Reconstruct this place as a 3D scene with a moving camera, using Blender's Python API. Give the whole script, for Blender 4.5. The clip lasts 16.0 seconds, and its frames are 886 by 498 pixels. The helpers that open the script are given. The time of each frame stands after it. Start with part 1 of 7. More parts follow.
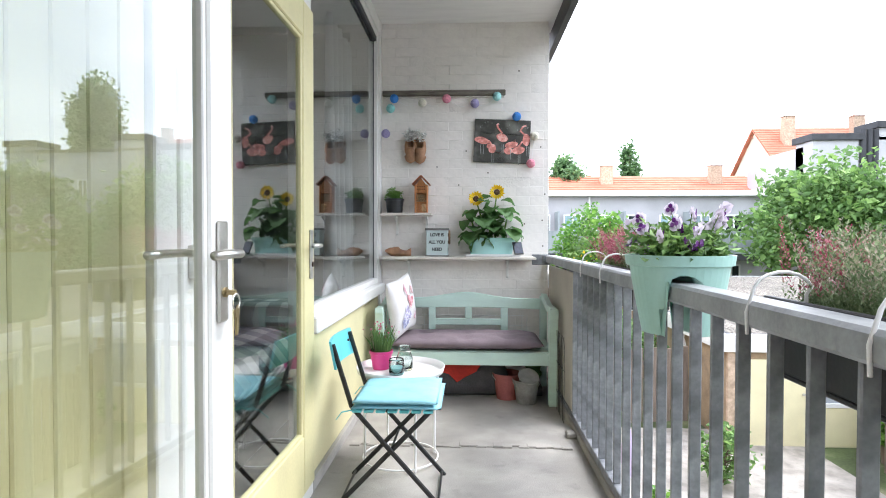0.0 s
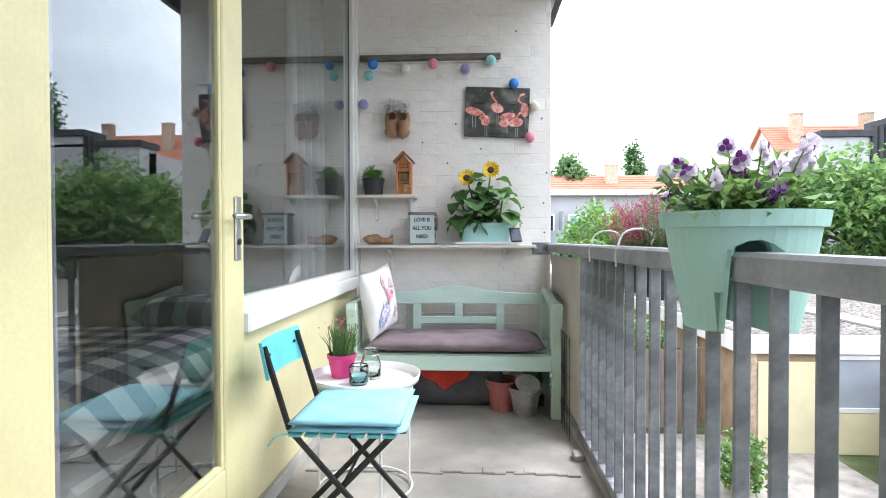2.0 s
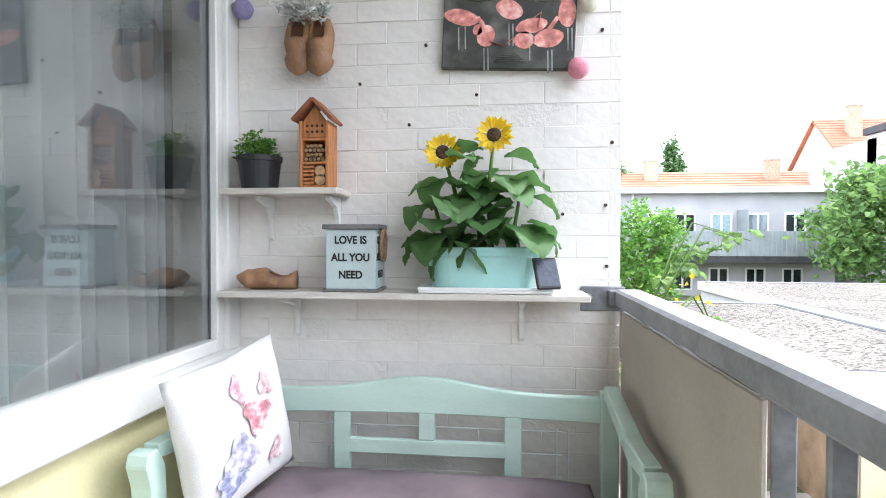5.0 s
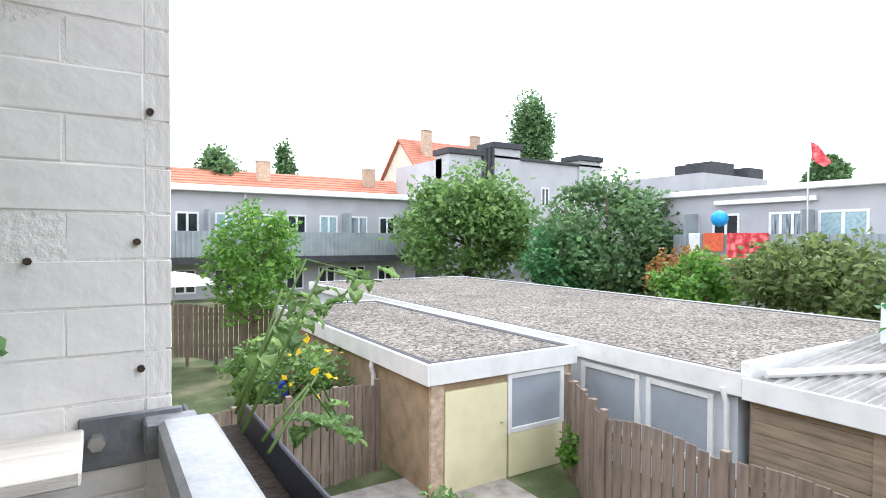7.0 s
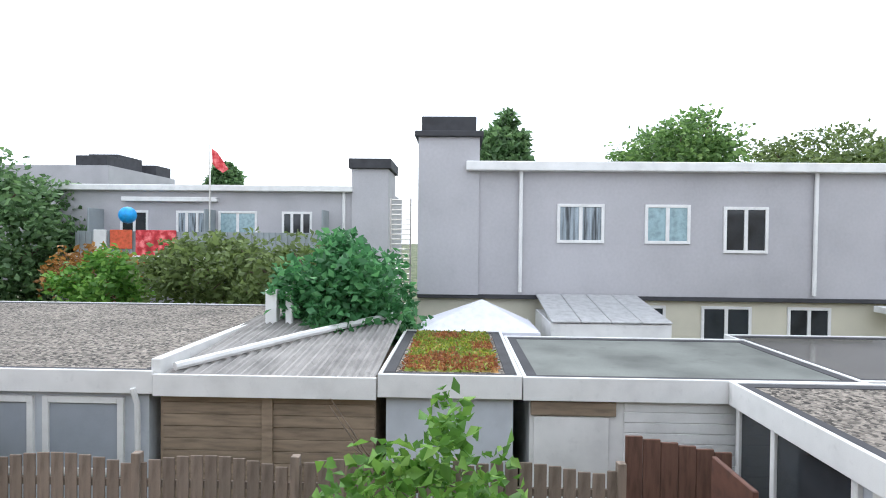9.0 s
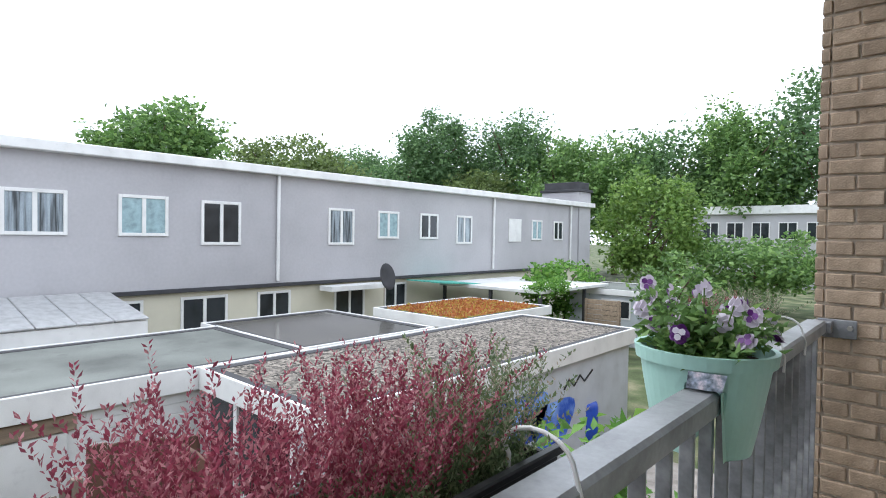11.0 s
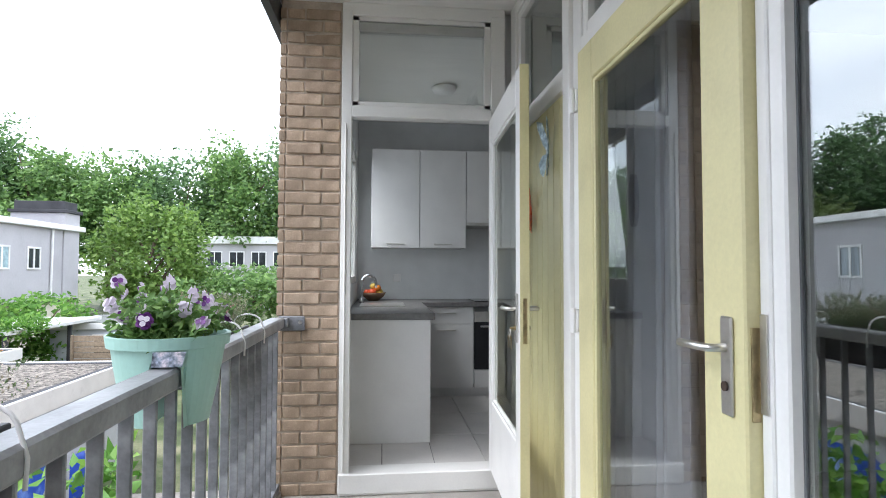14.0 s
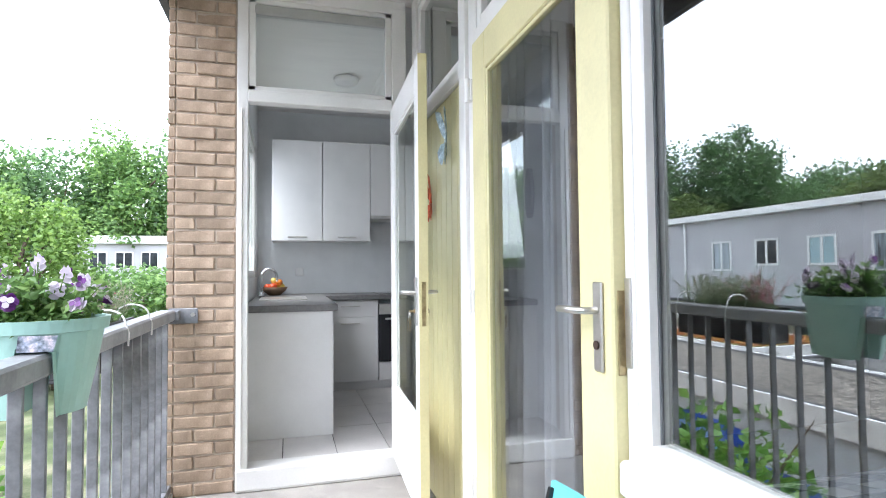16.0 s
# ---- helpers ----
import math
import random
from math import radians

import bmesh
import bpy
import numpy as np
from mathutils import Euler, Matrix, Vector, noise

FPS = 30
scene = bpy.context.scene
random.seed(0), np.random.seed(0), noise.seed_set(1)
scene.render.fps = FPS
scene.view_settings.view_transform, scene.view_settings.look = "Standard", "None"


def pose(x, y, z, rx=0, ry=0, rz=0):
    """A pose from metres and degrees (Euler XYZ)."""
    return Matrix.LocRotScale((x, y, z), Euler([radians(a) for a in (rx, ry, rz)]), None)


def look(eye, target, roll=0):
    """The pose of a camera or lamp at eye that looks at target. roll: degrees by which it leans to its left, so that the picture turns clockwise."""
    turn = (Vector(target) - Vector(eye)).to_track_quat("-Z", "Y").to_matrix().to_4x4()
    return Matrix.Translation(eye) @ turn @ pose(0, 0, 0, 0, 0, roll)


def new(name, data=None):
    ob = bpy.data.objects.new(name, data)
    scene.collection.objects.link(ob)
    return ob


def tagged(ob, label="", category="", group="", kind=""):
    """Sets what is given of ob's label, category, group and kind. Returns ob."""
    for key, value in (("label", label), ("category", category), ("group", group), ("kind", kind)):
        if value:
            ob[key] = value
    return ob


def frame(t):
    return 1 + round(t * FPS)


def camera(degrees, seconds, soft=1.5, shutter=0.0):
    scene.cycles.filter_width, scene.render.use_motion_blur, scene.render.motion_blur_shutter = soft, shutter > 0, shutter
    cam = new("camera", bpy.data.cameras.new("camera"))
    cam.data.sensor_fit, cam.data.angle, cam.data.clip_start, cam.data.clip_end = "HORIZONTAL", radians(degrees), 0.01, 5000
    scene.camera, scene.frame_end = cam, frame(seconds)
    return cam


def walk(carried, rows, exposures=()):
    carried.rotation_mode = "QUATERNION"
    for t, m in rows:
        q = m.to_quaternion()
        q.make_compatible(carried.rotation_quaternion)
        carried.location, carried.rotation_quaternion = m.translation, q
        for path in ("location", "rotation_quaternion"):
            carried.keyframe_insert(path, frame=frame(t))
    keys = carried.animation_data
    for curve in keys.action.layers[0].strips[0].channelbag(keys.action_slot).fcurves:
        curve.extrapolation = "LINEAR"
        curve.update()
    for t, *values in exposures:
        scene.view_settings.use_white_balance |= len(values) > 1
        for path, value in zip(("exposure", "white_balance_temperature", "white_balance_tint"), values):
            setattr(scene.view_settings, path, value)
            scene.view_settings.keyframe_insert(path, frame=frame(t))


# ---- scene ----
cam = camera(77.5, 16.0, soft=1.0)
PATH = [
    (0, look((0.750, -0.260, 1.184), (0.654, 1.737, 1.144), 0.1)),
    (0.5, look((0.797, -0.200, 1.162), (0.702, 1.798, 1.127), 0.2)),
    (1, look((0.837, -0.125, 1.156), (0.737, 1.872, 1.119), 0.1)),
    (1.5, look((0.850, 0.010, 1.109), (0.746, 2.007, 1.070), 0.1)),
    (2, look((0.849, 0.334, 1.071), (0.737, 2.331, 1.037), -0.1)),
    (2.5, look((0.866, 0.634, 1.073), (0.750, 2.631, 1.035), 0)),
    (3, look((0.892, 1.011, 1.092), (0.734, 3.004, 1.049), 0.1)),
    (3.2, look((0.875, 1.146, 1.098), (0.685, 3.137, 1.059), -0.1)),
    (5.3, look((1.043, 2.533, 1.262), (0.818, 4.519, 1.223), 0.1)),
    (5.5, look((1.070, 2.650, 1.296), (0.908, 4.643, 1.255), 0.1)),
    (6, look((1.128, 2.960, 1.337), (1.327, 4.950, 1.294), 0.2)),
    (6.5, look((1.213, 3.153, 1.354), (1.912, 5.026, 1.312), 0.3)),
    (7, look((1.290, 3.270, 1.338), (2.351, 4.965, 1.300), 0.3)),
    (7.5, look((1.320, 3.304, 1.337), (2.681, 4.769, 1.299), 0.1)),
    (8, look((1.330, 3.271, 1.342), (3.018, 4.344, 1.306), 0.2)),
    (8.5, look((1.330, 3.323, 1.338), (3.237, 3.925, 1.305), 0.4)),
    (9, look((1.320, 3.283, 1.342), (3.318, 3.340, 1.310), 0.6)),
    (9.5, look((1.250, 3.145, 1.326), (3.218, 2.787, 1.292), 0.5)),
    (10, look((1.120, 3.088, 1.395), (2.969, 2.326, 1.352), 0.6)),
    (10.2, look((1.080, 3.066, 1.409), (2.851, 2.136, 1.365), 0.6)),
    (12.3, look((0.906, 3.245, 1.343), (1.436, 1.318, 1.364), 1.3)),
    (12.5, look((0.880, 3.256, 1.332), (1.304, 1.304, 1.376), 1.2)),
    (13, look((0.848, 3.287, 1.334), (1.005, 1.298, 1.404), 0.7)),
    (13.5, look((0.832, 3.316, 1.324), (0.777, 1.322, 1.404), 0.4)),
    (14, look((0.809, 3.344, 1.320), (0.593, 1.360, 1.398), 0.2)),
    (14.5, look((0.799, 3.369, 1.319), (0.452, 1.404, 1.394), -0.1)),
    (15, look((0.786, 3.379, 1.293), (0.349, 1.431, 1.371), -0.2)),
    (15.5, look((0.779, 3.383, 1.267), (0.280, 1.450, 1.343), -0.4)),
    (16, look((0.778, 3.387, 1.253), (0.237, 1.466, 1.328), -0.5)),
]
walk(cam, PATH, [(0, 1.95, 5950, 10), (2, 1.95, 5950, 10), (3, 2.22, 5850, 11), (5.5, 2.2, 5950, 10), (6.2, 1.95, 5950, 11), (7, 1.5, 6000, 10), (8, 1.08, 6000, 9), (10, 0.82, 5900, 9), (12.3, 1.1, 5950, 9), (13, 1.15, 5950, 10), (14, 1.5, 5900, 11), (15, 1.9, 5900, 10), (16, 2.25, 5800, 12)])

# ---- sky and daylight: a bright overcast sky ----
world = bpy.data.worlds.new("overcast_sky")
scene.world = world
world.use_nodes = True
wt = world.node_tree
sky = wt.nodes.new("ShaderNodeTexSky")
sky.sky_type = "NISHITA"
sky.sun_disc = False
sky.sun_elevation, sky.sun_rotation = radians(48), radians(70)
sky.air_density, sky.dust_density, sky.ozone_density = 1.0, 4.0, 1.0
coord = wt.nodes.new("ShaderNodeTexCoord")
cloud = wt.nodes.new("ShaderNodeTexNoise")
cloud.inputs["Scale"].default_value = 2.2
cloud.inputs["Detail"].default_value = 5
squash = wt.nodes.new("ShaderNodeMapping")
squash.inputs["Scale"].default_value = (1, 1, 3.0)
wt.links.new(coord.outputs["Generated"], squash.inputs["Vector"])
wt.links.new(squash.outputs["Vector"], cloud.inputs["Vector"])
ramp = wt.nodes.new("ShaderNodeValToRGB")
ramp.color_ramp.elements[0].position, ramp.color_ramp.elements[0].color = 0.3, (7.2, 7.6, 8.3, 1)
ramp.color_ramp.elements[1].position, ramp.color_ramp.elements[1].color = 0.62, (11.0, 11.1, 11.3, 1)
wt.links.new(cloud.outputs["Fac"], ramp.inputs["Fac"])
veil = wt.nodes.new("ShaderNodeMix")
veil.data_type = "RGBA"
veil.inputs["Factor"].default_value = 0.88
wt.links.new(sky.outputs["Color"], veil.inputs["A"])
wt.links.new(ramp.outputs["Color"], veil.inputs["B"])
back = wt.nodes["Background"]
back.inputs["Strength"].default_value = 0.115
wt.links.new(veil.outputs["Result"], back.inputs["Color"])
sun_data = bpy.data.lights.new("sun", "SUN")
sun_data.energy, sun_data.angle, sun_data.color = 0.9, radians(25), (1.0, 0.96, 0.9)
sun = new("sun", sun_data)
sun.matrix_world = look((20, 6, 30), (0, 0, 0))

# ---- builders ----


def link(tree, a, b):
    tree.links.new(a, b)


def mat(name, color, rough=0.6, metal=0.0, vary=0.12, scale=6.0, bump=0.15, fine=90.0, tint=None, spot=0.0, obj=0.0, island=0.0, coat=0.0, stretch=(1, 1, 1)):
    """A surface with stains at one scale, grain at another, and fine relief."""
    m = bpy.data.materials.new(name)
    m.use_nodes = True
    t = m.node_tree
    b = t.nodes["Principled BSDF"]
    b.inputs["Roughness"].default_value = rough
    b.inputs["Metallic"].default_value = metal
    b.inputs["Coat Weight"].default_value = coat
    co = t.nodes.new("ShaderNodeTexCoord")
    mp = t.nodes.new("ShaderNodeMapping")
    mp.inputs["Scale"].default_value = stretch
    link(t, co.outputs["Object"], mp.inputs["Vector"])
    big = t.nodes.new("ShaderNodeTexNoise")
    big.inputs["Scale"].default_value, big.inputs["Detail"].default_value = scale, 6
    small = t.nodes.new("ShaderNodeTexNoise")
    small.inputs["Scale"].default_value, small.inputs["Detail"].default_value = fine, 3
    link(t, mp.outputs["Vector"], big.inputs["Vector"])
    link(t, mp.outputs["Vector"], small.inputs["Vector"])
    dark = [c * (1 - 1.6 * vary) for c in color]
    light = [min(0.95, c * (1 + 1.1 * vary)) for c in (tint or color)]
    r = t.nodes.new("ShaderNodeValToRGB")
    r.color_ramp.elements[0].position, r.color_ramp.elements[0].color = 0.33, (*dark, 1)
    r.color_ramp.elements[1].position, r.color_ramp.elements[1].color = 0.68, (*light, 1)
    mid = r.color_ramp.elements.new(0.5)
    mid.color = (*color, 1)
    link(t, big.outputs["Fac"], r.inputs["Fac"])
    mul = t.nodes.new("ShaderNodeHueSaturation")
    link(t, r.outputs["Color"], mul.inputs["Color"])
    grain = t.nodes.new("ShaderNodeMapRange")
    grain.inputs["From Min"].default_value, grain.inputs["From Max"].default_value = 0.25, 0.75
    grain.inputs["To Min"].default_value, grain.inputs["To Max"].default_value = 1 - vary * 0.7, 1 + vary * 0.7
    link(t, small.outputs["Fac"], grain.inputs["Value"])
    value = grain.outputs["Result"]
    if obj or island:
        src = t.nodes.new("ShaderNodeObjectInfo" if obj else "ShaderNodeNewGeometry")
        mr = t.nodes.new("ShaderNodeMapRange")
        k = obj or island
        mr.inputs["To Min"].default_value, mr.inputs["To Max"].default_value = 1 - k, 1 + k
        link(t, src.outputs["Random" if obj else "Random Per Island"], mr.inputs["Value"])
        mm = t.nodes.new("ShaderNodeMath")
        mm.operation = "MULTIPLY"
        link(t, value, mm.inputs[0])
        link(t, mr.outputs["Result"], mm.inputs[1])
        value = mm.outputs[0]
    link(t, value, mul.inputs["Value"])
    final = mul.outputs["Color"]
    if spot:
        sp = t.nodes.new("ShaderNodeTexNoise")
        sp.inputs["Scale"].default_value, sp.inputs["Detail"].default_value = scale * 3.7, 8
        link(t, mp.outputs["Vector"], sp.inputs["Vector"])
        sr = t.nodes.new("ShaderNodeMapRange")
        sr.inputs["From Min"].default_value, sr.inputs["From Max"].default_value = 0.6, 0.72
        sr.inputs["To Max"].default_value = spot
        link(t, sp.outputs["Fac"], sr.inputs["Value"])
        mx = t.nodes.new("ShaderNodeMix")
        mx.data_type = "RGBA"
        mx.inputs["B"].default_value = (*[c * 0.35 for c in color], 1)
        link(t, sr.outputs["Result"], mx.inputs["Factor"])
        link(t, final, mx.inputs["A"])
        final = mx.outputs["Result"]
    link(t, final, b.inputs["Base Color"])
    if bump:
        add = t.nodes.new("ShaderNodeMath")
        add.operation = "ADD"
        link(t, big.outputs["Fac"], add.inputs[0])
        link(t, small.outputs["Fac"], add.inputs[1])
        bp = t.nodes.new("ShaderNodeBump")
        bp.inputs["Strength"].default_value, bp.inputs["Distance"].default_value = bump, 0.01
        link(t, add.outputs[0], bp.inputs["Height"])
        link(t, bp.outputs["Normal"], b.inputs["Normal"])
    return m


def leafmat(name, color, tip, rough=0.55, spread=0.35):
    m = bpy.data.materials.new(name)
    m.use_nodes = True
    t = m.node_tree
    b = t.nodes["Principled BSDF"]
    b.inputs["Roughness"].default_value = rough
    g = t.nodes.new("ShaderNodeNewGeometry")
    r = t.nodes.new("ShaderNodeValToRGB")
    r.color_ramp.elements[0].color = (*[c * (1 - spread) for c in color], 1)
    r.color_ramp.elements[1].color = (*tip, 1)
    mid = r.color_ramp.elements.new(0.55)
    mid.color = (*color, 1)
    link(t, g.outputs["Random Per Island"], r.inputs["Fac"])
    link(t, r.outputs["Color"], b.inputs["Base Color"])
    tr = t.nodes.new("ShaderNodeBsdfTranslucent")
    link(t, r.outputs["Color"], tr.inputs["Color"])
    mix = t.nodes.new("ShaderNodeMixShader")
    mix.inputs[0].default_value = 0.42
    link(t, b.outputs[0], mix.inputs[1])
    link(t, tr.outputs[0], mix.inputs[2])
    link(t, mix.outputs[0], t.nodes["Material Output"].inputs["Surface"])
    return m


def glassmat(name, ior=1.55, tone=(0.92, 0.95, 0.94), rough=0.0):
    m = bpy.data.materials.new(name)
    m.use_nodes = True
    t = m.node_tree
    gl = t.nodes.new("ShaderNodeBsdfGlass")
    gl.inputs["Color"].default_value = (*tone, 1)
    gl.inputs["Roughness"].default_value = rough
    gl.inputs["IOR"].default_value = ior
    link(t, gl.outputs[0], t.nodes["Material Output"].inputs["Surface"])
    return m


def empty(name, loc, label="", category="", group="", kind=""):
    ob = new(name)
    ob.empty_display_size = 0.1
    ob.location = loc
    return tagged(ob, label, category, group, kind)


def as_mesh(bm, smooth=False):
    if not isinstance(bm, bpy.types.Mesh):
        me = bpy.data.meshes.new("mesh")
        bm.normal_update()
        bm.to_mesh(me)
        bm.free()
    else:
        me = bm
    if smooth:
        me.polygons.foreach_set("use_smooth", [True] * len(me.polygons))
    return me


def part(name, bm, material, parent=None, label="", smooth=False):
    """One mesh object; its geometry is in world places, also under a parent."""
    me = as_mesh(bm, smooth)
    me.name = name
    if material is not None and not me.materials:
        me.materials.append(material)
    ob = new(name, me)
    if parent is not None:
        ob.parent = parent
        p = parent
        off = Vector((0, 0, 0))
        while p is not None:
            if p.type == "EMPTY":
                off = off + p.location
            p = p.parent
        ob.matrix_parent_inverse = Matrix.Translation(-off) if parent.type == "EMPTY" else Matrix.Identity(4)
    if label:
        tagged(ob, label)
    return ob


def structure(name, bm, material, label, category):
    return tagged(part(name, bm, material), label, category, kind="structure")


def add_box(bm, lo, hi, bevel=0.0, m=None):
    r = bmesh.ops.create_cube(bm, size=1)
    c = [(a + b) / 2 for a, b in zip(lo, hi)]
    s = [b - a for a, b in zip(lo, hi)]
    for v in r["verts"]:
        v.co = Vector((v.co.x * s[0] + c[0], v.co.y * s[1] + c[1], v.co.z * s[2] + c[2]))
        if m is not None:
            v.co = m @ v.co
    if bevel:
        edges = list({e for v in r["verts"] for e in v.link_edges})
        bmesh.ops.bevel(bm, geom=edges, offset=bevel, segments=1, affect="EDGES")
    return bm


def box(lo, hi, bevel=0.004, m=None):
    return add_box(bmesh.new(), lo, hi, bevel, m)


def boxes(items, bevel=0.003):
    bm = bmesh.new()
    for lo, hi in items:
        add_box(bm, lo, hi, bevel)
    return bm


def add_tube(bm, points, radius, sides=8, closed=False, flat=1.0):
    """A round bar along points; radius may be a list."""
    pts = [Vector(p) for p in points]
    n = len(pts)
    rings = []
    last = None
    for i, p in enumerate(pts):
        a = pts[(i - 1) % n] if (closed or i > 0) else p
        b = pts[(i + 1) % n] if (closed or i < n - 1) else p
        d = (b - a).normalized() if (b - a).length > 1e-9 else Vector((0, 0, 1))
        ref = last if last is not None else (Vector((1, 0, 0)) if abs(d.x) < 0.8 else Vector((0, 1, 0)))
        u = (ref - d * ref.dot(d)).normalized()
        last = u
        w = d.cross(u)
        r = radius[i] if isinstance(radius, (list, tuple)) else radius
        rings.append([bm.verts.new(p + u * (r * math.cos(6.28319 * k / sides)) + w * (r * flat * math.sin(6.28319 * k / sides))) for k in range(sides)])
    for i in range(n if closed else n - 1):
        A, B = rings[i], rings[(i + 1) % n]
        for k in range(sides):
            bm.faces.new((A[k], A[(k + 1) % sides], B[(k + 1) % sides], B[k]))
    if not closed:
        bm.faces.new(list(reversed(rings[0])))
        bm.faces.new(rings[-1])
    return bm


def tube(points, radius, sides=8, closed=False, flat=1.0):
    return add_tube(bmesh.new(), points, radius, sides, closed, flat)


def lathe(profile, center, sides=28, sx=1.0, sy=1.0):
    """A turned body: profile of (radius, height)."""
    bm = bmesh.new()
    rings = []
    for r, z in profile:
        if r < 1e-6:
            rings.append([bm.verts.new((center[0], center[1], center[2] + z))])
        else:
            rings.append([bm.verts.new((center[0] + sx * r * math.cos(6.28319 * k / sides), center[1] + sy * r * math.sin(6.28319 * k / sides), center[2] + z)) for k in range(sides)])
    for A, B in zip(rings, rings[1:]):
        for k in range(sides):
            k2 = (k + 1) % sides
            if len(A) == 1 and len(B) > 1:
                bm.faces.new((A[0], B[k2], B[k]))
            elif len(B) == 1 and len(A) > 1:
                bm.faces.new((A[k], A[k2], B[0]))
            elif len(A) > 1:
                bm.faces.new((A[k], A[k2], B[k2], B[k]))
    bmesh.ops.recalc_face_normals(bm, faces=bm.faces)
    return bm


def sheet(outline, thickness, axis="y", at=0.0, bevel=0.002):
    """A flat board cut to an outline of (u, v), extruded along an axis."""
    bm = bmesh.new()

    def place(u, v, d):
        return {"y": (u, at + d, v), "x": (at + d, u, v), "z": (u, v, at + d)}[axis]

    a = [bm.verts.new(place(u, v, 0)) for u, v in outline]
    b = [bm.verts.new(place(u, v, thickness)) for u, v in outline]
    bm.faces.new(a)
    bm.faces.new(list(reversed(b)))
    n = len(a)
    for i in range(n):
        bm.faces.new((a[i], b[i], b[(i + 1) % n], a[(i + 1) % n]))
    bmesh.ops.recalc_face_normals(bm, faces=bm.faces)
    if bevel:
        bmesh.ops.bevel(bm, geom=[e for e in bm.edges], offset=bevel, segments=1, affect="EDGES")
    return bm


def cushion(lo, hi, puff=0.03, nx=14, ny=10, tufts=(), seed=1):
    """A soft pad with rounded rims and shallow hollows."""
    bm = bmesh.new()
    zt, zb = hi[2], lo[2]
    zm = (zt + zb) / 2
    top, bot = [], []
    for j in range(ny + 1):
        for i in range(nx + 1):
            u, v = i / nx, j / ny
            e = min(1, 7 * min(u, 1 - u)) * min(1, 5 * min(v, 1 - v))
            e = e ** 0.4
            x, y = lo[0] + u * (hi[0] - lo[0]), lo[1] + v * (hi[1] - lo[1])
            d = sum(math.exp(-((x - a) ** 2 + (y - b) ** 2) / 0.0035) for a, b in tufts)
            w = 0.006 * noise.noise((x * 9, y * 9, seed))
            top.append(bm.verts.new((x, y, zm + (zt - zm) * e - puff * d + w * e)))
            bot.append(bm.verts.new((x, y, zm - (zm - zb) * e)))
    w = nx + 1
    for j in range(ny):
        for i in range(nx):
            k = j * w + i
            bm.faces.new((top[k], top[k + 1], top[k + w + 1], top[k + w]))
            bm.faces.new((bot[k], bot[k + w], bot[k + w + 1], bot[k + 1]))
    bmesh.ops.remove_doubles(bm, verts=bm.verts, dist=0.0005)
    bmesh.ops.recalc_face_normals(bm, faces=bm.faces)
    return bm


def raw(verts, faces):
    me = bpy.data.meshes.new("mesh")
    me.from_pydata([tuple(v) for v in verts], [], [tuple(int(i) for i in f) for f in faces])
    return me


def leaves(points, size, rng, up=0.5, ratio=0.5, fold=0.18, dirs=None):
    """Folded leaves, four triangles each, as one mesh; points: where their stalks sit."""
    P = np.asarray(points, float)
    n = len(P)
    d = rng.normal(size=(n, 3)) if dirs is None else np.asarray(dirs, float) + rng.normal(size=(n, 3)) * 0.25
    if dirs is None:
        d[:, 2] = d[:, 2] * 0.6 + up * 0.3
    d /= np.linalg.norm(d, axis=1)[:, None] + 1e-9
    s = rng.normal(size=(n, 3))
    s -= (s * d).sum(1)[:, None] * d
    s /= np.linalg.norm(s, axis=1)[:, None] + 1e-9
    nn = np.cross(d, s)
    sz = (size * rng.uniform(0.6, 1.25, n))[:, None]
    base, tip = P, P + d * sz
    mid = P + d * sz * 0.45
    l = mid + s * sz * ratio * 0.5 + nn * sz * fold
    r = mid - s * sz * ratio * 0.5 + nn * sz * fold
    c = mid
    V = np.stack([base, l, tip, r, c], 1).reshape(-1, 3)
    k = np.arange(n)[:, None] * 5
    F = np.concatenate([k + [0, 4, 1], k + [4, 2, 1], k + [0, 3, 4], k + [4, 3, 2]])
    me = bpy.data.meshes.new("leaves")
    me.vertices.add(len(V))
    me.vertices.foreach_set("co", V.ravel())
    me.loops.add(F.size)
    me.loops.foreach_set("vertex_index", F.ravel().astype(np.int32))
    me.polygons.add(len(F))
    me.polygons.foreach_set("loop_start", np.arange(0, F.size, 3, dtype=np.int32))
    me.update(calc_edges=True)
    return me


def crown_points(center, radii, count, clumps, rng, spread=0.22, hollow=0.55):
    """Points in clumps over an uneven crown."""
    d = rng.normal(size=(clumps, 3))
    d /= np.linalg.norm(d, axis=1)[:, None]
    rad = rng.uniform(hollow, 1.0, clumps)[:, None]
    cl = d * rad * np.array(radii)
    pick = rng.integers(0, clumps, count)
    p = cl[pick] + np.clip(rng.normal(size=(count, 3)), -1.5, 1.5) * np.array(radii) * spread * rng.uniform(0.5, 1.1, clumps)[pick][:, None]
    return p + np.array(center)


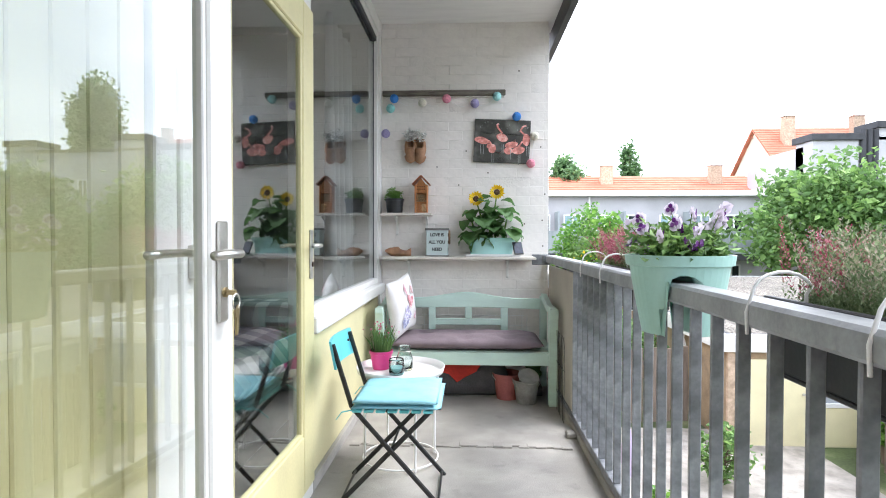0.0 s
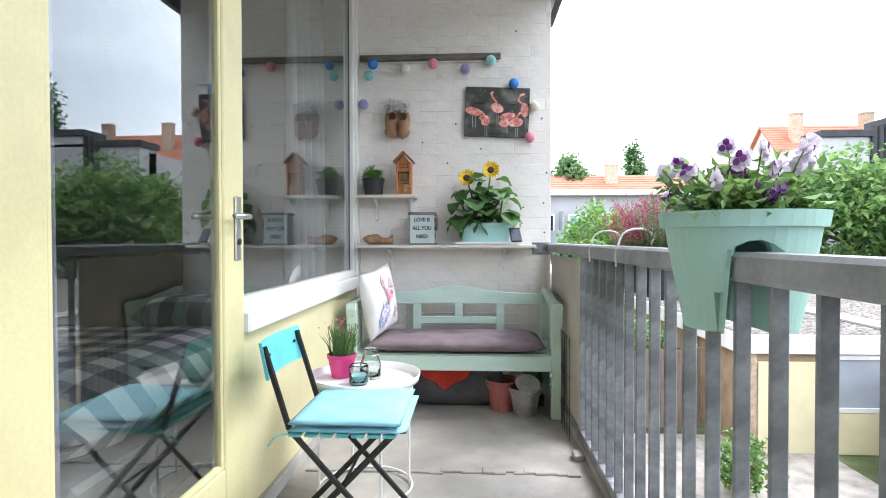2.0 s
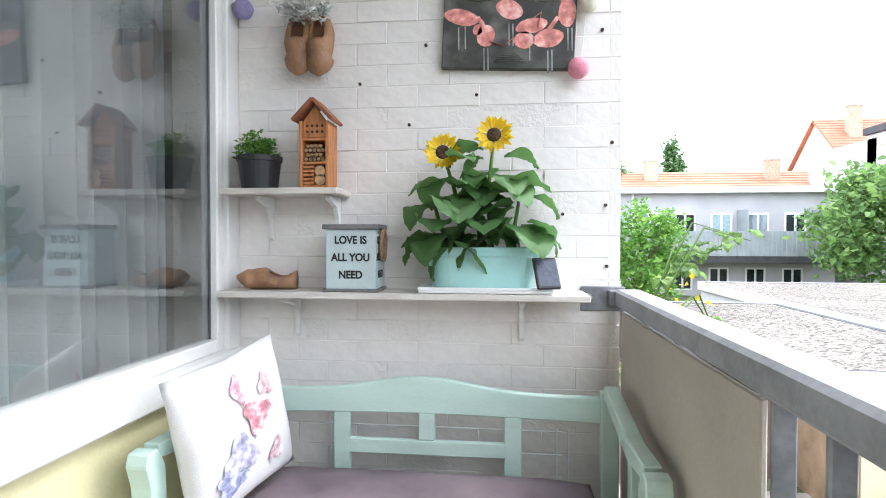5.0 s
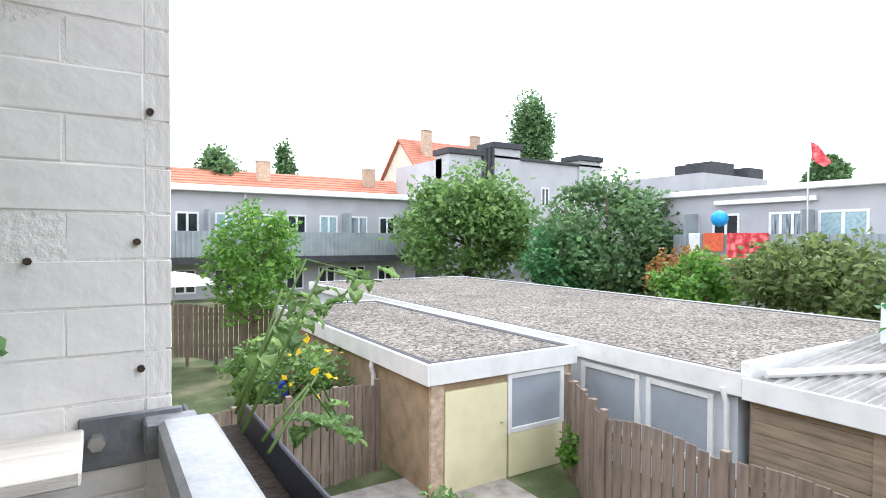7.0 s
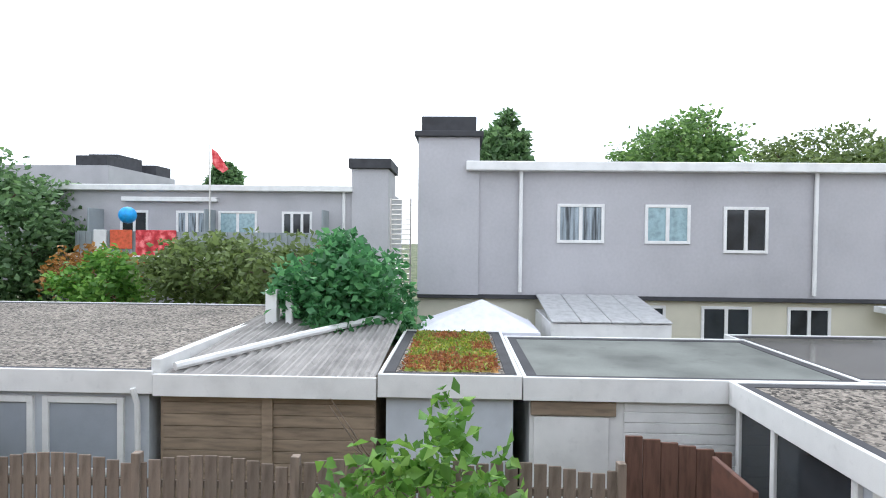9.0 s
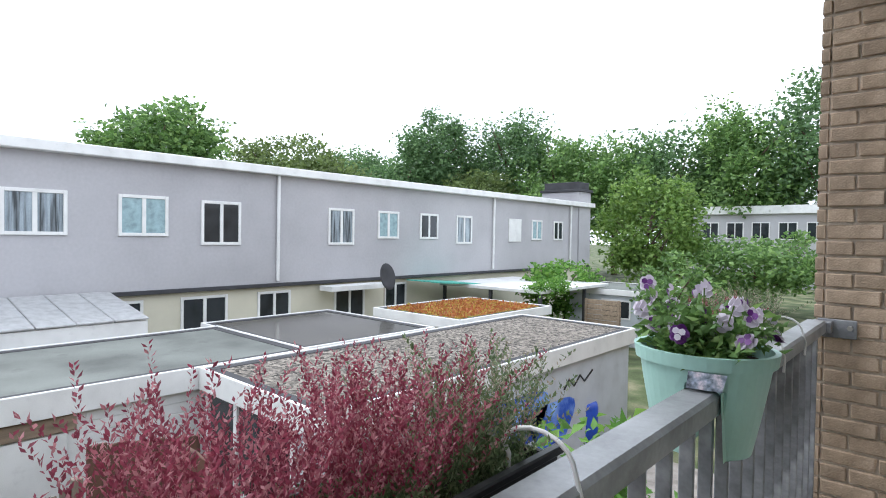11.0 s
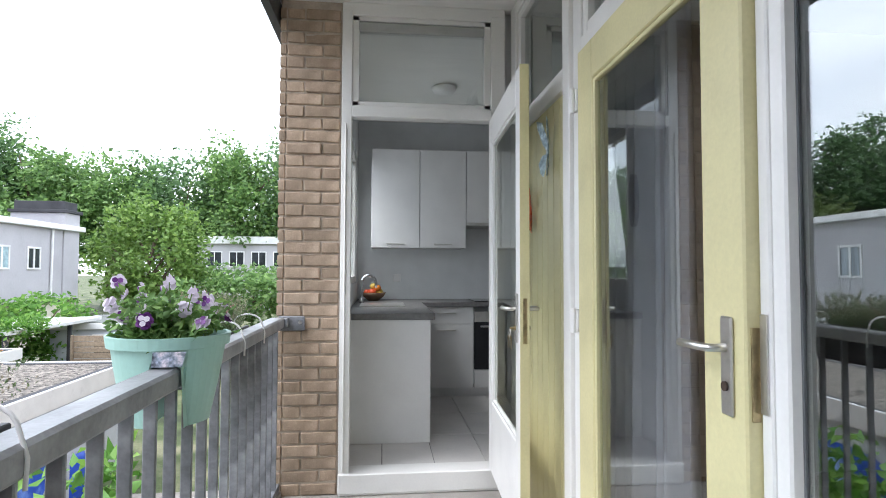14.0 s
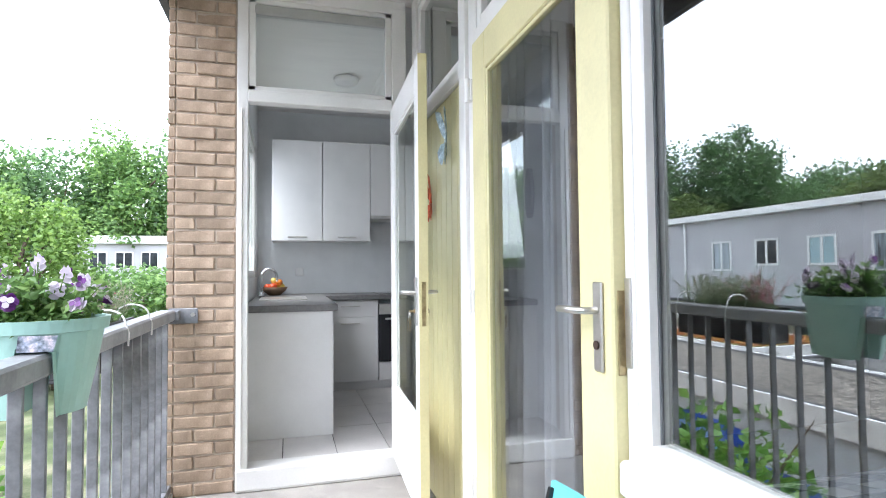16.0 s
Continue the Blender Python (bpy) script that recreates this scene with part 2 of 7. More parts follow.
def tree(name, base, height, radii, leaf, count, material, bark, seed, label, clumps=60, trunk=0.12, crown_at=None, spread=0.2, category="tree", group=""):
    rng = np.random.default_rng(seed)
    t = empty(name, base, label, category, group)
    cz = base[2] + (crown_at if crown_at else height - radii[2])
    bm = bmesh.new()
    pts = [(base[0], base[1], base[2] - 0.1)]
    for i in range(1, 6):
        f = i / 5
        pts.append((base[0] + rng.normal() * trunk * 0.6 * f, base[1] + rng.normal() * trunk * 0.6 * f, base[2] + f * (cz + radii[2] * 0.3 - base[2])))
    add_tube(bm, pts, [trunk * (1 - 0.13 * i) for i in range(6)], 8)
    for i in range(9):
        k = pts[2 + i % 3]
        a = rng.uniform(0, 6.28)
        e = (k[0] + math.cos(a) * radii[0] * 0.75, k[1] + math.sin(a) * radii[1] * 0.75, k[2] + radii[2] * rng.uniform(0.3, 1.0))
        m = tuple((p + q) / 2 + rng.normal() * 0.05 for p, q in zip(k, e))
        add_tube(bm, [k, m, e], [trunk * 0.5, trunk * 0.3, trunk * 0.1], 6)
    part("trunk", bm, bark, t, smooth=True)
    pts = crown_points((base[0], base[1], cz), radii, count, clumps, rng, spread)
    pts[:, 2] = np.maximum(pts[:, 2], base[2] + 0.05)
    part("crown", leaves(pts, leaf, rng, 0.4, 0.6), material, t)
    return t


# ---- materials ----
white_brick = mat("white_painted_brick", (0.80, 0.755, 0.715), 0.72, vary=0.06, scale=2.2, bump=0.3, fine=26, spot=0.06)
white_mortar = mat("white_painted_joint", (0.80, 0.755, 0.715), 0.78, vary=0.05, scale=5, bump=0.5, fine=70, spot=0.08)
brown_brick = mat("brown_brick", (0.415, 0.31, 0.22), 0.85, vary=0.16, scale=9, bump=0.45, fine=120, tint=(0.46, 0.35, 0.26), obj=0.17)
brown_mortar = mat("grey_brown_joint", (0.45, 0.375, 0.30), 0.9, vary=0.12, scale=12, bump=0.4)
concrete = mat("balcony_concrete", (0.335, 0.312, 0.285), 0.8, vary=0.14, scale=2.2, bump=0.25, fine=140, tint=(0.42, 0.39, 0.355), spot=0.28)
white_paint = mat("white_gloss_paint", (0.80, 0.785, 0.755), 0.35, vary=0.03, scale=4, bump=0.05)
ceiling_paint = mat("ceiling_paint", (0.82, 0.80, 0.775), 0.8, vary=0.03, scale=3, bump=0.1, stretch=(1, 6, 1))
yellow_paint = mat("pale_yellow_paint", (0.66, 0.60, 0.33), 0.42, vary=0.06, scale=3, bump=0.08)
yellow_wall = mat("pale_yellow_panel", (0.70, 0.64, 0.38), 0.6, vary=0.05, scale=2.5, bump=0.1)
galvanised = mat("galvanised_steel", (0.235, 0.24, 0.255), 0.5, 0.35, vary=0.2, scale=9, bump=0.12, fine=60, tint=(0.30, 0.305, 0.32))
rail_paint = mat("grey_handrail", (0.33, 0.335, 0.345), 0.45, 0.25, vary=0.14, scale=7, bump=0.1, fine=80, spot=0.2)
steel = mat("brushed_steel", (0.62, 0.60, 0.56), 0.32, 0.9, vary=0.06, scale=20, bump=0.05)
brass = mat("worn_brass", (0.45, 0.36, 0.2), 0.35, 0.9, vary=0.15, scale=30, bump=0.05)
black_metal = mat("black_metal", (0.02, 0.02, 0.02), 0.45, 0.2, vary=0.2, scale=20, bump=0.05)
mint_paint = mat("mint_paint", (0.58, 0.74, 0.66), 0.5, vary=0.05, scale=4, bump=0.08, stretch=(1, 4, 4))
mint_plastic = mat("mint_plastic", (0.36, 0.565, 0.50), 0.42, vary=0.04, scale=5, bump=0.03)
mint_tub = mat("pale_teal_plastic", (0.40, 0.66, 0.63), 0.4, vary=0.04, scale=5, bump=0.03)
turquoise = mat("turquoise_paint", (0.15, 0.55, 0.60), 0.45, vary=0.05, scale=8, bump=0.05)
sky_cloth = mat("light_blue_cloth", (0.31, 0.60, 0.70), 0.85, vary=0.07, scale=12, bump=0.25, fine=400)
mauve_cloth = mat("mauve_grey_cloth", (0.20, 0.155, 0.175), 0.9, vary=0.1, scale=8, bump=0.3, fine=350)
white_metal = mat("white_metal", (0.82, 0.81, 0.80), 0.4, vary=0.02, scale=6, bump=0.02)
dark_fascia = mat("dark_fascia", (0.05, 0.05, 0.055), 0.6, vary=0.15, scale=5, bump=0.1)
panel_beige = mat("beige_panel", (0.50, 0.455, 0.385), 0.75, vary=0.07, scale=3, bump=0.15, spot=0.1)
shelf_wood = mat("whitewashed_wood", (0.64, 0.59, 0.53), 0.75, vary=0.12, scale=5, bump=0.2, stretch=(1, 8, 8))
old_wood = mat("grey_driftwood", (0.16, 0.14, 0.115), 0.85, vary=0.25, scale=10, bump=0.3, stretch=(1, 8, 8))
clog_wood = mat("brown_clog_wood", (0.32, 0.17, 0.09), 0.6, vary=0.2, scale=14, bump=0.15)
hotel_wood = mat("orange_stained_wood", (0.48, 0.19, 0.065), 0.65, vary=0.18, scale=12, bump=0.2, stretch=(6, 6, 1))
hotel_roof = mat("red_brown_wood", (0.29, 0.10, 0.045), 0.65, vary=0.18, scale=12, bump=0.2)
dark_hole = mat("dark_hole", (0.05, 0.03, 0.02), 0.9, vary=0.3, scale=60, bump=0.2)
straw = mat("reed_stems", (0.36, 0.22, 0.11), 0.8, vary=0.25, scale=40, bump=0.2, island=0.3)
black_plastic = mat("black_plastic", (0.025, 0.025, 0.027), 0.45, vary=0.15, scale=8, bump=0.05)
soil = mat("potting_soil", (0.04, 0.028, 0.02), 0.95, vary=0.3, scale=40, bump=0.8)
pink_plastic = mat("magenta_plastic", (0.62, 0.045, 0.22), 0.35, vary=0.06, scale=8, bump=0.03)
rope = mat("hemp_rope", (0.27, 0.17, 0.10), 0.9, vary=0.2, scale=60, bump=0.4)
sign_face = mat("pale_grey_sign", (0.52, 0.60, 0.59), 0.7, vary=0.06, scale=8, bump=0.1)
sign_edge = mat("dark_grey_wood", (0.17, 0.165, 0.16), 0.7, vary=0.15, scale=10, bump=0.15)
ink = mat("dark_ink", (0.02, 0.02, 0.022), 0.7, vary=0.1, scale=30, bump=0.0)
clear_glass = glassmat("clear_jar_glass", 1.45, (0.9, 0.93, 0.92))
pane_glass = glassmat("window_glass", 2.4, (0.95, 0.97, 0.96))
door_glass = glassmat("door_glass", 1.8, (0.95, 0.97, 0.96))
leaf_green = leafmat("leaf_green", (0.145, 0.265, 0.075), (0.29, 0.44, 0.13))
leaf_sun = leafmat("sunflower_leaf", (0.135, 0.27, 0.085), (0.25, 0.43, 0.12), 0.6)
leaf_fresh = leafmat("fresh_green", (0.13, 0.30, 0.045), (0.27, 0.45, 0.09))
leaf_dark = leafmat("dark_green", (0.125, 0.225, 0.09), (0.215, 0.35, 0.135))
leaf_olive = leafmat("olive_green", (0.15, 0.21, 0.065), (0.245, 0.32, 0.105))
leaf_orange = leafmat("orange_brown_leaf", (0.33, 0.16, 0.04), (0.48, 0.26, 0.07))
leaf_blue = leafmat("blue_green_leaf", (0.075, 0.235, 0.085), (0.145, 0.38, 0.13))
leaf_heath = leafmat("heather_green", (0.17, 0.24, 0.11), (0.33, 0.39, 0.22))
bloom_heath = leafmat("heather_red", (0.37, 0.075, 0.12), (0.64, 0.32, 0.34))
bloom_pale = leafmat("heather_pale", (0.40, 0.36, 0.25), (0.52, 0.42, 0.36))
petal_yellow = leafmat("sunflower_petal", (0.90, 0.62, 0.01), (0.94, 0.74, 0.03))
petal_white = leafmat("white_petal", (0.80, 0.80, 0.77), (0.85, 0.84, 0.8))
petal_purple = leafmat("purple_petal", (0.115, 0.02, 0.17), (0.27, 0.10, 0.36))
petal_pale = leafmat("pale_violet_petal", (0.78, 0.70, 0.80), (0.85, 0.82, 0.86))
petal_pink = leafmat("pink_petal", (0.65, 0.08, 0.25), (0.78, 0.25, 0.4))
bark = mat("bark", (0.13, 0.095, 0.065), 0.9, vary=0.25, scale=10, bump=0.6)

# ---- balcony: floor, ceiling, end wall ----
L = 4.31
RX = 1.412
structure("floor", boxes([((-0.06, -0.02, -0.22), (1.515, L, 0.0))], 0.008), concrete, "worn grey concrete balcony floor with a patched joint", "floor")
rng = np.random.default_rng(5)
bm = bmesh.new()
for i in range(26):
    x = 0.1 + 1.2 * i / 25
    w = 0.012 + 0.016 * rng.random()
    add_box(bm, (x - 0.03, 2.86 + rng.normal() * 0.006 - w, -0.002), (x + 0.03, 2.87 + w, 0.006 + 0.007 * rng.random()), 0.003)
structure("floor_joint", bm, concrete, "rough cement ridge across the balcony floor", "trim")
structure("ceiling", boxes([((-0.06, -0.3, 2.95), (1.44, L + 0.25, 3.05))], 0.0), ceiling_paint, "white painted boarded balcony ceiling", "ceiling")
structure("roof_fascia", boxes([((1.44, -0.6, 2.80), (1.49, L + 0.6, 3.2)), ((-4.0, -0.6, 3.05), (1.49, L + 0.6, 3.2))], 0.003), dark_fascia, "dark painted fascia board along the balcony roof", "trim")
wall_end = structure("wall_end", box((-0.25, L + 0.0016, -3.0), (1.388, L + 0.24, 2.95), 0.0), white_mortar, "white painted rough brick end wall of the balcony", "wall")
cu = bpy.data.meshes.new("brick")


def brick_mesh(l, d, h, seed, edge=0.0045):
    r = np.random.default_rng(seed)
    b = box((-l / 2, -d / 2, -h / 2), (l / 2, d / 2, h / 2), edge)
    for v in b.verts:
        v.co += Vector(r.normal(size=3) * 0.27 * edge)
    return as_mesh(b)


whites = [brick_mesh(0.2215, 0.1, 0.0757, i, 0.0028) for i in range(5)]
half_whites = [brick_mesh(0.1104, 0.1, 0.0757, 10 + i, 0.0028) for i in range(3)]
for me in whites + half_whites:
    me.materials.append(white_brick)
browns = [brick_mesh(0.205, 0.1, 0.062, 20 + i) for i in range(5)]
half_browns = [brick_mesh(0.098, 0.1, 0.062, 30 + i) for i in range(3)]
for me in browns + half_browns:
    me.materials.append(brown_brick)


def lay(parent, full, half, x0, x1, y, z0, z1, pitch, course, rng, face=-1, axis="x", wob=0.0025):
    """Courses of bricks in running bond, each brick an object."""
    row = 0
    z = z0 + course / 2
    while z < z1:
        x = x0
        first = row % 2 == 1
        while x < x1 - 0.012:
            room = x1 - x
            small = first or room < pitch * 0.8
            l = min(pitch / 2 if small else pitch, room)
            me = (half if small else full)[int(rng.integers(0, len(half if small else full)))]
            ob = new("brick", me)
            out = rng.normal() * wob
            c = (x + l / 2, y + 0.05 + out, z) if axis == "x" else (y - 0.05 + out, x + l / 2, z)
            ob.matrix_world = pose(*c, rng.normal() * 0.4, 0, (0 if axis == "x" else 90) + rng.normal() * 0.35) @ Matrix.Diagonal((l / (pitch / 2 if small else pitch), 1, 1, 1))
            ob.parent = parent
            x += l
            first = False
        row += 1
        z += course


# ---- the kitchen end: brick pier, door frame ----
pier = structure("wall_pier", box((1.065, -0.24, -3.0), (1.424, -0.012, 2.95), 0.0), brown_mortar, "brown brick pier beside the kitchen door", "wall")
structure("door_frame_kitchen", boxes([
    ((1.0, -0.06, 0.0), (1.062, 0.015, 2.9)), ((0.06, -0.06, 0.0), (0.15, 0.015, 2.9)),
    ((0.15, -0.06, 2.245), (1.0, 0.02, 2.315)), ((0.06, -0.06, 2.87), (1.062, 0.01, 2.95)),
    ((1.03, -0.02, 0.14), (1.04, 0.03, 2.2))], 0.004), white_paint, "white painted timber frame of the kitchen door", "door frame")
structure("threshold", boxes([((0.06, -0.12, 0.012), (1.062, 0.035, 0.128)), ((0.06, -0.03, 0.0), (1.06, 0.028, 0.02))], 0.006), white_paint, "worn white painted wooden threshold", "trim")
w = structure("window_1", boxes([((0.15, -0.045, 2.315), (0.19, 0.0, 2.87)), ((0.96, -0.045, 2.315), (1.0, 0.0, 2.87)), ((0.15, -0.045, 2.315), (1.0, 0.0, 2.345)), ((0.15, -0.045, 2.84), (1.0, 0.0, 2.87))], 0.003), white_paint, "white transom window above the kitchen door", "window")
p = part("pane", box((0.18, -0.026, 2.335), (0.97, -0.02, 2.85), 0.0), pane_glass, w)
p.visible_shadow = False
part("blind_cassette", box((0.19, -0.018, 2.775), (0.965, 0.006, 2.835), 0.006), mat("grey_cassette", (0.42, 0.42, 0.4), 0.5, vary=0.05), w, "grey aluminium blind cassette")

# ---- facade along the balcony ----
structure("facade_frame", boxes([
    ((-0.09, 0.0, 0.0), (0.02, 0.12, 2.95)), ((-0.09, 0.985, 0.0), (0.02, 1.07, 2.95)), ((-0.09, 1.12, 0.0), (0.012, 1.2, 2.95)),
    ((-0.09, 2.2405, 0.0), (0.008, 2.275, 2.95)), ((-0.09, 4.225, 0.0), (0.02, L, 2.95)),
    ((-0.09, 0.12, 2.13), (0.018, 0.985, 2.2)), ((-0.09, 1.2, 2.215), (0.014, 2.245, 2.275)),
    ((-0.09, 0.12, 2.88), (0.016, 0.985, 2.95)), ((-0.09, 1.2, 2.88), (0.016, 2.245, 2.95)), ((-0.09, 2.275, 2.85), (0.016, 4.225, 2.95)),
    ((-0.09, 1.07, 0.0), (0.0, 1.12, 2.95)), ((-0.09, 1.2, 0.0), (0.03, 2.245, 0.06))], 0.004), white_paint, "white painted timber frames along the facade", "window frame")
y0 = 0.12
planked = structure("wall_panel_door", box((-0.05, 0.12, 0.0), (-0.012, 0.985, 2.13), 0.0), yellow_paint, "pale yellow tongue and groove panel", "wall")
for i in range(9):
    a = 0.122 + i * 0.0958
    part("plank", box((-0.016, a, 0.02), (0.0, a + 0.0935, 2.128), 0.004), yellow_paint, planked)
structure("wall_panel_window", box((-0.06, 2.275, 0.0), (0.004, 4.225, 0.735), 0.003), yellow_wall, "pale yellow panel under the big window", "wall")
structure("skirting", boxes([((0.004, 2.25, 0.0), (0.03, 4.28, 0.06))], 0.004), mat("grey_plinth", (0.42, 0.40, 0.37), 0.8, vary=0.1), "grey plinth strip along the facade", "baseboard")


def facade_window(name, y0, y1, z0, z1, label, bar=0.045, deep=-0.055):
    f = structure(name, boxes([((deep, y0, z0), (0.004, y0 + bar, z1)), ((deep, y1 - bar, z0), (0.004, y1, z1)), ((deep, y0 + bar, z0), (0.004, y1 - bar, z0 + bar)), ((deep, y0 + bar, z1 - bar), (0.004, y1 - bar, z1))], 0.005), white_paint, label, "window")
    g = part("pane", box((deep + 0.02, y0 + bar - 0.008, z0 + bar - 0.008), (deep + 0.028, y1 - bar + 0.008, z1 - bar + 0.008), 0.0), pane_glass, f)
    g.visible_shadow = False
    return f


big = facade_window("window_2", 2.275, 4.225, 0.815, 2.85, "large white framed living room window")
part("window_sill", boxes([((-0.05, 2.262, 0.735), (0.05, 4.29, 0.815))], 0.008), white_paint, big, "white painted wooden sill")
part("rubber_seal", boxes([((-0.034, 2.318, 0.858), (-0.022, 2.326, 2.81)), ((-0.034, 4.174, 0.858), (-0.022, 4.182, 2.81))], 0.0), mat("grey_seal", (0.12, 0.125, 0.13), 0.6), big)
part("blind_rail", box((-0.03, 2.33, 2.76), (0.0, 4.17, 2.80), 0.004), dark_fascia, big, "dark blind rail")
facade_window("window_3", 0.12, 0.985, 2.2, 2.88, "small fixed window above the yellow panel")
facade_window("window_4", 1.2, 2.245, 2.275, 2.88, "small fixed window above the balcony door")

# ---- doors ----


def swing(hinge, angle):
    return Matrix.Translation(hinge) @ Matrix.Rotation(radians(angle), 4, "Z") @ Matrix.Translation(-Vector(hinge))


def handle_set(parent, m, y, x, z, toward, inner=steel, keys=False):
    """Plate, lever and lock of a door whose leaf lies along y; toward: +1 or -1 along x."""
    s = toward
    bm = add_box(bmesh.new(), (min(x, x + s * 0.009), y - 0.021, z - 0.15), (max(x, x + s * 0.009), y + 0.021, z + 0.07), 0.004, m)
    pl = part("handle_plate", bm, inner, parent, "satin steel door plate")
    bm = tube([m @ Vector(q) for q in ((x, y, z), (x + s * 0.035, y, z), (x + s * 0.052, y - 0.012, z), (x + s * 0.054, y - 0.06, z), (x + s * 0.05, y - 0.12, z - 0.002))], 0.0095, 10)
    part("lever", bm, inner, pl, smooth=True)
    bm = tube([m @ Vector(q) for q in ((x + s * 0.008, y, z - 0.085), (x + s * 0.014, y, z - 0.085))], 0.011, 12)
    part("keyhole", bm, dark_hole if not keys else brass, pl)


def glazed_door(name, hinge, width, height, angle, material, label, glass_z, bar=0.12, keys=False, outer=None):
    """A leaf that lies along +y from its hinge, then swings."""
    hx, hy, hz = hinge
    m = swing(hinge, angle)
    d = empty(name, hinge, label, "door", kind="structure")
    t = 0.042
    z0, z1 = hz, hz + height
    g0, g1 = glass_z

    def b(lo, hi, bev=0.005):
        return add_box(bmesh.new(), lo, hi, bev, m)

    part("hinge_stile", b((hx - t, hy, z0), (hx, hy + bar, z1)), material, d)
    part("lock_stile", b((hx - t, hy + width - bar, z0), (hx, hy + width, z1)), material, d)
    part("top_rail", b((hx - t, hy + bar, g1), (hx, hy + width - bar, z1)), material, d)
    part("bottom_rail", b((hx - t, hy + bar, z0), (hx, hy + width - bar, g0)), material, d)
    bm = bmesh.new()
    for lo, hi in (((hx - 0.034, hy + bar, g0), (hx - 0.006, hy + bar + 0.016, g1)), ((hx - 0.034, hy + width - bar - 0.016, g0), (hx - 0.006, hy + width - bar, g1)), ((hx - 0.034, hy + bar + 0.016, g0), (hx - 0.006, hy + width - bar - 0.016, g0 + 0.016)), ((hx - 0.034, hy + bar + 0.016, g1 - 0.016), (hx - 0.006, hy + width - bar - 0.016, g1))):
        add_box(bm, lo, hi, 0.003, m)
    part("glazing_bead", bm, outer or material, d)
    g = part("pane", add_box(bmesh.new(), (hx - 0.024, hy + bar, g0), (hx - 0.018, hy + width - bar, g1), 0.0, m), door_glass, d)
    g.visible_shadow = False
    handle_set(d, m, hy + width - 0.058, hx, 1.15, 1, keys=keys)
    handle_set(d, m, hy + width - 0.058, hx - t, 1.15, -1)
    part("lock_face", b((hx - 0.032, hy + width - 0.001, 1.0), (hx - 0.012, hy + width + 0.003, 1.2), 0.001), brass, d)
    return d, m


kd, km = glazed_door("door_1", (0.165, 0.025, 0.14), 0.95, 2.1, -2.8, white_paint, "open white glazed kitchen door with keys in its lock", (0.55, 2.08), 0.1, True)
part("edge_face", add_box(bmesh.new(), (0.123, 0.9735, 0.14), (0.165, 0.9775, 2.24), 0.001, km), yellow_paint, kd, "yellow painted door edge")
yk = 0.975 - 0.058
keys = empty("key_ring", km @ Vector((0.195, yk, 1.06)), "bunch of brass keys hanging from the door lock", "keys")
ring = [km @ Vector((0.2, yk + 0.017 * math.cos(a), 1.045 + 0.017 * math.sin(a))) for a in np.linspace(0, 6.1, 14)]
part("ring", tube(ring, 0.0018, 5, True), steel, keys)
for dx, dz, s in ((0.0, 0.0, 1), (0.006, -0.004, -1), (-0.005, -0.008, 1)):
    pts = [(yk + s * 0.008 + q[0] * 0.8, 1.03 + dz + q[1]) for q in ((-0.011, 0), (-0.004, 0.008), (0.006, 0.006), (0.011, -0.002), (0.006, -0.016), (0.004, -0.05), (-0.003, -0.053), (-0.004, -0.018))]
    bm = sheet(pts, 0.002, "x", 0.199 + dx, 0.0)
    for v in bm.verts:
        v.co = km @ v.co
    part("key", bm, brass, keys)
part("key_in_lock", tube([km @ Vector((0.17, yk, 1.065)), km @ Vector((0.2, yk, 1.065))], 0.006, 8), brass, keys)

bd, bmx = glazed_door("door_2", (0.03, 1.205, 0.065), 1.032, 2.14, -0.5, yellow_paint, "pale yellow glazed balcony door standing ajar", (0.32, 2.05), 0.15)
for z in (0.35, 1.12, 2.02):
    part("hinge", tube([(0.036, 1.165, z - 0.05), (0.036, 1.165, z + 0.05)], 0.011, 10), white_paint, bd, "white painted hinge barrel")
    part("hinge_leaf", box((0.012, 1.145, z - 0.045), (0.03, 1.185, z + 0.045), 0.003), white_paint, bd)
part("strike_plate", box((0.009, 2.246, 1.02), (0.013, 2.268, 1.23), 0.001), steel, bd)

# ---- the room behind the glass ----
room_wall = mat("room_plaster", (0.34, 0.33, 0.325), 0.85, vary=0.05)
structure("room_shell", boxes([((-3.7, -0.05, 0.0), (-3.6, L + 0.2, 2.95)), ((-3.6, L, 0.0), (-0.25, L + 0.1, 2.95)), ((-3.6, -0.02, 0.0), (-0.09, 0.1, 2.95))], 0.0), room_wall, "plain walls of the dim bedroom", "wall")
structure("room_floor", box((-3.6, 0.1, -0.05), (-0.06, L, 0.06), 0.0), mat("dark_wood_floor", (0.14, 0.09, 0.06), 0.5, vary=0.2, scale=4, stretch=(1, 8, 1)), "dark wooden bedroom floor", "floor")
structure("room_ceiling", box((-3.6, -0.05, 2.88), (-0.09, L + 0.1, 2.95), 0.0), ceiling_paint, "white bedroom ceiling", "ceiling")


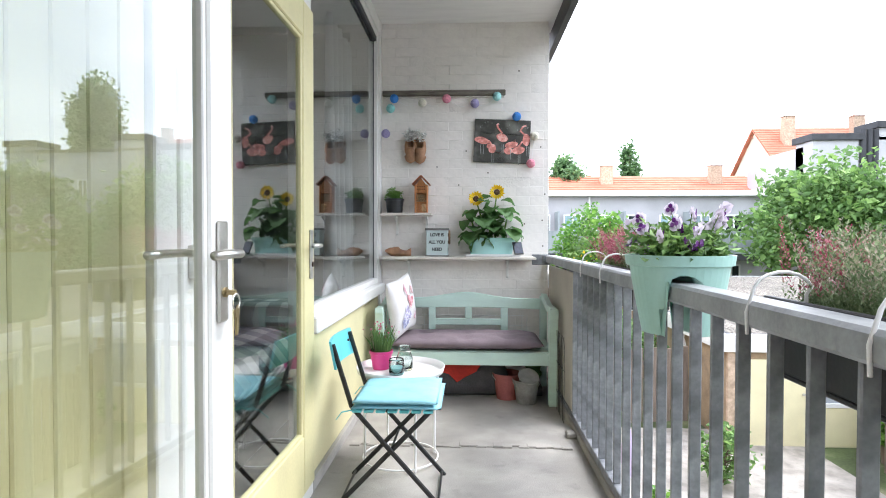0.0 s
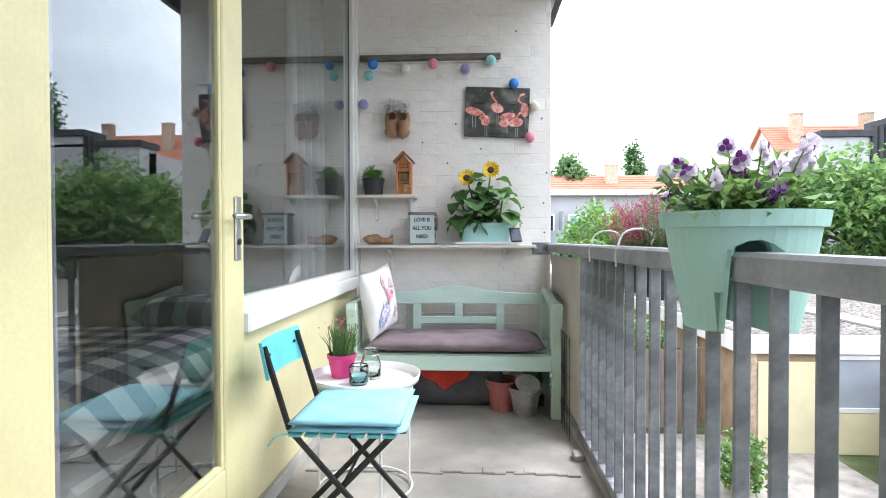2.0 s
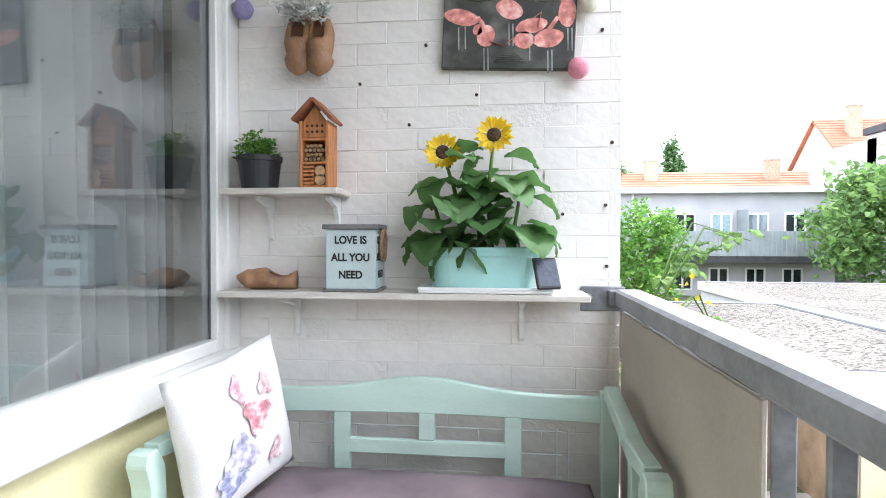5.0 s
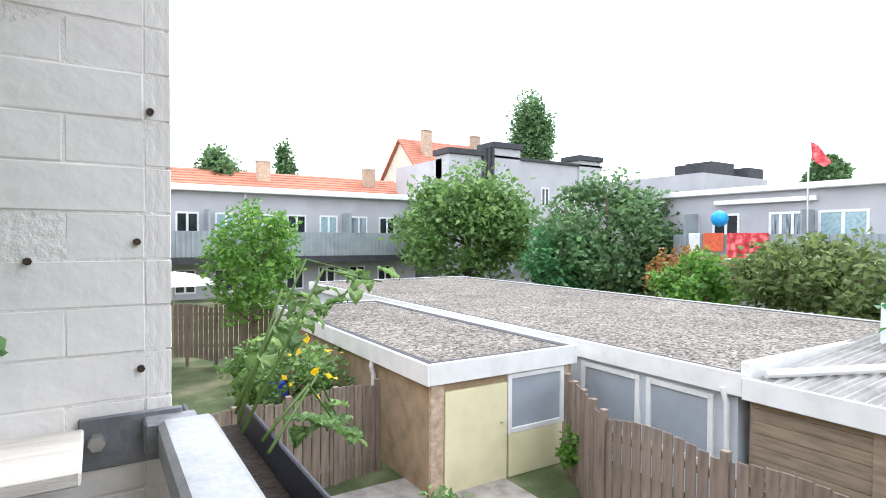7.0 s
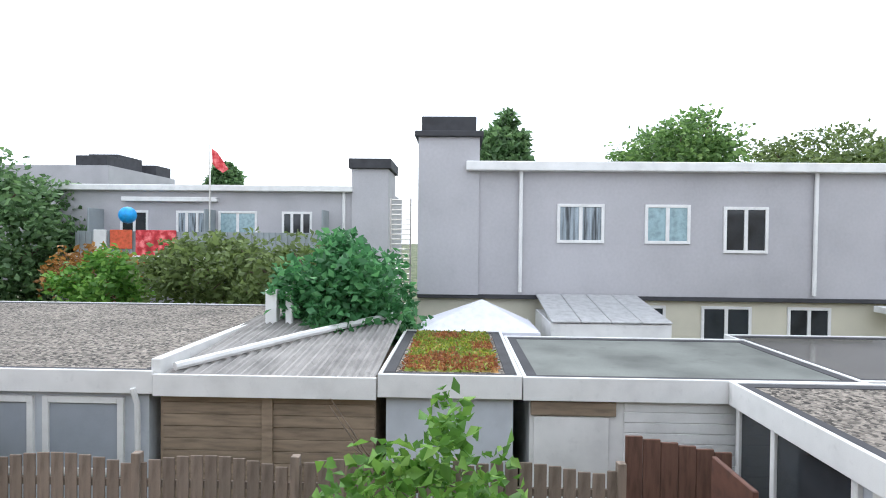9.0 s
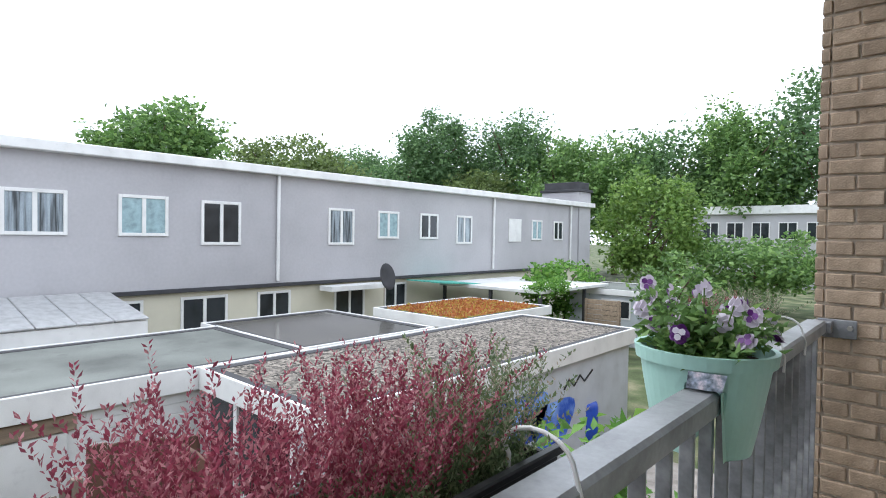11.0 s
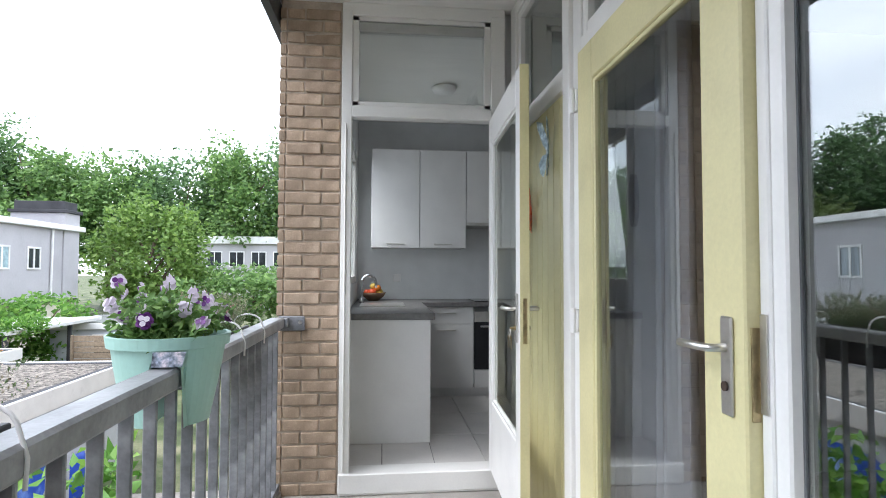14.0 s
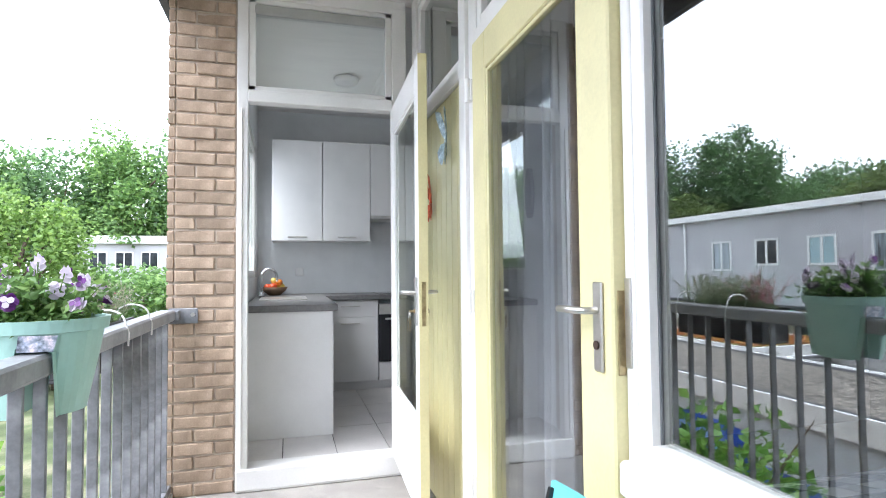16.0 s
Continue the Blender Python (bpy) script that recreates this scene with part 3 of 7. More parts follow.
def gingham():
    m = mat("blue_grey_gingham", (0.3, 0.33, 0.38), 0.9, vary=0.06, scale=8, bump=0.2, fine=300)
    t = m.node_tree
    b = t.nodes["Principled BSDF"]
    co = t.nodes.new("ShaderNodeTexCoord")
    sep = t.nodes.new("ShaderNodeSeparateXYZ")
    link(t, co.outputs["Object"], sep.inputs[0])
    outs = []
    for ax in ("X", "Y"):
        a = t.nodes.new("ShaderNodeMath")
        a.operation = "PINGPONG"
        a.inputs[1].default_value = 0.09
        link(t, sep.outputs[ax], a.inputs[0])
        g = t.nodes.new("ShaderNodeMath")
        g.operation = "GREATER_THAN"
        g.inputs[1].default_value = 0.045
        link(t, a.outputs[0], g.inputs[0])
        outs.append(g)
    s = t.nodes.new("ShaderNodeMath")
    s.operation = "ADD"
    link(t, outs[0].outputs[0], s.inputs[0])
    link(t, outs[1].outputs[0], s.inputs[1])
    r = t.nodes.new("ShaderNodeValToRGB")
    r.color_ramp.interpolation = "CONSTANT"
    r.color_ramp.elements[0].color = (0.75, 0.76, 0.78, 1)
    r.color_ramp.elements[1].position, r.color_ramp.elements[1].color = 0.75, (0.06, 0.075, 0.11, 1)
    e = r.color_ramp.elements.new(0.3)
    e.color = (0.27, 0.29, 0.34, 1)
    h = t.nodes.new("ShaderNodeMath")
    h.operation = "MULTIPLY"
    h.inputs[1].default_value = 0.5
    link(t, s.outputs[0], h.inputs[0])
    link(t, h.outputs[0], r.inputs["Fac"])
    link(t, r.outputs["Color"], b.inputs["Base Color"])
    return m


bed = empty("bed", (-1.2, 2.9, 0.06), "bed with a blue grey checked duvet", "bed")
part("bed_frame", boxes([((-2.1, 1.9, 0.06), (-0.35, 4.0, 0.32))], 0.02), mat("white_bed", (0.6, 0.6, 0.6), 0.6), bed)
part("duvet", cushion((-2.12, 1.85, 0.3), (-0.32, 3.5, 0.62), 0.02, 24, 24), gingham(), bed, "checked duvet", True)
part("pillow", cushion((-1.2, 3.5, 0.5), (-0.45, 3.98, 0.72), 0.0, 12, 10), gingham(), bed, smooth=True)


def curtain(name, x, y0, y1, z0, z1, material, label, folds=7, depth=0.035):
    bm = bmesh.new()
    n = folds * 10
    cols = []
    for i in range(n + 1):
        u = i / n
        yy = y0 + u * (y1 - y0)
        w = depth * math.sin(u * folds * 6.283) + 0.4 * depth * math.sin(u * folds * 2.3 + 1)
        cols.append([bm.verts.new((x + w * (0.75 + 0.25 * k), yy, z1 + (z0 - z1) * k / 4)) for k in range(5)])
    for A, B in zip(cols, cols[1:]):
        for k in range(4):
            bm.faces.new((A[k], A[k + 1], B[k + 1], B[k]))
    ob = part(name, bm, material, None, smooth=True)
    so = ob.modifiers.new("thickness", "SOLIDIFY")
    so.thickness = 0.003
    return tagged(ob, label, "curtain")


cloth_violet = mat("violet_grey_curtain", (0.45, 0.44, 0.50), 0.85, vary=0.06, scale=5, bump=0.15, fine=300)
curtain("curtain", -0.2, 0.98, 1.64, 0.08, 2.6, cloth_violet, "violet grey curtain hanging behind the balcony door", 6)
curtain("net_curtain", -0.22, 3.42, 4.2, 0.08, 2.7, mat("white_net", (0.78, 0.79, 0.83), 0.85, vary=0.05, scale=5), "pale curtain gathered behind the big window", 8)

# ---- kitchen seen through the door ----
kit_wall = mat("kitchen_plaster", (0.74, 0.75, 0.75), 0.7, vary=0.03)
kit_front = mat("white_kitchen_front", (0.72, 0.71, 0.69), 0.45, vary=0.02, bump=0.02)
worktop = mat("dark_grey_worktop", (0.16, 0.155, 0.15), 0.45, vary=0.12, scale=30, bump=0.05)
structure("kitchen_wall", boxes([((-1.9, -2.6, 0.0), (1.15, -2.5, 2.95)), ((1.07, -2.5, 0.0), (1.15, -0.24, 1.2)), ((1.07, -2.5, 2.45), (1.15, -0.24, 2.95)), ((1.07, -2.5, 1.2), (1.15, -2.2, 2.45)), ((1.07, -0.75, 1.2), (1.15, -0.24, 2.45)), ((-1.9, -2.5, 0.0), (-1.8, -0.05, 2.95)), ((-1.8, -0.12, 0.0), (0.06, -0.05, 2.95))], 0.0), kit_wall, "plain white kitchen walls", "wall")
kw = structure("window_5", boxes([((1.08, -2.2, 1.2), (1.14, -2.14, 2.45)), ((1.08, -0.81, 1.2), (1.14, -0.75, 2.45)), ((1.08, -2.14, 1.2), (1.14, -0.81, 1.26)), ((1.08, -2.14, 2.39), (1.14, -0.81, 2.45))], 0.004), white_paint, "white framed kitchen window above the sink", "window")
g = part("pane", box((1.105, -2.14, 1.26), (1.111, -0.81, 2.39), 0.0), pane_glass, kw)
g.visible_shadow = False
day = bpy.data.lights.new("kitchen_daylight", "AREA")
day.shape, day.size, day.size_y, day.energy, day.color = "RECTANGLE", 1.2, 1.0, 1.4, (0.95, 0.98, 1.0)
new("kitchen_daylight", day).matrix_world = look((1.06, -1.5, 1.85), (-1.0, -1.5, 1.6))
structure("kitchen_ceiling", box((-1.9, -2.6, 2.9), (1.15, -0.06, 2.95), 0.0), ceiling_paint, "white kitchen ceiling", "ceiling")
kf = structure("kitchen_floor", box((-1.8, -2.5, 0.0), (1.07, -0.06, 0.108), 0.0), mat("dark_tile_joint", (0.1, 0.095, 0.09), 0.8), "white tiled kitchen floor with dark joints", "floor")
tile_m = mat("white_floor_tile", (0.66, 0.63, 0.60), 0.35, vary=0.05, scale=3, bump=0.03, obj=0.02)
tile_me = as_mesh(box((-0.162, -0.298, -0.006), (0.162, 0.298, 0.006), 0.002))
tile_me.materials.append(tile_m)
for i in range(9):
    for j in range(5):
        x = 0.97 - i * 0.329
        y = -0.424 - j * 0.602
        if x - 0.162 < -1.8 or y < -2.3:
            continue
        ob = new("tile", tile_me)
        ob.location = (x, y - 0.0, 0.114)
        if j == 0:
            ob.scale = (1, 0.995, 1)
        ob.parent = kf
pen = empty("kitchen_peninsula", (0.76, -0.9, 0.12), "white kitchen peninsula end panel", "cabinet")
part("side_panel", box((0.47, -0.575, 0.12), (1.065, -0.55, 0.975), 0.003), kit_front, pen)
part("body", box((0.48, -1.9, 0.12), (1.065, -0.576, 0.97), 0.003), kit_front, pen)
wk = part("worktop", boxes([((0.44, -2.5, 0.975), (1.068, -0.53, 1.02)), ((-1.75, -2.5, 0.975), (0.44, -1.87, 1.02))], 0.003), worktop)
tagged(wk, "dark grey laminate kitchen worktop", "worktop")
sink = tagged(part("sink", boxes([((0.62, -1.75, 1.0205), (1.0, -1.25, 1.026)), ((0.66, -1.7, 1.0265), (0.96, -1.3, 1.0275))], 0.001), steel), "stainless steel sink set in the worktop", "sink")


def cabinet(name, x0, x1, z0, z1, yf, yb, label, drawers=0):
    c = empty(name, ((x0 + x1) / 2, yb, z0), label, "cabinet", "kitchen cabinets")
    part("body", box((x0, yb, z0), (x1, yf - 0.02, z1), 0.002), kit_front, c)
    if drawers:
        zc = z1 - 0.16
        for a, b2 in ((z0 + 0.004, zc - 0.002), (zc + 0.002, z1)):
            d = part("drawer_front" if a > z0 + 0.1 else "door", box((x0 + 0.002, yf - 0.02, a), (x1 - 0.002, yf, b2), 0.002), kit_front, c)
            part("handle", boxes([((x0 + x1) / 2 - 0.09, yf + 0.012, b2 - 0.055), ((x0 + x1) / 2 + 0.09, yf + 0.024, b2 - 0.045)][0:0] or [(((x0 + x1) / 2 - 0.09, yf, b2 - 0.06), ((x0 + x1) / 2 + 0.09, yf + 0.022, b2 - 0.05))], 0.003), steel, d)
    else:
        d = part("door", box((x0 + 0.002, yf - 0.02, z0), (x1 - 0.002, yf, z1), 0.002), kit_front, c)
        part("handle", boxes([(((x0 + x1) / 2 - 0.09, yf, z0 + 0.03), ((x0 + x1) / 2 + 0.09, yf + 0.022, z0 + 0.042))], 0.003), steel, d)
    return c


for x0, x1, z0 in ((0.45, 0.925, 1.545), (-0.015, 0.447, 1.545), (-0.62, -0.018, 1.8)):
    cabinet("wall_cabinet", x0, x1, z0, 2.52, -2.1, -2.5, "white wall cabinet with a steel bar handle")
cabinet("base_cabinet", -0.06, 0.47, 0.2, 0.97, -1.9, -2.5, "white base cabinet with one drawer and a door", 1)
tagged(part("cooker_hood", box((-0.62, -2.48, 1.765), (-0.018, -2.08, 1.798), 0.003), steel), "slim steel cooker hood under the cabinet", "hood")
tagged(part("plinth", box((-1.7, -1.97, 0.12), (0.48, -1.95, 0.2), 0.0), kit_front), "white kitchen plinth", "plinth", kind="structure")
ov = empty("oven", (-0.36, -2.2, 0.3), "built-in black glass oven with steel trim", "oven")
part("front", box((-0.66, -1.92, 0.38), (-0.065, -1.895, 0.93), 0.003), mat("oven_black", (0.02, 0.02, 0.022), 0.15), ov)
part("control_panel", box((-0.66, -1.895, 0.83), (-0.065, -1.889, 0.93), 0.002), steel, ov)
part("handle", tube([(-0.6, -1.86, 0.79), (-0.12, -1.86, 0.79)], 0.009, 8), steel, ov)
part("drawer", box((-0.66, -1.92, 0.2), (-0.065, -1.9, 0.375), 0.003), kit_front, ov)
tagged(part("hob", box((-0.66, -2.4, 1.0205), (-0.08, -1.95, 1.027), 0.002), mat("hob_glass", (0.015, 0.015, 0.015), 0.1)), "black glass hob on the worktop", "hob")
tap = empty("kitchen_tap", (0.97, -1.75, 1.02), "chrome kitchen tap with a curved spout", "tap")
chrome = mat("chrome", (0.75, 0.75, 0.76), 0.12, 1.0, vary=0.02, bump=0)
part("spout", tube([(1.0, -1.78, 1.02), (1.0, -1.78, 1.2)] + [(0.935 + 0.065 * math.cos(a), -1.78, 1.2 + 0.075 * math.sin(a)) for a in np.linspace(0.2, 3.0, 9)] + [(0.87, -1.78, 1.16)], 0.012, 10), chrome, tap, smooth=True)
part("base", lathe([(0.0, 0), (0.025, 0), (0.025, 0.02), (0.014, 0.05), (0, 0.05)], (1.0, -1.78, 1.02), 16), chrome, tap, smooth=True)
fb = empty("fruit_bowl", (0.9, -2.2, 1.02), "wire bowl filled with oranges and apples", "bowl")
part("bowl", lathe([(0.04, 0.0), (0.05, 0.0), (0.1, 0.04), (0.125, 0.08), (0.12, 0.08), (0.09, 0.04), (0.03, 0.008)], (0.9, -2.2, 1.02), 24), mat("wicker", (0.2, 0.12, 0.07), 0.7), fb, smooth=True)
for i, (dx, dy, dz) in enumerate(((0, 0, 0.08), (0.06, 0.02, 0.08), (-0.06, 0.01, 0.085), (0.02, -0.06, 0.08), (0.01, 0.05, 0.085), (0.0, 0.01, 0.14), (-0.04, 0.03, 0.125))):
    part("fruit", lathe([(0.0, -0.034), (0.02, -0.03), (0.036, -0.008), (0.036, 0.01), (0.02, 0.03), (0.0, 0.028)], (0.9 + dx, -2.2 + dy, 1.02 + dz), 14), mat("fruit_skin", ((0.75, 0.22, 0.02), (0.72, 0.1, 0.03), (0.7, 0.5, 0.1))[i % 3], 0.4, vary=0.1, scale=20), fb, smooth=True)
tagged(part("wall_clock", lathe([(0.0, 0.0), (0.09, 0.0), (0.09, 0.03), (0.0, 0.035)], (0, 0, 0), 24), sign_edge), "grey rounded wall lamp beside the kitchen door", "lamp").matrix_world = pose(1.065, -0.62, 1.85, 0, -90, 0) @ Matrix.Diagonal((2.2, 0.7, 1, 1))
kl = empty("ceiling_lamp", (0.3, -1.3, 2.9), "small round ceiling lamp in the kitchen", "lamp")
part("shade", lathe([(0.0, -0.07), (0.09, -0.06), (0.11, -0.02), (0.06, 0.0), (0, 0)], (0.3, -1.3, 2.9), 24), white_metal, kl, smooth=True)
tagged(part("socket", boxes([((0.62, -2.5, 1.2), (0.7, -2.49, 1.28))], 0.004), white_metal), "white wall socket above the worktop", "socket")

# ---- railing ----
rail = empty("balcony_railing", (RX, 2.1, 0.0), "grey galvanised steel balcony railing with flat balusters", "railing")
part("handrail", box((RX - 0.042, 0.06, 0.985), (RX + 0.042, L - 0.05, 1.045), 0.009), rail_paint, rail, "weathered grey box handrail")
part("bottom_rail", box((RX - 0.02, 0.02, 0.045), (RX + 0.02, L, 0.085), 0.004), galvanised, rail)
bal = as_mesh(box((-0.017, -0.006, -0.45), (0.017, 0.006, 0.45), 0.003))
bal.materials.append(galvanised)
n = 0
y = 0.12
while y < 3.22:
    ob = new("baluster", bal)
    ob.matrix_world = pose(0, y - 2.1, 0.535)
    ob.parent = rail
    y += 0.1405
for yy in (0.02, L - 0.025):
    part("bracket", boxes([((RX - 0.15, yy - 0.008 if yy < 1 else yy + 0.017, 0.965), (RX + 0.0, yy + 0.002 if yy < 1 else yy + 0.025, 1.05)), ((RX - 0.06, min(yy, 2.0 if yy < 1 else yy) - 0.03, 0.99), (RX + 0.02, yy + (0.06 if yy < 1 else 0.02), 1.04))], 0.003), galvanised, rail)
    part("bolt", tube([(RX - 0.125, yy - 0.012, 1.015), (RX - 0.125, yy + 0.012, 1.015)] if yy > 1 else [(RX - 0.125, yy, 1.015), (RX - 0.125, yy + 0.02, 1.015)], 0.012, 6), steel, rail)
part("end_panel", box((RX - 0.012, 3.26, 0.06), (RX + 0.0, L - 0.01, 0.965), 0.003), panel_beige, rail, "beige board closing the end of the railing")
structure("slab_edge", boxes([((1.385, 0.0, -0.2), (1.53, L, 0.035)), ((1.33, 3.0, 0.0), (1.384, 3.08, 0.03))], 0.006), concrete, "concrete upstand along the balcony edge", "trim")

# ---- end wall: shelves and what stands and hangs there ----


def shelf(name, x0, x1, z, depth, brackets, label):
    s = empty(name, ((x0 + x1) / 2, L, z), label, "shelf")
    part("board", box((x0, L - depth, z - 0.022), (x1, L - 0.004, z), 0.003), shelf_wood, s)
    for bx in brackets:
        prof = [(L - 0.006, z - 0.024), (L - depth * 0.8, z - 0.024), (L - depth * 0.8, z - 0.036), (L - 0.05, z - 0.06), (L - 0.024, z - 0.1), (L - 0.018, z - 0.17), (L - 0.006, z - 0.18)]
        part("bracket", sheet(prof, 0.018, "x", bx - 0.009, 0.002), white_paint, s, "white painted shelf bracket")


shelf("wall_shelf", 0.035, 0.445, 1.385, 0.17, (0.15, 0.4), "short whitewashed wooden wall shelf on brackets")
shelf("wall_shelf", 0.03, 1.27, 1.035, 0.19, (0.25, 1.06), "long whitewashed wooden wall shelf on brackets")

bar = empty("hanging_bar", (0.53, L, 2.375), "dark weathered wooden bar fixed to the wall", "bar")
part("bar", box((0.03, L - 0.035, 2.35), (1.04, L - 0.002, 2.395), 0.006), old_wood, bar)
part("batten", box((0.035, L - 0.02, 2.335), (1.03, L - 0.002, 2.348), 0.002), shelf_wood, bar)

balls = empty("string_lights", (0.6, L, 2.2), "string of pastel cotton ball lights on the wall", "string lights")
ball_at = [(0.13, 2.325, 0), (0.10, 2.245, 1), (0.36, 2.29, 2), (0.56, 2.32, 3), (0.79, 2.28, 4), (0.97, 2.335, 5), (1.13, 2.17, 0), (1.275, 2.01, 2), (1.245, 1.79, 3), (0.06, 2.04, 4)]
ball_cols = [(0.06, 0.23, 0.62), (0.27, 0.60, 0.60), (0.72, 0.68, 0.58), (0.72, 0.27, 0.35), (0.33, 0.30, 0.52), (0.36, 0.66, 0.66)]
ball_mats = [mat("cotton_ball", c, 0.95, vary=0.1, scale=60, bump=0.5, fine=300) for c in ball_cols]
order = [1, 0, 2, 3, 4, 5, 6, 7, 8]
wire = []
for i in order:
    x, z, k = ball_at[i]
    wire.append((x, L - 0.02, z + 0.012))
pts = []
for a, b2 in zip(wire, wire[1:]):
    for s in range(5):
        u = s / 5
        pts.append((a[0] + (b2[0] - a[0]) * u, L - 0.02, a[2] + (b2[2] - a[2]) * u - 0.05 * math.sin(u * 3.1416)))
pts.append(wire[-1])
part("cable", tube(pts, 0.0016, 5), white_metal, balls)
for x, z, k in ball_at:
    r = 0.036
    prof = [(r * math.sin(a), -r * math.cos(a)) for a in np.linspace(0, math.pi, 11)]
    bm = lathe(prof, (x, L - 0.045, z), 16)
    for v in bm.verts:
        q = v.co - Vector((x, L - 0.045, z))
        v.co += q * 0.05 * noise.noise(q * 80)
    part("cotton_ball", bm, ball_mats[k], balls, smooth=True)

pic = empty("canvas_picture", (1.01, L, 1.97), "canvas print of pink flamingos standing in dark water", "picture")
tilt = Matrix.Translation((1.012, L, 1.975)) @ Matrix.Rotation(radians(2.5), 4, "Y") @ Matrix.Translation((-1.012, -L, -1.975))
canvas_m = mat("dark_printed_canvas", (0.052, 0.05, 0.043), 0.6, vary=0.35, scale=7, bump=0.1, fine=500, tint=(0.12, 0.12, 0.105))
flam_m = mat("flamingo_pink_print", (0.74, 0.27, 0.23), 0.6, vary=0.25, scale=30, bump=0.1, fine=300, tint=(0.85, 0.5, 0.45))
grey_m = mat("grey_water_print", (0.30, 0.31, 0.30), 0.6, vary=0.4, scale=20, bump=0.1)
part("canvas", add_box(bmesh.new(), (0.785, L - 0.03, 1.80), (1.24, L - 0.003, 2.15), 0.003, tilt), canvas_m, pic)
fl = bmesh.new()


def blob(bm, u, v, w, h, turn=0.0):
    """A flat painted oval on the canvas."""
    vs = []
    for k in range(14):
        a = 6.283 * k / 14
        x, z = w * math.cos(a) * (1 + 0.1 * math.sin(2 * a)), h * math.sin(a)
        x, z = x * math.cos(turn) - z * math.sin(turn), x * math.sin(turn) + z * math.cos(turn)
        vs.append(bm.verts.new(tilt @ Vector((0.785 + u * 0.455 + x, L - 0.0312, 1.80 + v * 0.35 + z))))
    f = bm.faces.new(vs)


def stroke(bm, line, width, off=0.0316):
    P = [tilt @ Vector((0.785 + u * 0.455, L - off, 1.80 + v * 0.35)) for u, v in line]
    add_tube(bm, P, width, 6, flat=0.12)


for u, v, w, h, tn in ((0.14, 0.5, 0.062, 0.028, -0.25), (0.5, 0.58, 0.048, 0.033, -0.5), (0.33, 0.32, 0.032, 0.038, 0.2), (0.67, 0.42, 0.055, 0.026, 0.15), (0.62, 0.28, 0.035, 0.03, -0.2), (0.8, 0.3, 0.052, 0.032, 0.1), (0.93, 0.55, 0.03, 0.05, 0.1), (0.27, 0.38, 0.02, 0.018, 0.5)):
    blob(fl, u, v, w, h, tn)
for line in (((0.5, 0.68), (0.42, 0.8), (0.4, 0.88), (0.43, 0.9)), ((0.9, 0.66), (0.82, 0.75), (0.86, 0.85), (0.92, 0.88)), ((0.26, 0.5), (0.3, 0.44), (0.32, 0.36)), ((0.67, 0.48), (0.74, 0.55), (0.72, 0.4)), ((0.36, 0.26), (0.47, 0.22), (0.54, 0.3)), ((0.8, 0.38), (0.86, 0.5), (0.9, 0.46))):
    stroke(fl, line, 0.0075)
part("flamingo_print", fl, flam_m, pic, "pink painted flamingos")


def print_stroke(line, width, off=0.0316):
    bm = bmesh.new()
    stroke(bm, line, width, off)
    part("water_print", bm, grey_m, pic)


for u, v in ((0.12, 0.4), (0.17, 0.41), (0.5, 0.45), (0.53, 0.44), (0.32, 0.2), (0.35, 0.2), (0.66, 0.3), (0.8, 0.18), (0.83, 0.19), (0.94, 0.4), (0.97, 0.4)):
    print_stroke(((u, v), (u + 0.01, v - 0.22)), 0.0022)
r2 = np.random.default_rng(3)
for i in range(26):
    u, v = r2.uniform(0.02, 0.98), r2.uniform(0.78, 0.99)
    print_stroke(((u, v), (u + 0.004, v - 0.05 * r2.random())), 0.0016)
for i in range(10):
    u = r2.uniform(0.02, 0.8)
    print_stroke(((u, 0.66 + 0.01 * i % 0.05), (u + 0.15, 0.665)), 0.003, 0.0308)
for i in range(6):
    v = 0.06 + 0.02 * i
    print_stroke(((0.38 + 0.02 * i, v), (0.66 - 0.02 * i, v)), 0.0016)


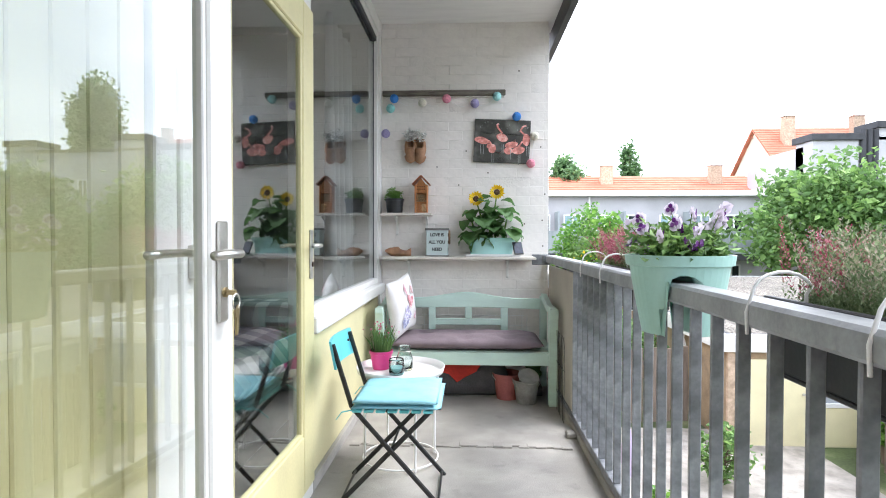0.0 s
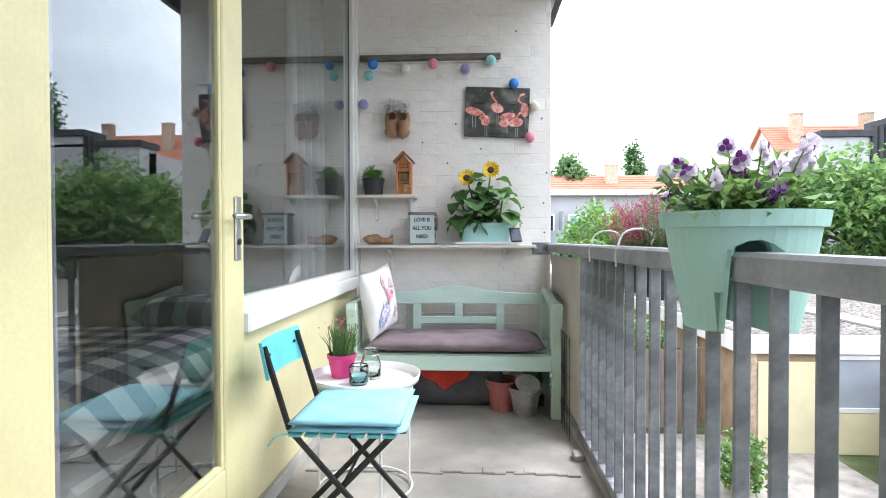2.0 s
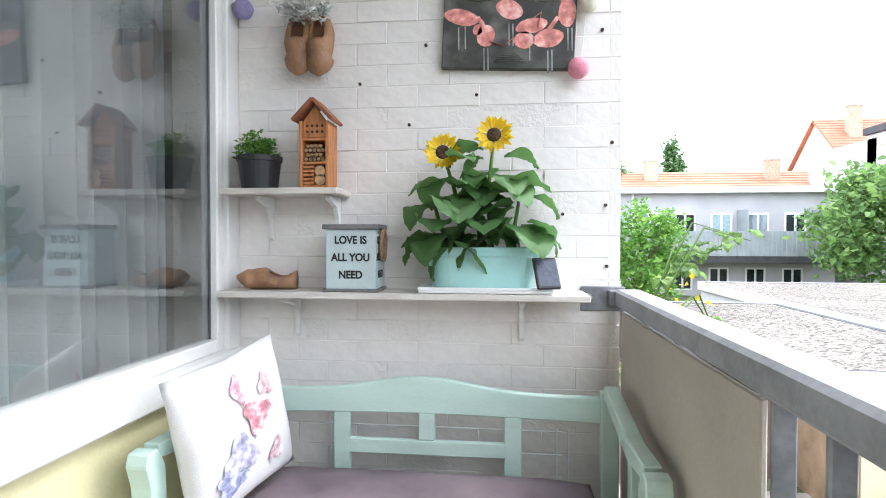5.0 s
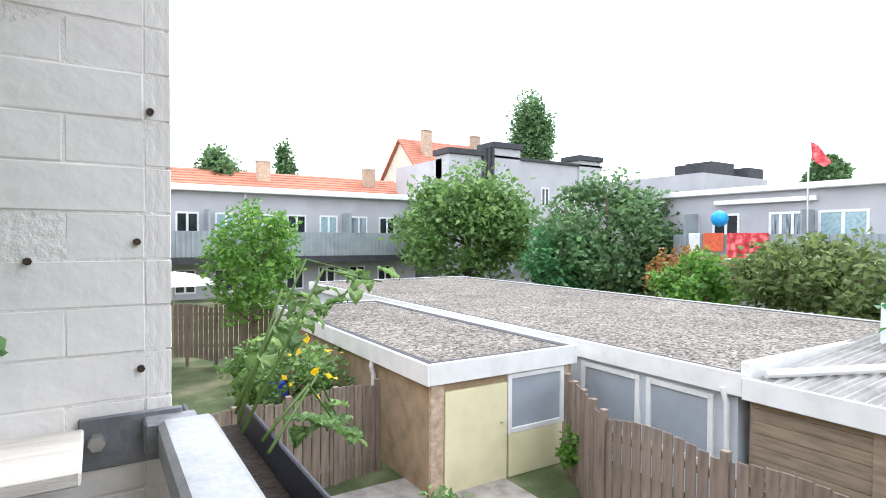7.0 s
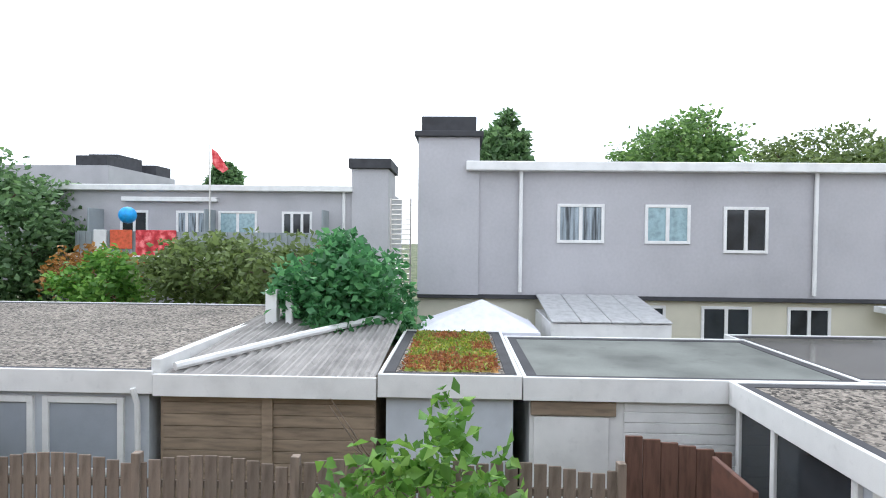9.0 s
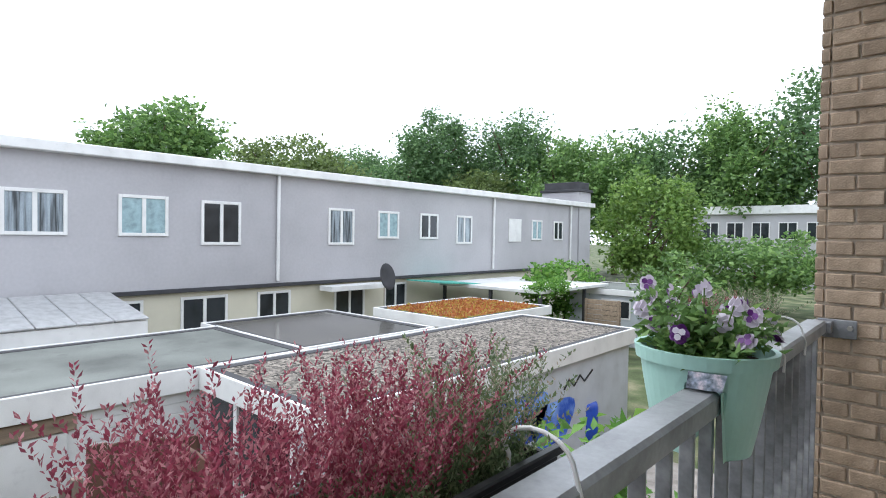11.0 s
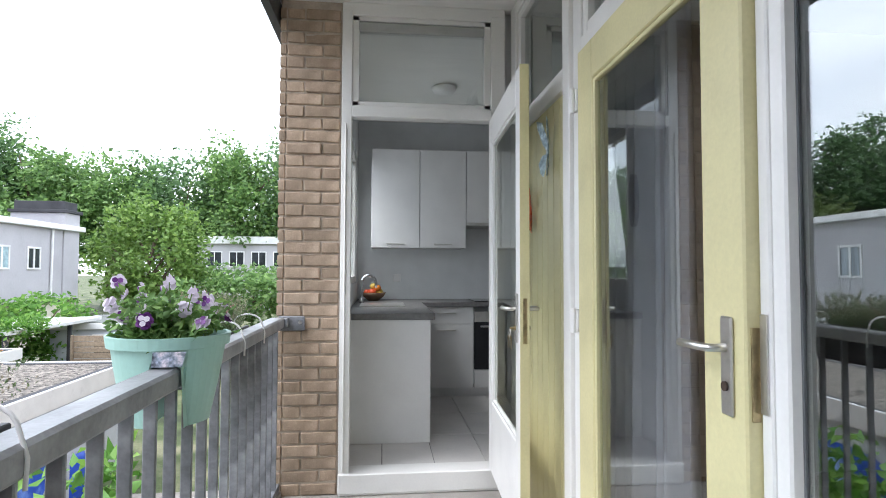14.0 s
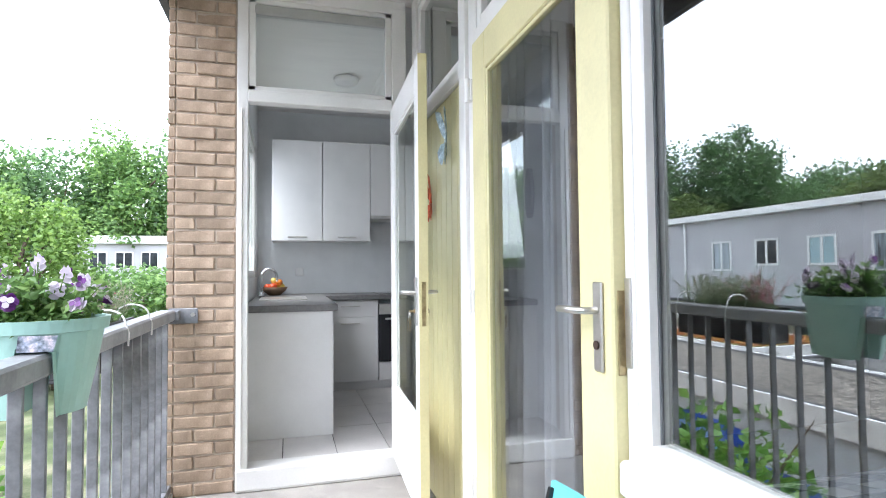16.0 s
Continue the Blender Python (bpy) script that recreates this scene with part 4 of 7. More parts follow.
def clog(name, m, label, flowers=False):
    """A carved wooden shoe: length along x, toe at +x."""
    c = empty(name, m.translation, label, "clog")
    bm = bmesh.new()
    rows = []
    N = 16
    for i in range(N + 1):
        u = i / N
        wid = 0.046 * (max(0.0, math.sin(min(1, u * 1.15 + 0.12) * 2.6)) ** 0.7) * (1.0 if u < 0.75 else math.sqrt(max(0.02, 1 - ((u - 0.75) / 0.25) ** 2)) * 1.5)
        top = 0.055 + 0.03 * math.sin(u * 3.1) if u > 0.45 else 0.075 - 0.02 * math.sin(u / 0.45 * 3.14)
        if u > 0.8:
            top = 0.08 - (u - 0.8) * 0.12
        low = 0.0 if u < 0.8 else (u - 0.8) * 0.2
        wid = max(wid, 0.006)
        ring = []
        for k in range(12):
            a = 6.283 * k / 12
            ring.append(bm.verts.new((0.24 * u - 0.12, 1.3 * wid * math.cos(a) * (1 if math.sin(a) < 0 else 0.9), (low + top) / 2 + (top - low) / 2 * math.sin(a))))
        rows.append(ring)
    for i, (A, B) in enumerate(zip(rows, rows[1:])):
        for k in range(12):
            if 2 <= k <= 3 and 2 <= i <= 6:
                continue
            bm.faces.new((A[k], A[(k + 1) % 12], B[(k + 1) % 12], B[k]))
    bm.faces.new(list(reversed(rows[0])))
    bm.faces.new(rows[-1])
    bmesh.ops.recalc_face_normals(bm, faces=bm.faces)
    for v in bm.verts:
        v.co = m @ v.co
    b = part("shoe_body", bm, clog_wood, c, smooth=True)
    so = b.modifiers.new("wall", "SOLIDIFY")
    so.thickness, so.offset = -0.006, 1
    if flowers:
        r = np.random.default_rng(int(m.translation.x * 1000))
        P = [m @ Vector((-0.11 + r.normal() * 0.018, r.normal() * 0.018, 0.06 + abs(r.normal()) * 0.03)) for i in range(160)]
        part("flower_tuft", leaves(P, 0.036, r, 1.0, 0.35), petal_white, c, "white daisies")
    return c


clog("hanging_clog", pose(0.262, L - 0.005, 1.91, 90, 90, 4) @ Matrix.Scale(0.95, 4), "brown wooden clog hung on the wall as a daisy holder", True)
clog("hanging_clog", pose(0.345, L - 0.005, 1.905, 90, 90, -4) @ Matrix.Scale(0.95, 4), "brown wooden clog hung on the wall with white flowers", True)
clog("wooden_shoe", pose(0.17, L - 0.1, 1.037, 0, 0, 186) @ Matrix.Scale(0.88, 4), "carved brown wooden shoe on the long shelf")

# insect hotel
ih = empty("insect_hotel", (0.36, L - 0.09, 1.386), "orange stained wooden insect hotel with a pitched roof", "insect hotel")
hx0, hx1, hy0, hy1 = 0.308, 0.412, L - 0.155, L - 0.06
part("back_board", box((hx0 + 0.012, hy1 - 0.008, 1.386), (hx1 - 0.012, hy1, 1.62), 0.001), hotel_wood, ih)
for a in (hx0, hx1 - 0.012):
    part("side_board", box((a, hy0, 1.386), (a + 0.012, hy1, 1.61), 0.002), hotel_wood, ih)
for z in (1.386, 1.465, 1.545):
    part("divider", box((hx0 + 0.0125, hy0 + 0.006, z), (hx1 - 0.0125, hy1 - 0.009, z + 0.009), 0.001), hotel_wood, ih)
part("gable", sheet([(hx0 + 0.013, 1.556), (hx1 - 0.013, 1.556), (hx1 - 0.013, 1.612), (0.36, 1.665), (hx0 + 0.013, 1.612)], 0.012, "y", hy0 + 0.012, 0.001), hotel_wood, ih)
for s in (-1, 1):
    rm = Matrix.Translation((0.36, 0, 1.682)) @ Matrix.Rotation(radians(46 * s), 4, "Y")
    part("roof_board", add_box(bmesh.new(), (0 if s > 0 else -0.1, hy0 - 0.02, -0.006), (0.1 if s > 0 else 0, hy1 + 0.005, 0.006), 0.002, rm), hotel_roof, ih)
r3 = np.random.default_rng(8)
for i in range(7):
    for j in range(4):
        x, z = hx0 + 0.022 + i * 0.0145 + (j % 2) * 0.006, 1.483 + j * 0.015
        if x < hx1 - 0.018:
            part("reed", tube([(x, hy0 + 0.01 + 0.004 * r3.random(), z), (x, hy1 - 0.01, z)], 0.0066, 7), straw, ih)
for k, z in enumerate((1.406, 1.436)):
    for x in (0.381,):
        part("log_slice", tube([(x, hy0 + 0.004, z + 0.006), (x, hy1 - 0.012, z + 0.006)], 0.018, 14), straw, ih)
for i in range(5):
    part("front_slat", box((hx0 + 0.013, hy0 + 0.004, 1.397 + i * 0.0135), (0.36, hy0 + 0.012, 1.406 + i * 0.0135), 0.001), hotel_wood, ih)
for i in range(4):
    for j in range(2):
        part("drilled_hole", tube([(0.334 + i * 0.0175, hy0 + 0.0105, 1.575 + j * 0.02), (0.334 + i * 0.0175, hy0 + 0.0118, 1.575 + j * 0.02)], 0.005, 8), dark_hole, ih)


def plant_pot(name, at, r0, r1, h, material, label, parent=None):
    prof = [(0.0, 0.0), (r0, 0.0), (r0 + (r1 - r0) * 0.85, h * 0.82), (r1 * 0.97, h * 0.83), (r1 * 1.03, h * 0.84), (r1 * 1.05, h), (r1 * 0.97, h), (r1 * 0.93, h * 0.86), (0.0, h * 0.84)]
    return part("pot", lathe(prof, at, 28), material, parent, smooth=False)


hp = empty("herb_pot", (0.14, L - 0.09, 1.386), "green herb growing in a black plastic pot", "potted plant")
plant_pot("pot", (0.14, L - 0.09, 1.386), 0.062, 0.075, 0.115, black_plastic, "", hp)
r4 = np.random.default_rng(21)
P = crown_points((0.14, L - 0.09, 1.535), (0.075, 0.07, 0.05), 1500, 60, r4, 0.2, 0.2)
P[:, 1] = np.minimum(P[:, 1], L - 0.015)
part("foliage", leaves(P, 0.016, r4, 1.0, 0.5), leaf_fresh, hp)

sg = empty("sign_lantern", (0.49, L - 0.1, 1.036), "grey wooden box lantern lettered with a love motto", "lantern")
sx0, sx1, sy0, sy1 = 0.405, 0.575, L - 0.165, L - 0.03
part("body", box((sx0, sy0, 1.045), (sx1, sy1, 1.245), 0.002), sign_face, sg)
part("base", box((sx0 - 0.008, sy0 - 0.008, 1.036), (sx1 + 0.008, sy1 + 0.005, 1.046), 0.002), sign_edge, sg)
part("lid", box((sx0 - 0.01, sy0 - 0.01, 1.245), (sx1 + 0.01, sy1 + 0.005, 1.262), 0.002), sign_edge, sg)


def lettering(text, size, m, parent, material=ink, depth=0.0006):
    cu = bpy.data.curves.new("lettering", "FONT")
    cu.offset = 0.0012
    cu.body, cu.size, cu.extrude, cu.align_x, cu.align_y = text, size, depth, "CENTER", "CENTER"
    tmp = bpy.data.objects.new("lettering", cu)
    me = bpy.data.meshes.new_from_object(tmp)
    me.transform(m)
    me.materials.clear()
    me.materials.append(material)
    bpy.data.objects.remove(tmp)
    return part("lettering", me, None, parent)


for text, z in (("LOVE IS", 1.208), ("ALL YOU", 1.15), ("NEED", 1.092)):
    lettering(text, 0.034, pose((sx0 + sx1) / 2, sy0 - 0.001, z, 90, 0, 0) @ Matrix.Diagonal((0.95, 1.05, 1, 1)), sg)
    lettering(text, 0.032, pose(sx1 + 0.001, (sy0 + sy1) / 2, z, 90, 0, 90) @ Matrix.Diagonal((0.85, 1.05, 1, 1)), sg)
ringpts = [(sx1 + 0.012, L - 0.1 + 0.03 * math.cos(a), 1.19 + 0.05 * math.sin(a)) for a in np.linspace(0, 6.283, 16)[:-1]]
part("rope_handle", tube(ringpts, 0.008, 7, True), rope, sg, "twisted rope handle", True)

# sunflowers in a tub on a saucer
tray = tagged(part("saucer", boxes([((0.72, L - 0.185, 1.037), (1.155, L - 0.03, 1.045))], 0.003), white_metal), "white plastic saucer under the sunflower tub", "saucer")
part("rim", boxes([((0.72, L - 0.185, 1.0455), (1.155, L - 0.18, 1.056)), ((0.72, L - 0.035, 1.0455), (1.155, L - 0.03, 1.056)), ((0.72, L - 0.18, 1.0455), (0.725, L - 0.035, 1.056)), ((1.15, L - 0.18, 1.0455), (1.155, L - 0.035, 1.056))], 0.001), white_metal, tray)
sf = empty("sunflower_planter", (0.92, L - 0.105, 1.046), "two blooming sunflowers in a pale teal oval tub", "potted plant")
prof = [(0.0, 0.0), (0.83, 0.0), (0.86, 0.01), (0.95, 0.105), (0.98, 0.112), (1.02, 0.113), (1.03, 0.14), (0.98, 0.14), (0.94, 0.115), (0.0, 0.11)]
part("tub", lathe([(r, z) for r, z in prof], (0.925, L - 0.105, 1.046), 40, 0.195, 0.073), mint_tub, sf, smooth=False)
part("soil", lathe([(0.0, 0.0), (0.95, 0.0), (0.0, 0.004)], (0.925, L - 0.105, 1.163), 30, 0.18, 0.066), soil, sf)


def broad_leaf(bm, base, d, length, width, droop, rng):
    """A heart-shaped leaf of a grid of quads, bent down along its length."""
    d = Vector(d).normalized()
    side = d.cross(Vector((0, 0, 1)))
    side = side.normalized() if side.length > 1e-3 else Vector((1, 0, 0))
    upv = side.cross(d)
    n = 10
    rows = []
    for i in range(n + 1):
        u = i / n
        wd = width * (1.15 * (max(0.0, math.sin(3.1416 * min(1, u ** 0.62))) ** 0.8) + 0.02)
        ang = droop * u
        c = Vector(base) + d * (length * math.sin(ang) / max(droop, 1e-3)) - upv * (length * (1 - math.cos(ang)) / max(droop, 1e-3))
        nrm = upv * math.cos(ang) + d * math.sin(ang)
        rows.append([bm.verts.new(c + side * (wd * 0.5 * k) + nrm * (0.12 * wd * (abs(k) ** 1.3) + 0.0035 * rng.normal() * (k != 0) + 0.05 * wd * math.sin(9 * u + 4 * abs(k)))) for k in (-1, -0.68, -0.35, 0, 0.35, 0.68, 1)])
    for A, B in zip(rows, rows[1:]):
        for k in range(6):
            bm.faces.new((A[k], A[k + 1], B[k + 1], B[k]))


r5 = np.random.default_rng(77)
stem_m = leafmat("green_stem", (0.16, 0.27, 0.06), (0.2, 0.32, 0.08))
heads = [((0.87, L - 0.1, 1.16), (0.80, L - 0.155, 1.49)), ((0.96, L - 0.1, 1.16), (0.965, L - 0.155, 1.54)), ((1.02, L - 0.1, 1.16), (1.05, L - 0.12, 1.36)), ((0.82, L - 0.1, 1.16), (0.76, L - 0.13, 1.36)), ((0.92, L - 0.09, 1.16), (0.9, L - 0.1, 1.42))]
for (a, b2) in heads:
    mid = tuple((p + q) / 2 + r5.normal() * 0.012 for p, q in zip(a, b2))
    part("stem", tube([a, mid, b2], [0.008, 0.007, 0.005], 8), stem_m, sf, smooth=True)
for i in range(46):
    a, b2 = heads[i % 5]
    u = r5.uniform(0.15, 0.95)
    base = tuple(p + (q - p) * u for p, q in zip(a, b2))
    ang = r5.uniform(-0.35, 3.49) + math.pi
    ln = r5.uniform(0.12, 0.18) * (1.15 - 0.4 * u)
    dd = (math.cos(ang), math.sin(ang) * 0.8, r5.uniform(-0.55, 0.3))
    bm = bmesh.new()
    pet = tuple(p + q * 0.035 for p, q in zip(base, dd))
    broad_leaf(bm, pet, dd, ln, ln * 0.92, r5.uniform(0.7, 1.5), r5)
    for v in bm.verts:
        v.co.y = min(v.co.y, L - 0.012)
    part("leaf", bm, leaf_sun, sf, smooth=True)
dark_disc = mat("sunflower_disc", (0.06, 0.03, 0.012), 0.9, vary=0.4, scale=80, bump=0.8)
for (hx, hy, hz), tl in (((0.80, L - 0.17, 1.495), 8), ((0.965, L - 0.17, 1.548), -6)):
    m = pose(hx, hy, hz, 78, tl, 0)
    bm = bmesh.new()
    for ringn, (cnt, ln, lift) in enumerate(((17, 0.041, 0.006), (15, 0.035, 0.012))):
        for k in range(cnt):
            a = 6.283 * (k + 0.5 * ringn) / cnt + r5.normal() * 0.05
            q = ln * r5.uniform(0.85, 1.1)
            c, s = math.cos(a), math.sin(a)
            pts = [(0.02, 0, 0), (0.03 + q * 0.35, -0.011, lift), (0.024 + q, 0, lift * 1.6 + r5.normal() * 0.004), (0.03 + q * 0.35, 0.011, lift), (0.03 + q * 0.35, 0, lift - 0.003)]
            vs = [bm.verts.new(m @ Vector((x * c - y * s, x * s + y * c, z))) for x, y, z in pts]
            for f in ((0, 1, 4), (1, 2, 4), (2, 3, 4), (3, 0, 4)):
                bm.faces.new([vs[i] for i in f])
    h = part("flower_head", bm, petal_yellow, sf, "bright yellow sunflower petals")
    bm = lathe([(0.0, 0.01), (0.014, 0.01), (0.023, 0.005), (0.024, 0.0), (0.0, -0.004)], (0, 0, 0), 20)
    bm.transform(m)
    part("disc", bm, dark_disc, h, "dark brown seed disc", True)
sol = empty("solar_light", (1.17, L - 0.14, 1.058), "small black solar panel light leaning on the tub", "solar light")
m = pose(1.135, L - 0.19, 1.052, 62, 0, 18)
part("panel", add_box(bmesh.new(), (-0.035, 0.0, 0.0), (0.045, 0.11, 0.012), 0.004, m), black_plastic, sol)
part("cell", add_box(bmesh.new(), (-0.028, 0.008, 0.0125), (0.038, 0.1, 0.0135), 0.0, m), mat("solar_cell", (0.03, 0.035, 0.06), 0.15, vary=0.2, scale=40), sol)

# ---- bench ----
bench = empty("garden_bench", (0.74, 3.9, 0.0), "mint green painted wooden garden bench with a curved back", "bench")
bx0, bx1, bf, bb = 0.08, 1.372, 3.62, 4.2
n = 16
top = [(bx0 + 0.06 + (bx1 - bx0 - 0.12) * i / n, 0.70 + 0.05 * math.exp(-((i / n - 0.5) / 0.2) ** 2)) for i in range(n + 1)]
low = [(bx0 + 0.06 + (bx1 - bx0 - 0.12) * i / n, 0.615 + 0.012 * math.sin(math.pi * i / n)) for i in range(n, -1, -1)]
part("top_rail", sheet(top + low, 0.028, "y", bb - 0.03, 0.004), mint_paint, bench)
part("back_rail", box((0.43, bb - 0.027, 0.485), (1.055, bb - 0.005, 0.535), 0.003), mint_paint, bench)
for x, z0 in ((0.45, 0.36), (1.03, 0.36)):
    part("back_slat", box((x - 0.028, bb - 0.028, z0), (x + 0.028, bb - 0.003, 0.625), 0.003), mint_paint, bench)
part("back_slat", box((0.715, bb - 0.028, 0.536), (0.77, bb - 0.003, 0.635), 0.003), mint_paint, bench)
for x in (bx0 + 0.005, bx1 - 0.06):
    part("back_leg", box((x, bb - 0.045, 0.0), (x + 0.055, bb + 0.0, 0.72), 0.004), mint_paint, bench)
    leg = [(bf, 0.0), (bf + 0.06, 0.0), (bf + 0.055, 0.45), (bf + 0.05, 0.56), (bf + 0.045, 0.64), (bf + 0.015, 0.69), (bf - 0.02, 0.685), (bf - 0.03, 0.655), (bf - 0.012, 0.6), (bf, 0.5)]
    part("front_leg", sheet(leg, 0.06, "x", x - 0.002, 0.004), mint_paint, bench)
    part("armrest", sheet([(bf + 0.03, 0.655), (bf + 0.2, 0.64), (bb - 0.045, 0.7), (bb - 0.045, 0.745), (bf + 0.2, 0.69), (bf + 0.03, 0.695)], 0.045, "x", x + 0.006, 0.004), mint_paint, bench)
    part("side_rail", box((x + 0.015, bf + 0.06, 0.27), (x + 0.045, bb - 0.046, 0.36), 0.003), mint_paint, bench)
    part("arm_slat", box((x + 0.018, bf + 0.2, 0.36), (x + 0.04, bf + 0.245, 0.65), 0.003), mint_paint, bench)
part("front_apron", box((bx0 + 0.06, bf + 0.006, 0.285), (bx1 - 0.062, bf + 0.034, 0.375), 0.003), mint_paint, bench)
for i in range(5):
    part("seat_slat", box((bx0 + 0.02, bf + 0.035 + i * 0.1, 0.362), (bx1 - 0.02, bf + 0.125 + i * 0.1, 0.38), 0.003), mint_paint, bench)
pad = tagged(part("seat_pad", cushion((0.19, bf - 0.01, 0.383), (1.275, bb - 0.05, 0.47), 0.03, 44, 20, [(0.42 + 0.31 * i, bf + 0.14 + 0.2 * j) for i in range(3) for j in range(2)]), mauve_cloth, smooth=True), "mauve grey tufted seat cushion on the bench", "cushion")
pil_m = mat("white_floral_cloth", (0.76, 0.74, 0.73), 0.9, vary=0.05, scale=6, bump=0.2, fine=300)
pm = pose(0.245, 3.83, 0.68, 84, 0, 74) @ pose(0, 0, 0, 0, 0, 8)


def pillow(bm, m, s, thick, nx=18):
    rows = {}
    for side in (1, -1):
        for j in range(nx + 1):
            for i in range(nx + 1):
                u, v = 2 * i / nx - 1, 2 * j / nx - 1
                pin = 1 - 0.08 * (u * u * (1 - v * v) * 0 + (1 - abs(u)) * (abs(v) ** 4) + (1 - abs(v)) * (abs(u) ** 4))
                h = thick * ((1 - u * u) * (1 - v * v)) ** 0.42 + 0.01 * noise.noise((u * 3, v * 3, side)) * (1 - abs(u)) * (1 - abs(v))
                rows[side, i, j] = bm.verts.new(m @ Vector((u * s * pin, v * s * pin, side * h)))
    for side in (1, -1):
        for j in range(nx):
            for i in range(nx):
                q = [rows[side, i, j], rows[side, i + 1, j], rows[side, i + 1, j + 1], rows[side, i, j + 1]]
                bm.faces.new(q if side > 0 else q[::-1])
    bmesh.ops.remove_doubles(bm, verts=bm.verts, dist=0.0004)
    return bm


pil = empty("throw_pillow", (0.26, 3.83, 0.47), "white cushion printed with pink and violet birds", "pillow")
part("cover", pillow(bmesh.new(), pm, 0.21, 0.065), pil_m, pil, smooth=True)
for (u, v, w, h, col) in ((0.02, 0.03, 0.05, 0.045, (0.72, 0.3, 0.34)), (-0.06, -0.05, 0.055, 0.05, (0.5, 0.47, 0.66)), (-0.1, -0.11, 0.05, 0.03, (0.36, 0.38, 0.58)), (0.08, 0.1, 0.03, 0.035, (0.76, 0.5, 0.5)), (-0.03, 0.12, 0.018, 0.04, (0.62, 0.33, 0.4)), (0.08, -0.1, 0.03, 0.03, (0.74, 0.5, 0.55))):
    for side in (1, -1):
        bm = bmesh.new()
        vs = []
        cz = lambda a, b3: side * (0.07 * max(0, (1 - (a / 0.215) ** 2) * (1 - (b3 / 0.215) ** 2)) ** 0.42 + 0.003)
        c0 = bm.verts.new(pm @ Vector((u, v, cz(u, v))))
        for k in range(14):
            a = 6.283 * k / 14
            q = 1 + 0.3 * math.sin(3 * a + u * 50)
            x, y2 = u + w * q * math.cos(a), v + h * q * math.sin(a)
            vs.append(bm.verts.new(pm @ Vector((x, y2, cz(x, y2)))))
        for k in range(14):
            bm.faces.new((c0, vs[k], vs[(k + 1) % 14]))
        part("bird_print", bm, mat("printed_cloth", col, 0.9, vary=0.3, scale=40, bump=0.1, tint=(0.78, 0.72, 0.74)), pil, smooth=True)

# under the bench
bag = empty("storage_bag", (0.72, 4.0, 0.0), "dark grey storage bag with a red cloth on it", "bag")
part("bag_body", cushion((0.42, 3.8, 0.0), (1.05, 4.2, 0.27), 0.0, 16, 12, (), 4), mat("dark_bag", (0.09, 0.085, 0.09), 0.8, vary=0.2, scale=6, bump=0.4), bag, smooth=True)
part("red_cloth", sheet([(0.5, 0.27), (0.85, 0.27), (0.8, 0.2), (0.72, 0.16), (0.66, 0.12), (0.6, 0.18), (0.53, 0.2)], 0.008, "y", 3.785, 0.003), mat("red_cloth", (0.6, 0.045, 0.03), 0.85, vary=0.15, bump=0.3), bag)


def bucket(name, at, r0, r1, h, material, label, handle=True):
    b = empty(name, at, label, "bucket")
    part("body", lathe([(0.0, 0.0), (r0, 0.0), (r1, h), (r1 * 1.05, h), (r1 * 1.05, h - 0.012), (r1 * 0.98, h - 0.012), (r1 * 0.96, h - 0.004), (r0 * 0.95, 0.006), (0, 0.006)], at, 24), material, b)
    if handle:
        part("bail", tube([(at[0] + r1 * 1.03 * math.cos(a), at[1] - 0.03 - 0.3 * r1 * math.sin(a), at[2] + h - 0.01 - 0.9 * r1 * math.sin(a) * 0.6) for a in np.linspace(0, 3.1416, 12)], 0.0025, 5), steel, b)
    return b


zinc = mat("zinc_grey", (0.30, 0.29, 0.28), 0.6, 0.3, vary=0.15, scale=14)
bucket("zinc_bucket", (1.16, 3.72, 0.0), 0.068, 0.095, 0.17, zinc, "grey zinc bucket with a wire bail")
lathe_c = lathe([(0.0, 0.0), (0.05, 0.004), (0.072, 0.03), (0.076, 0.03), (0.053, -0.004), (0.0, -0.004)], (0, 0, 0), 20)
lathe_c.transform(pose(1.17, 3.70, 0.175, 35, 8, 0))
tagged(part("enamel_dish", lathe_c, mat("enamel", (0.5, 0.48, 0.46), 0.4, vary=0.1, scale=20), smooth=True), "grey enamel dish lying in the bucket", "dish")
bucket("red_bucket", (1.03, 3.83, 0.0), 0.075, 0.105, 0.19, mat("faded_red_plastic", (0.42, 0.13, 0.12), 0.6, vary=0.15), "faded red bucket under the bench")
for k in range(3):
    tagged(part("flower_pot", lathe([(0.0, 0.0), (0.045, 0.0), (0.058, 0.075), (0.066, 0.076), (0.067, 0.098), (0.058, 0.098), (0.05, 0.02), (0, 0.02)], (1.235, 3.95, 0.07 + 0.065 * k), 20), mat("green_plastic", (0.10, 0.22, 0.08), 0.5, vary=0.1)), "green plastic flower pot in a stack", "flower pot", "stacked flower pots")
tagged(part("crate", box((1.17, 3.88, 0.0), (1.3, 4.02, 0.07), 0.006), black_plastic), "low black plastic crate under the pots", "crate")
sb = empty("soil_bag", (0.33, 3.55, 0.0), "white and purple printed sack of potting soil", "bag")
part("sack", cushion((0.2, 3.62, 0.0), (0.46, 3.86, 0.28), 0.0, 14, 12, (), 9), mat("white_sack", (0.62, 0.62, 0.66), 0.45, vary=0.12, scale=9, bump=0.5), sb, smooth=True)
part("printed_band", sheet([(0.25, 0.05), (0.41, 0.05), (0.41, 0.17), (0.25, 0.17)], 0.004, "y", 3.612, 0.001), mat("purple_print", (0.2, 0.1, 0.2), 0.5, vary=0.2), sb)
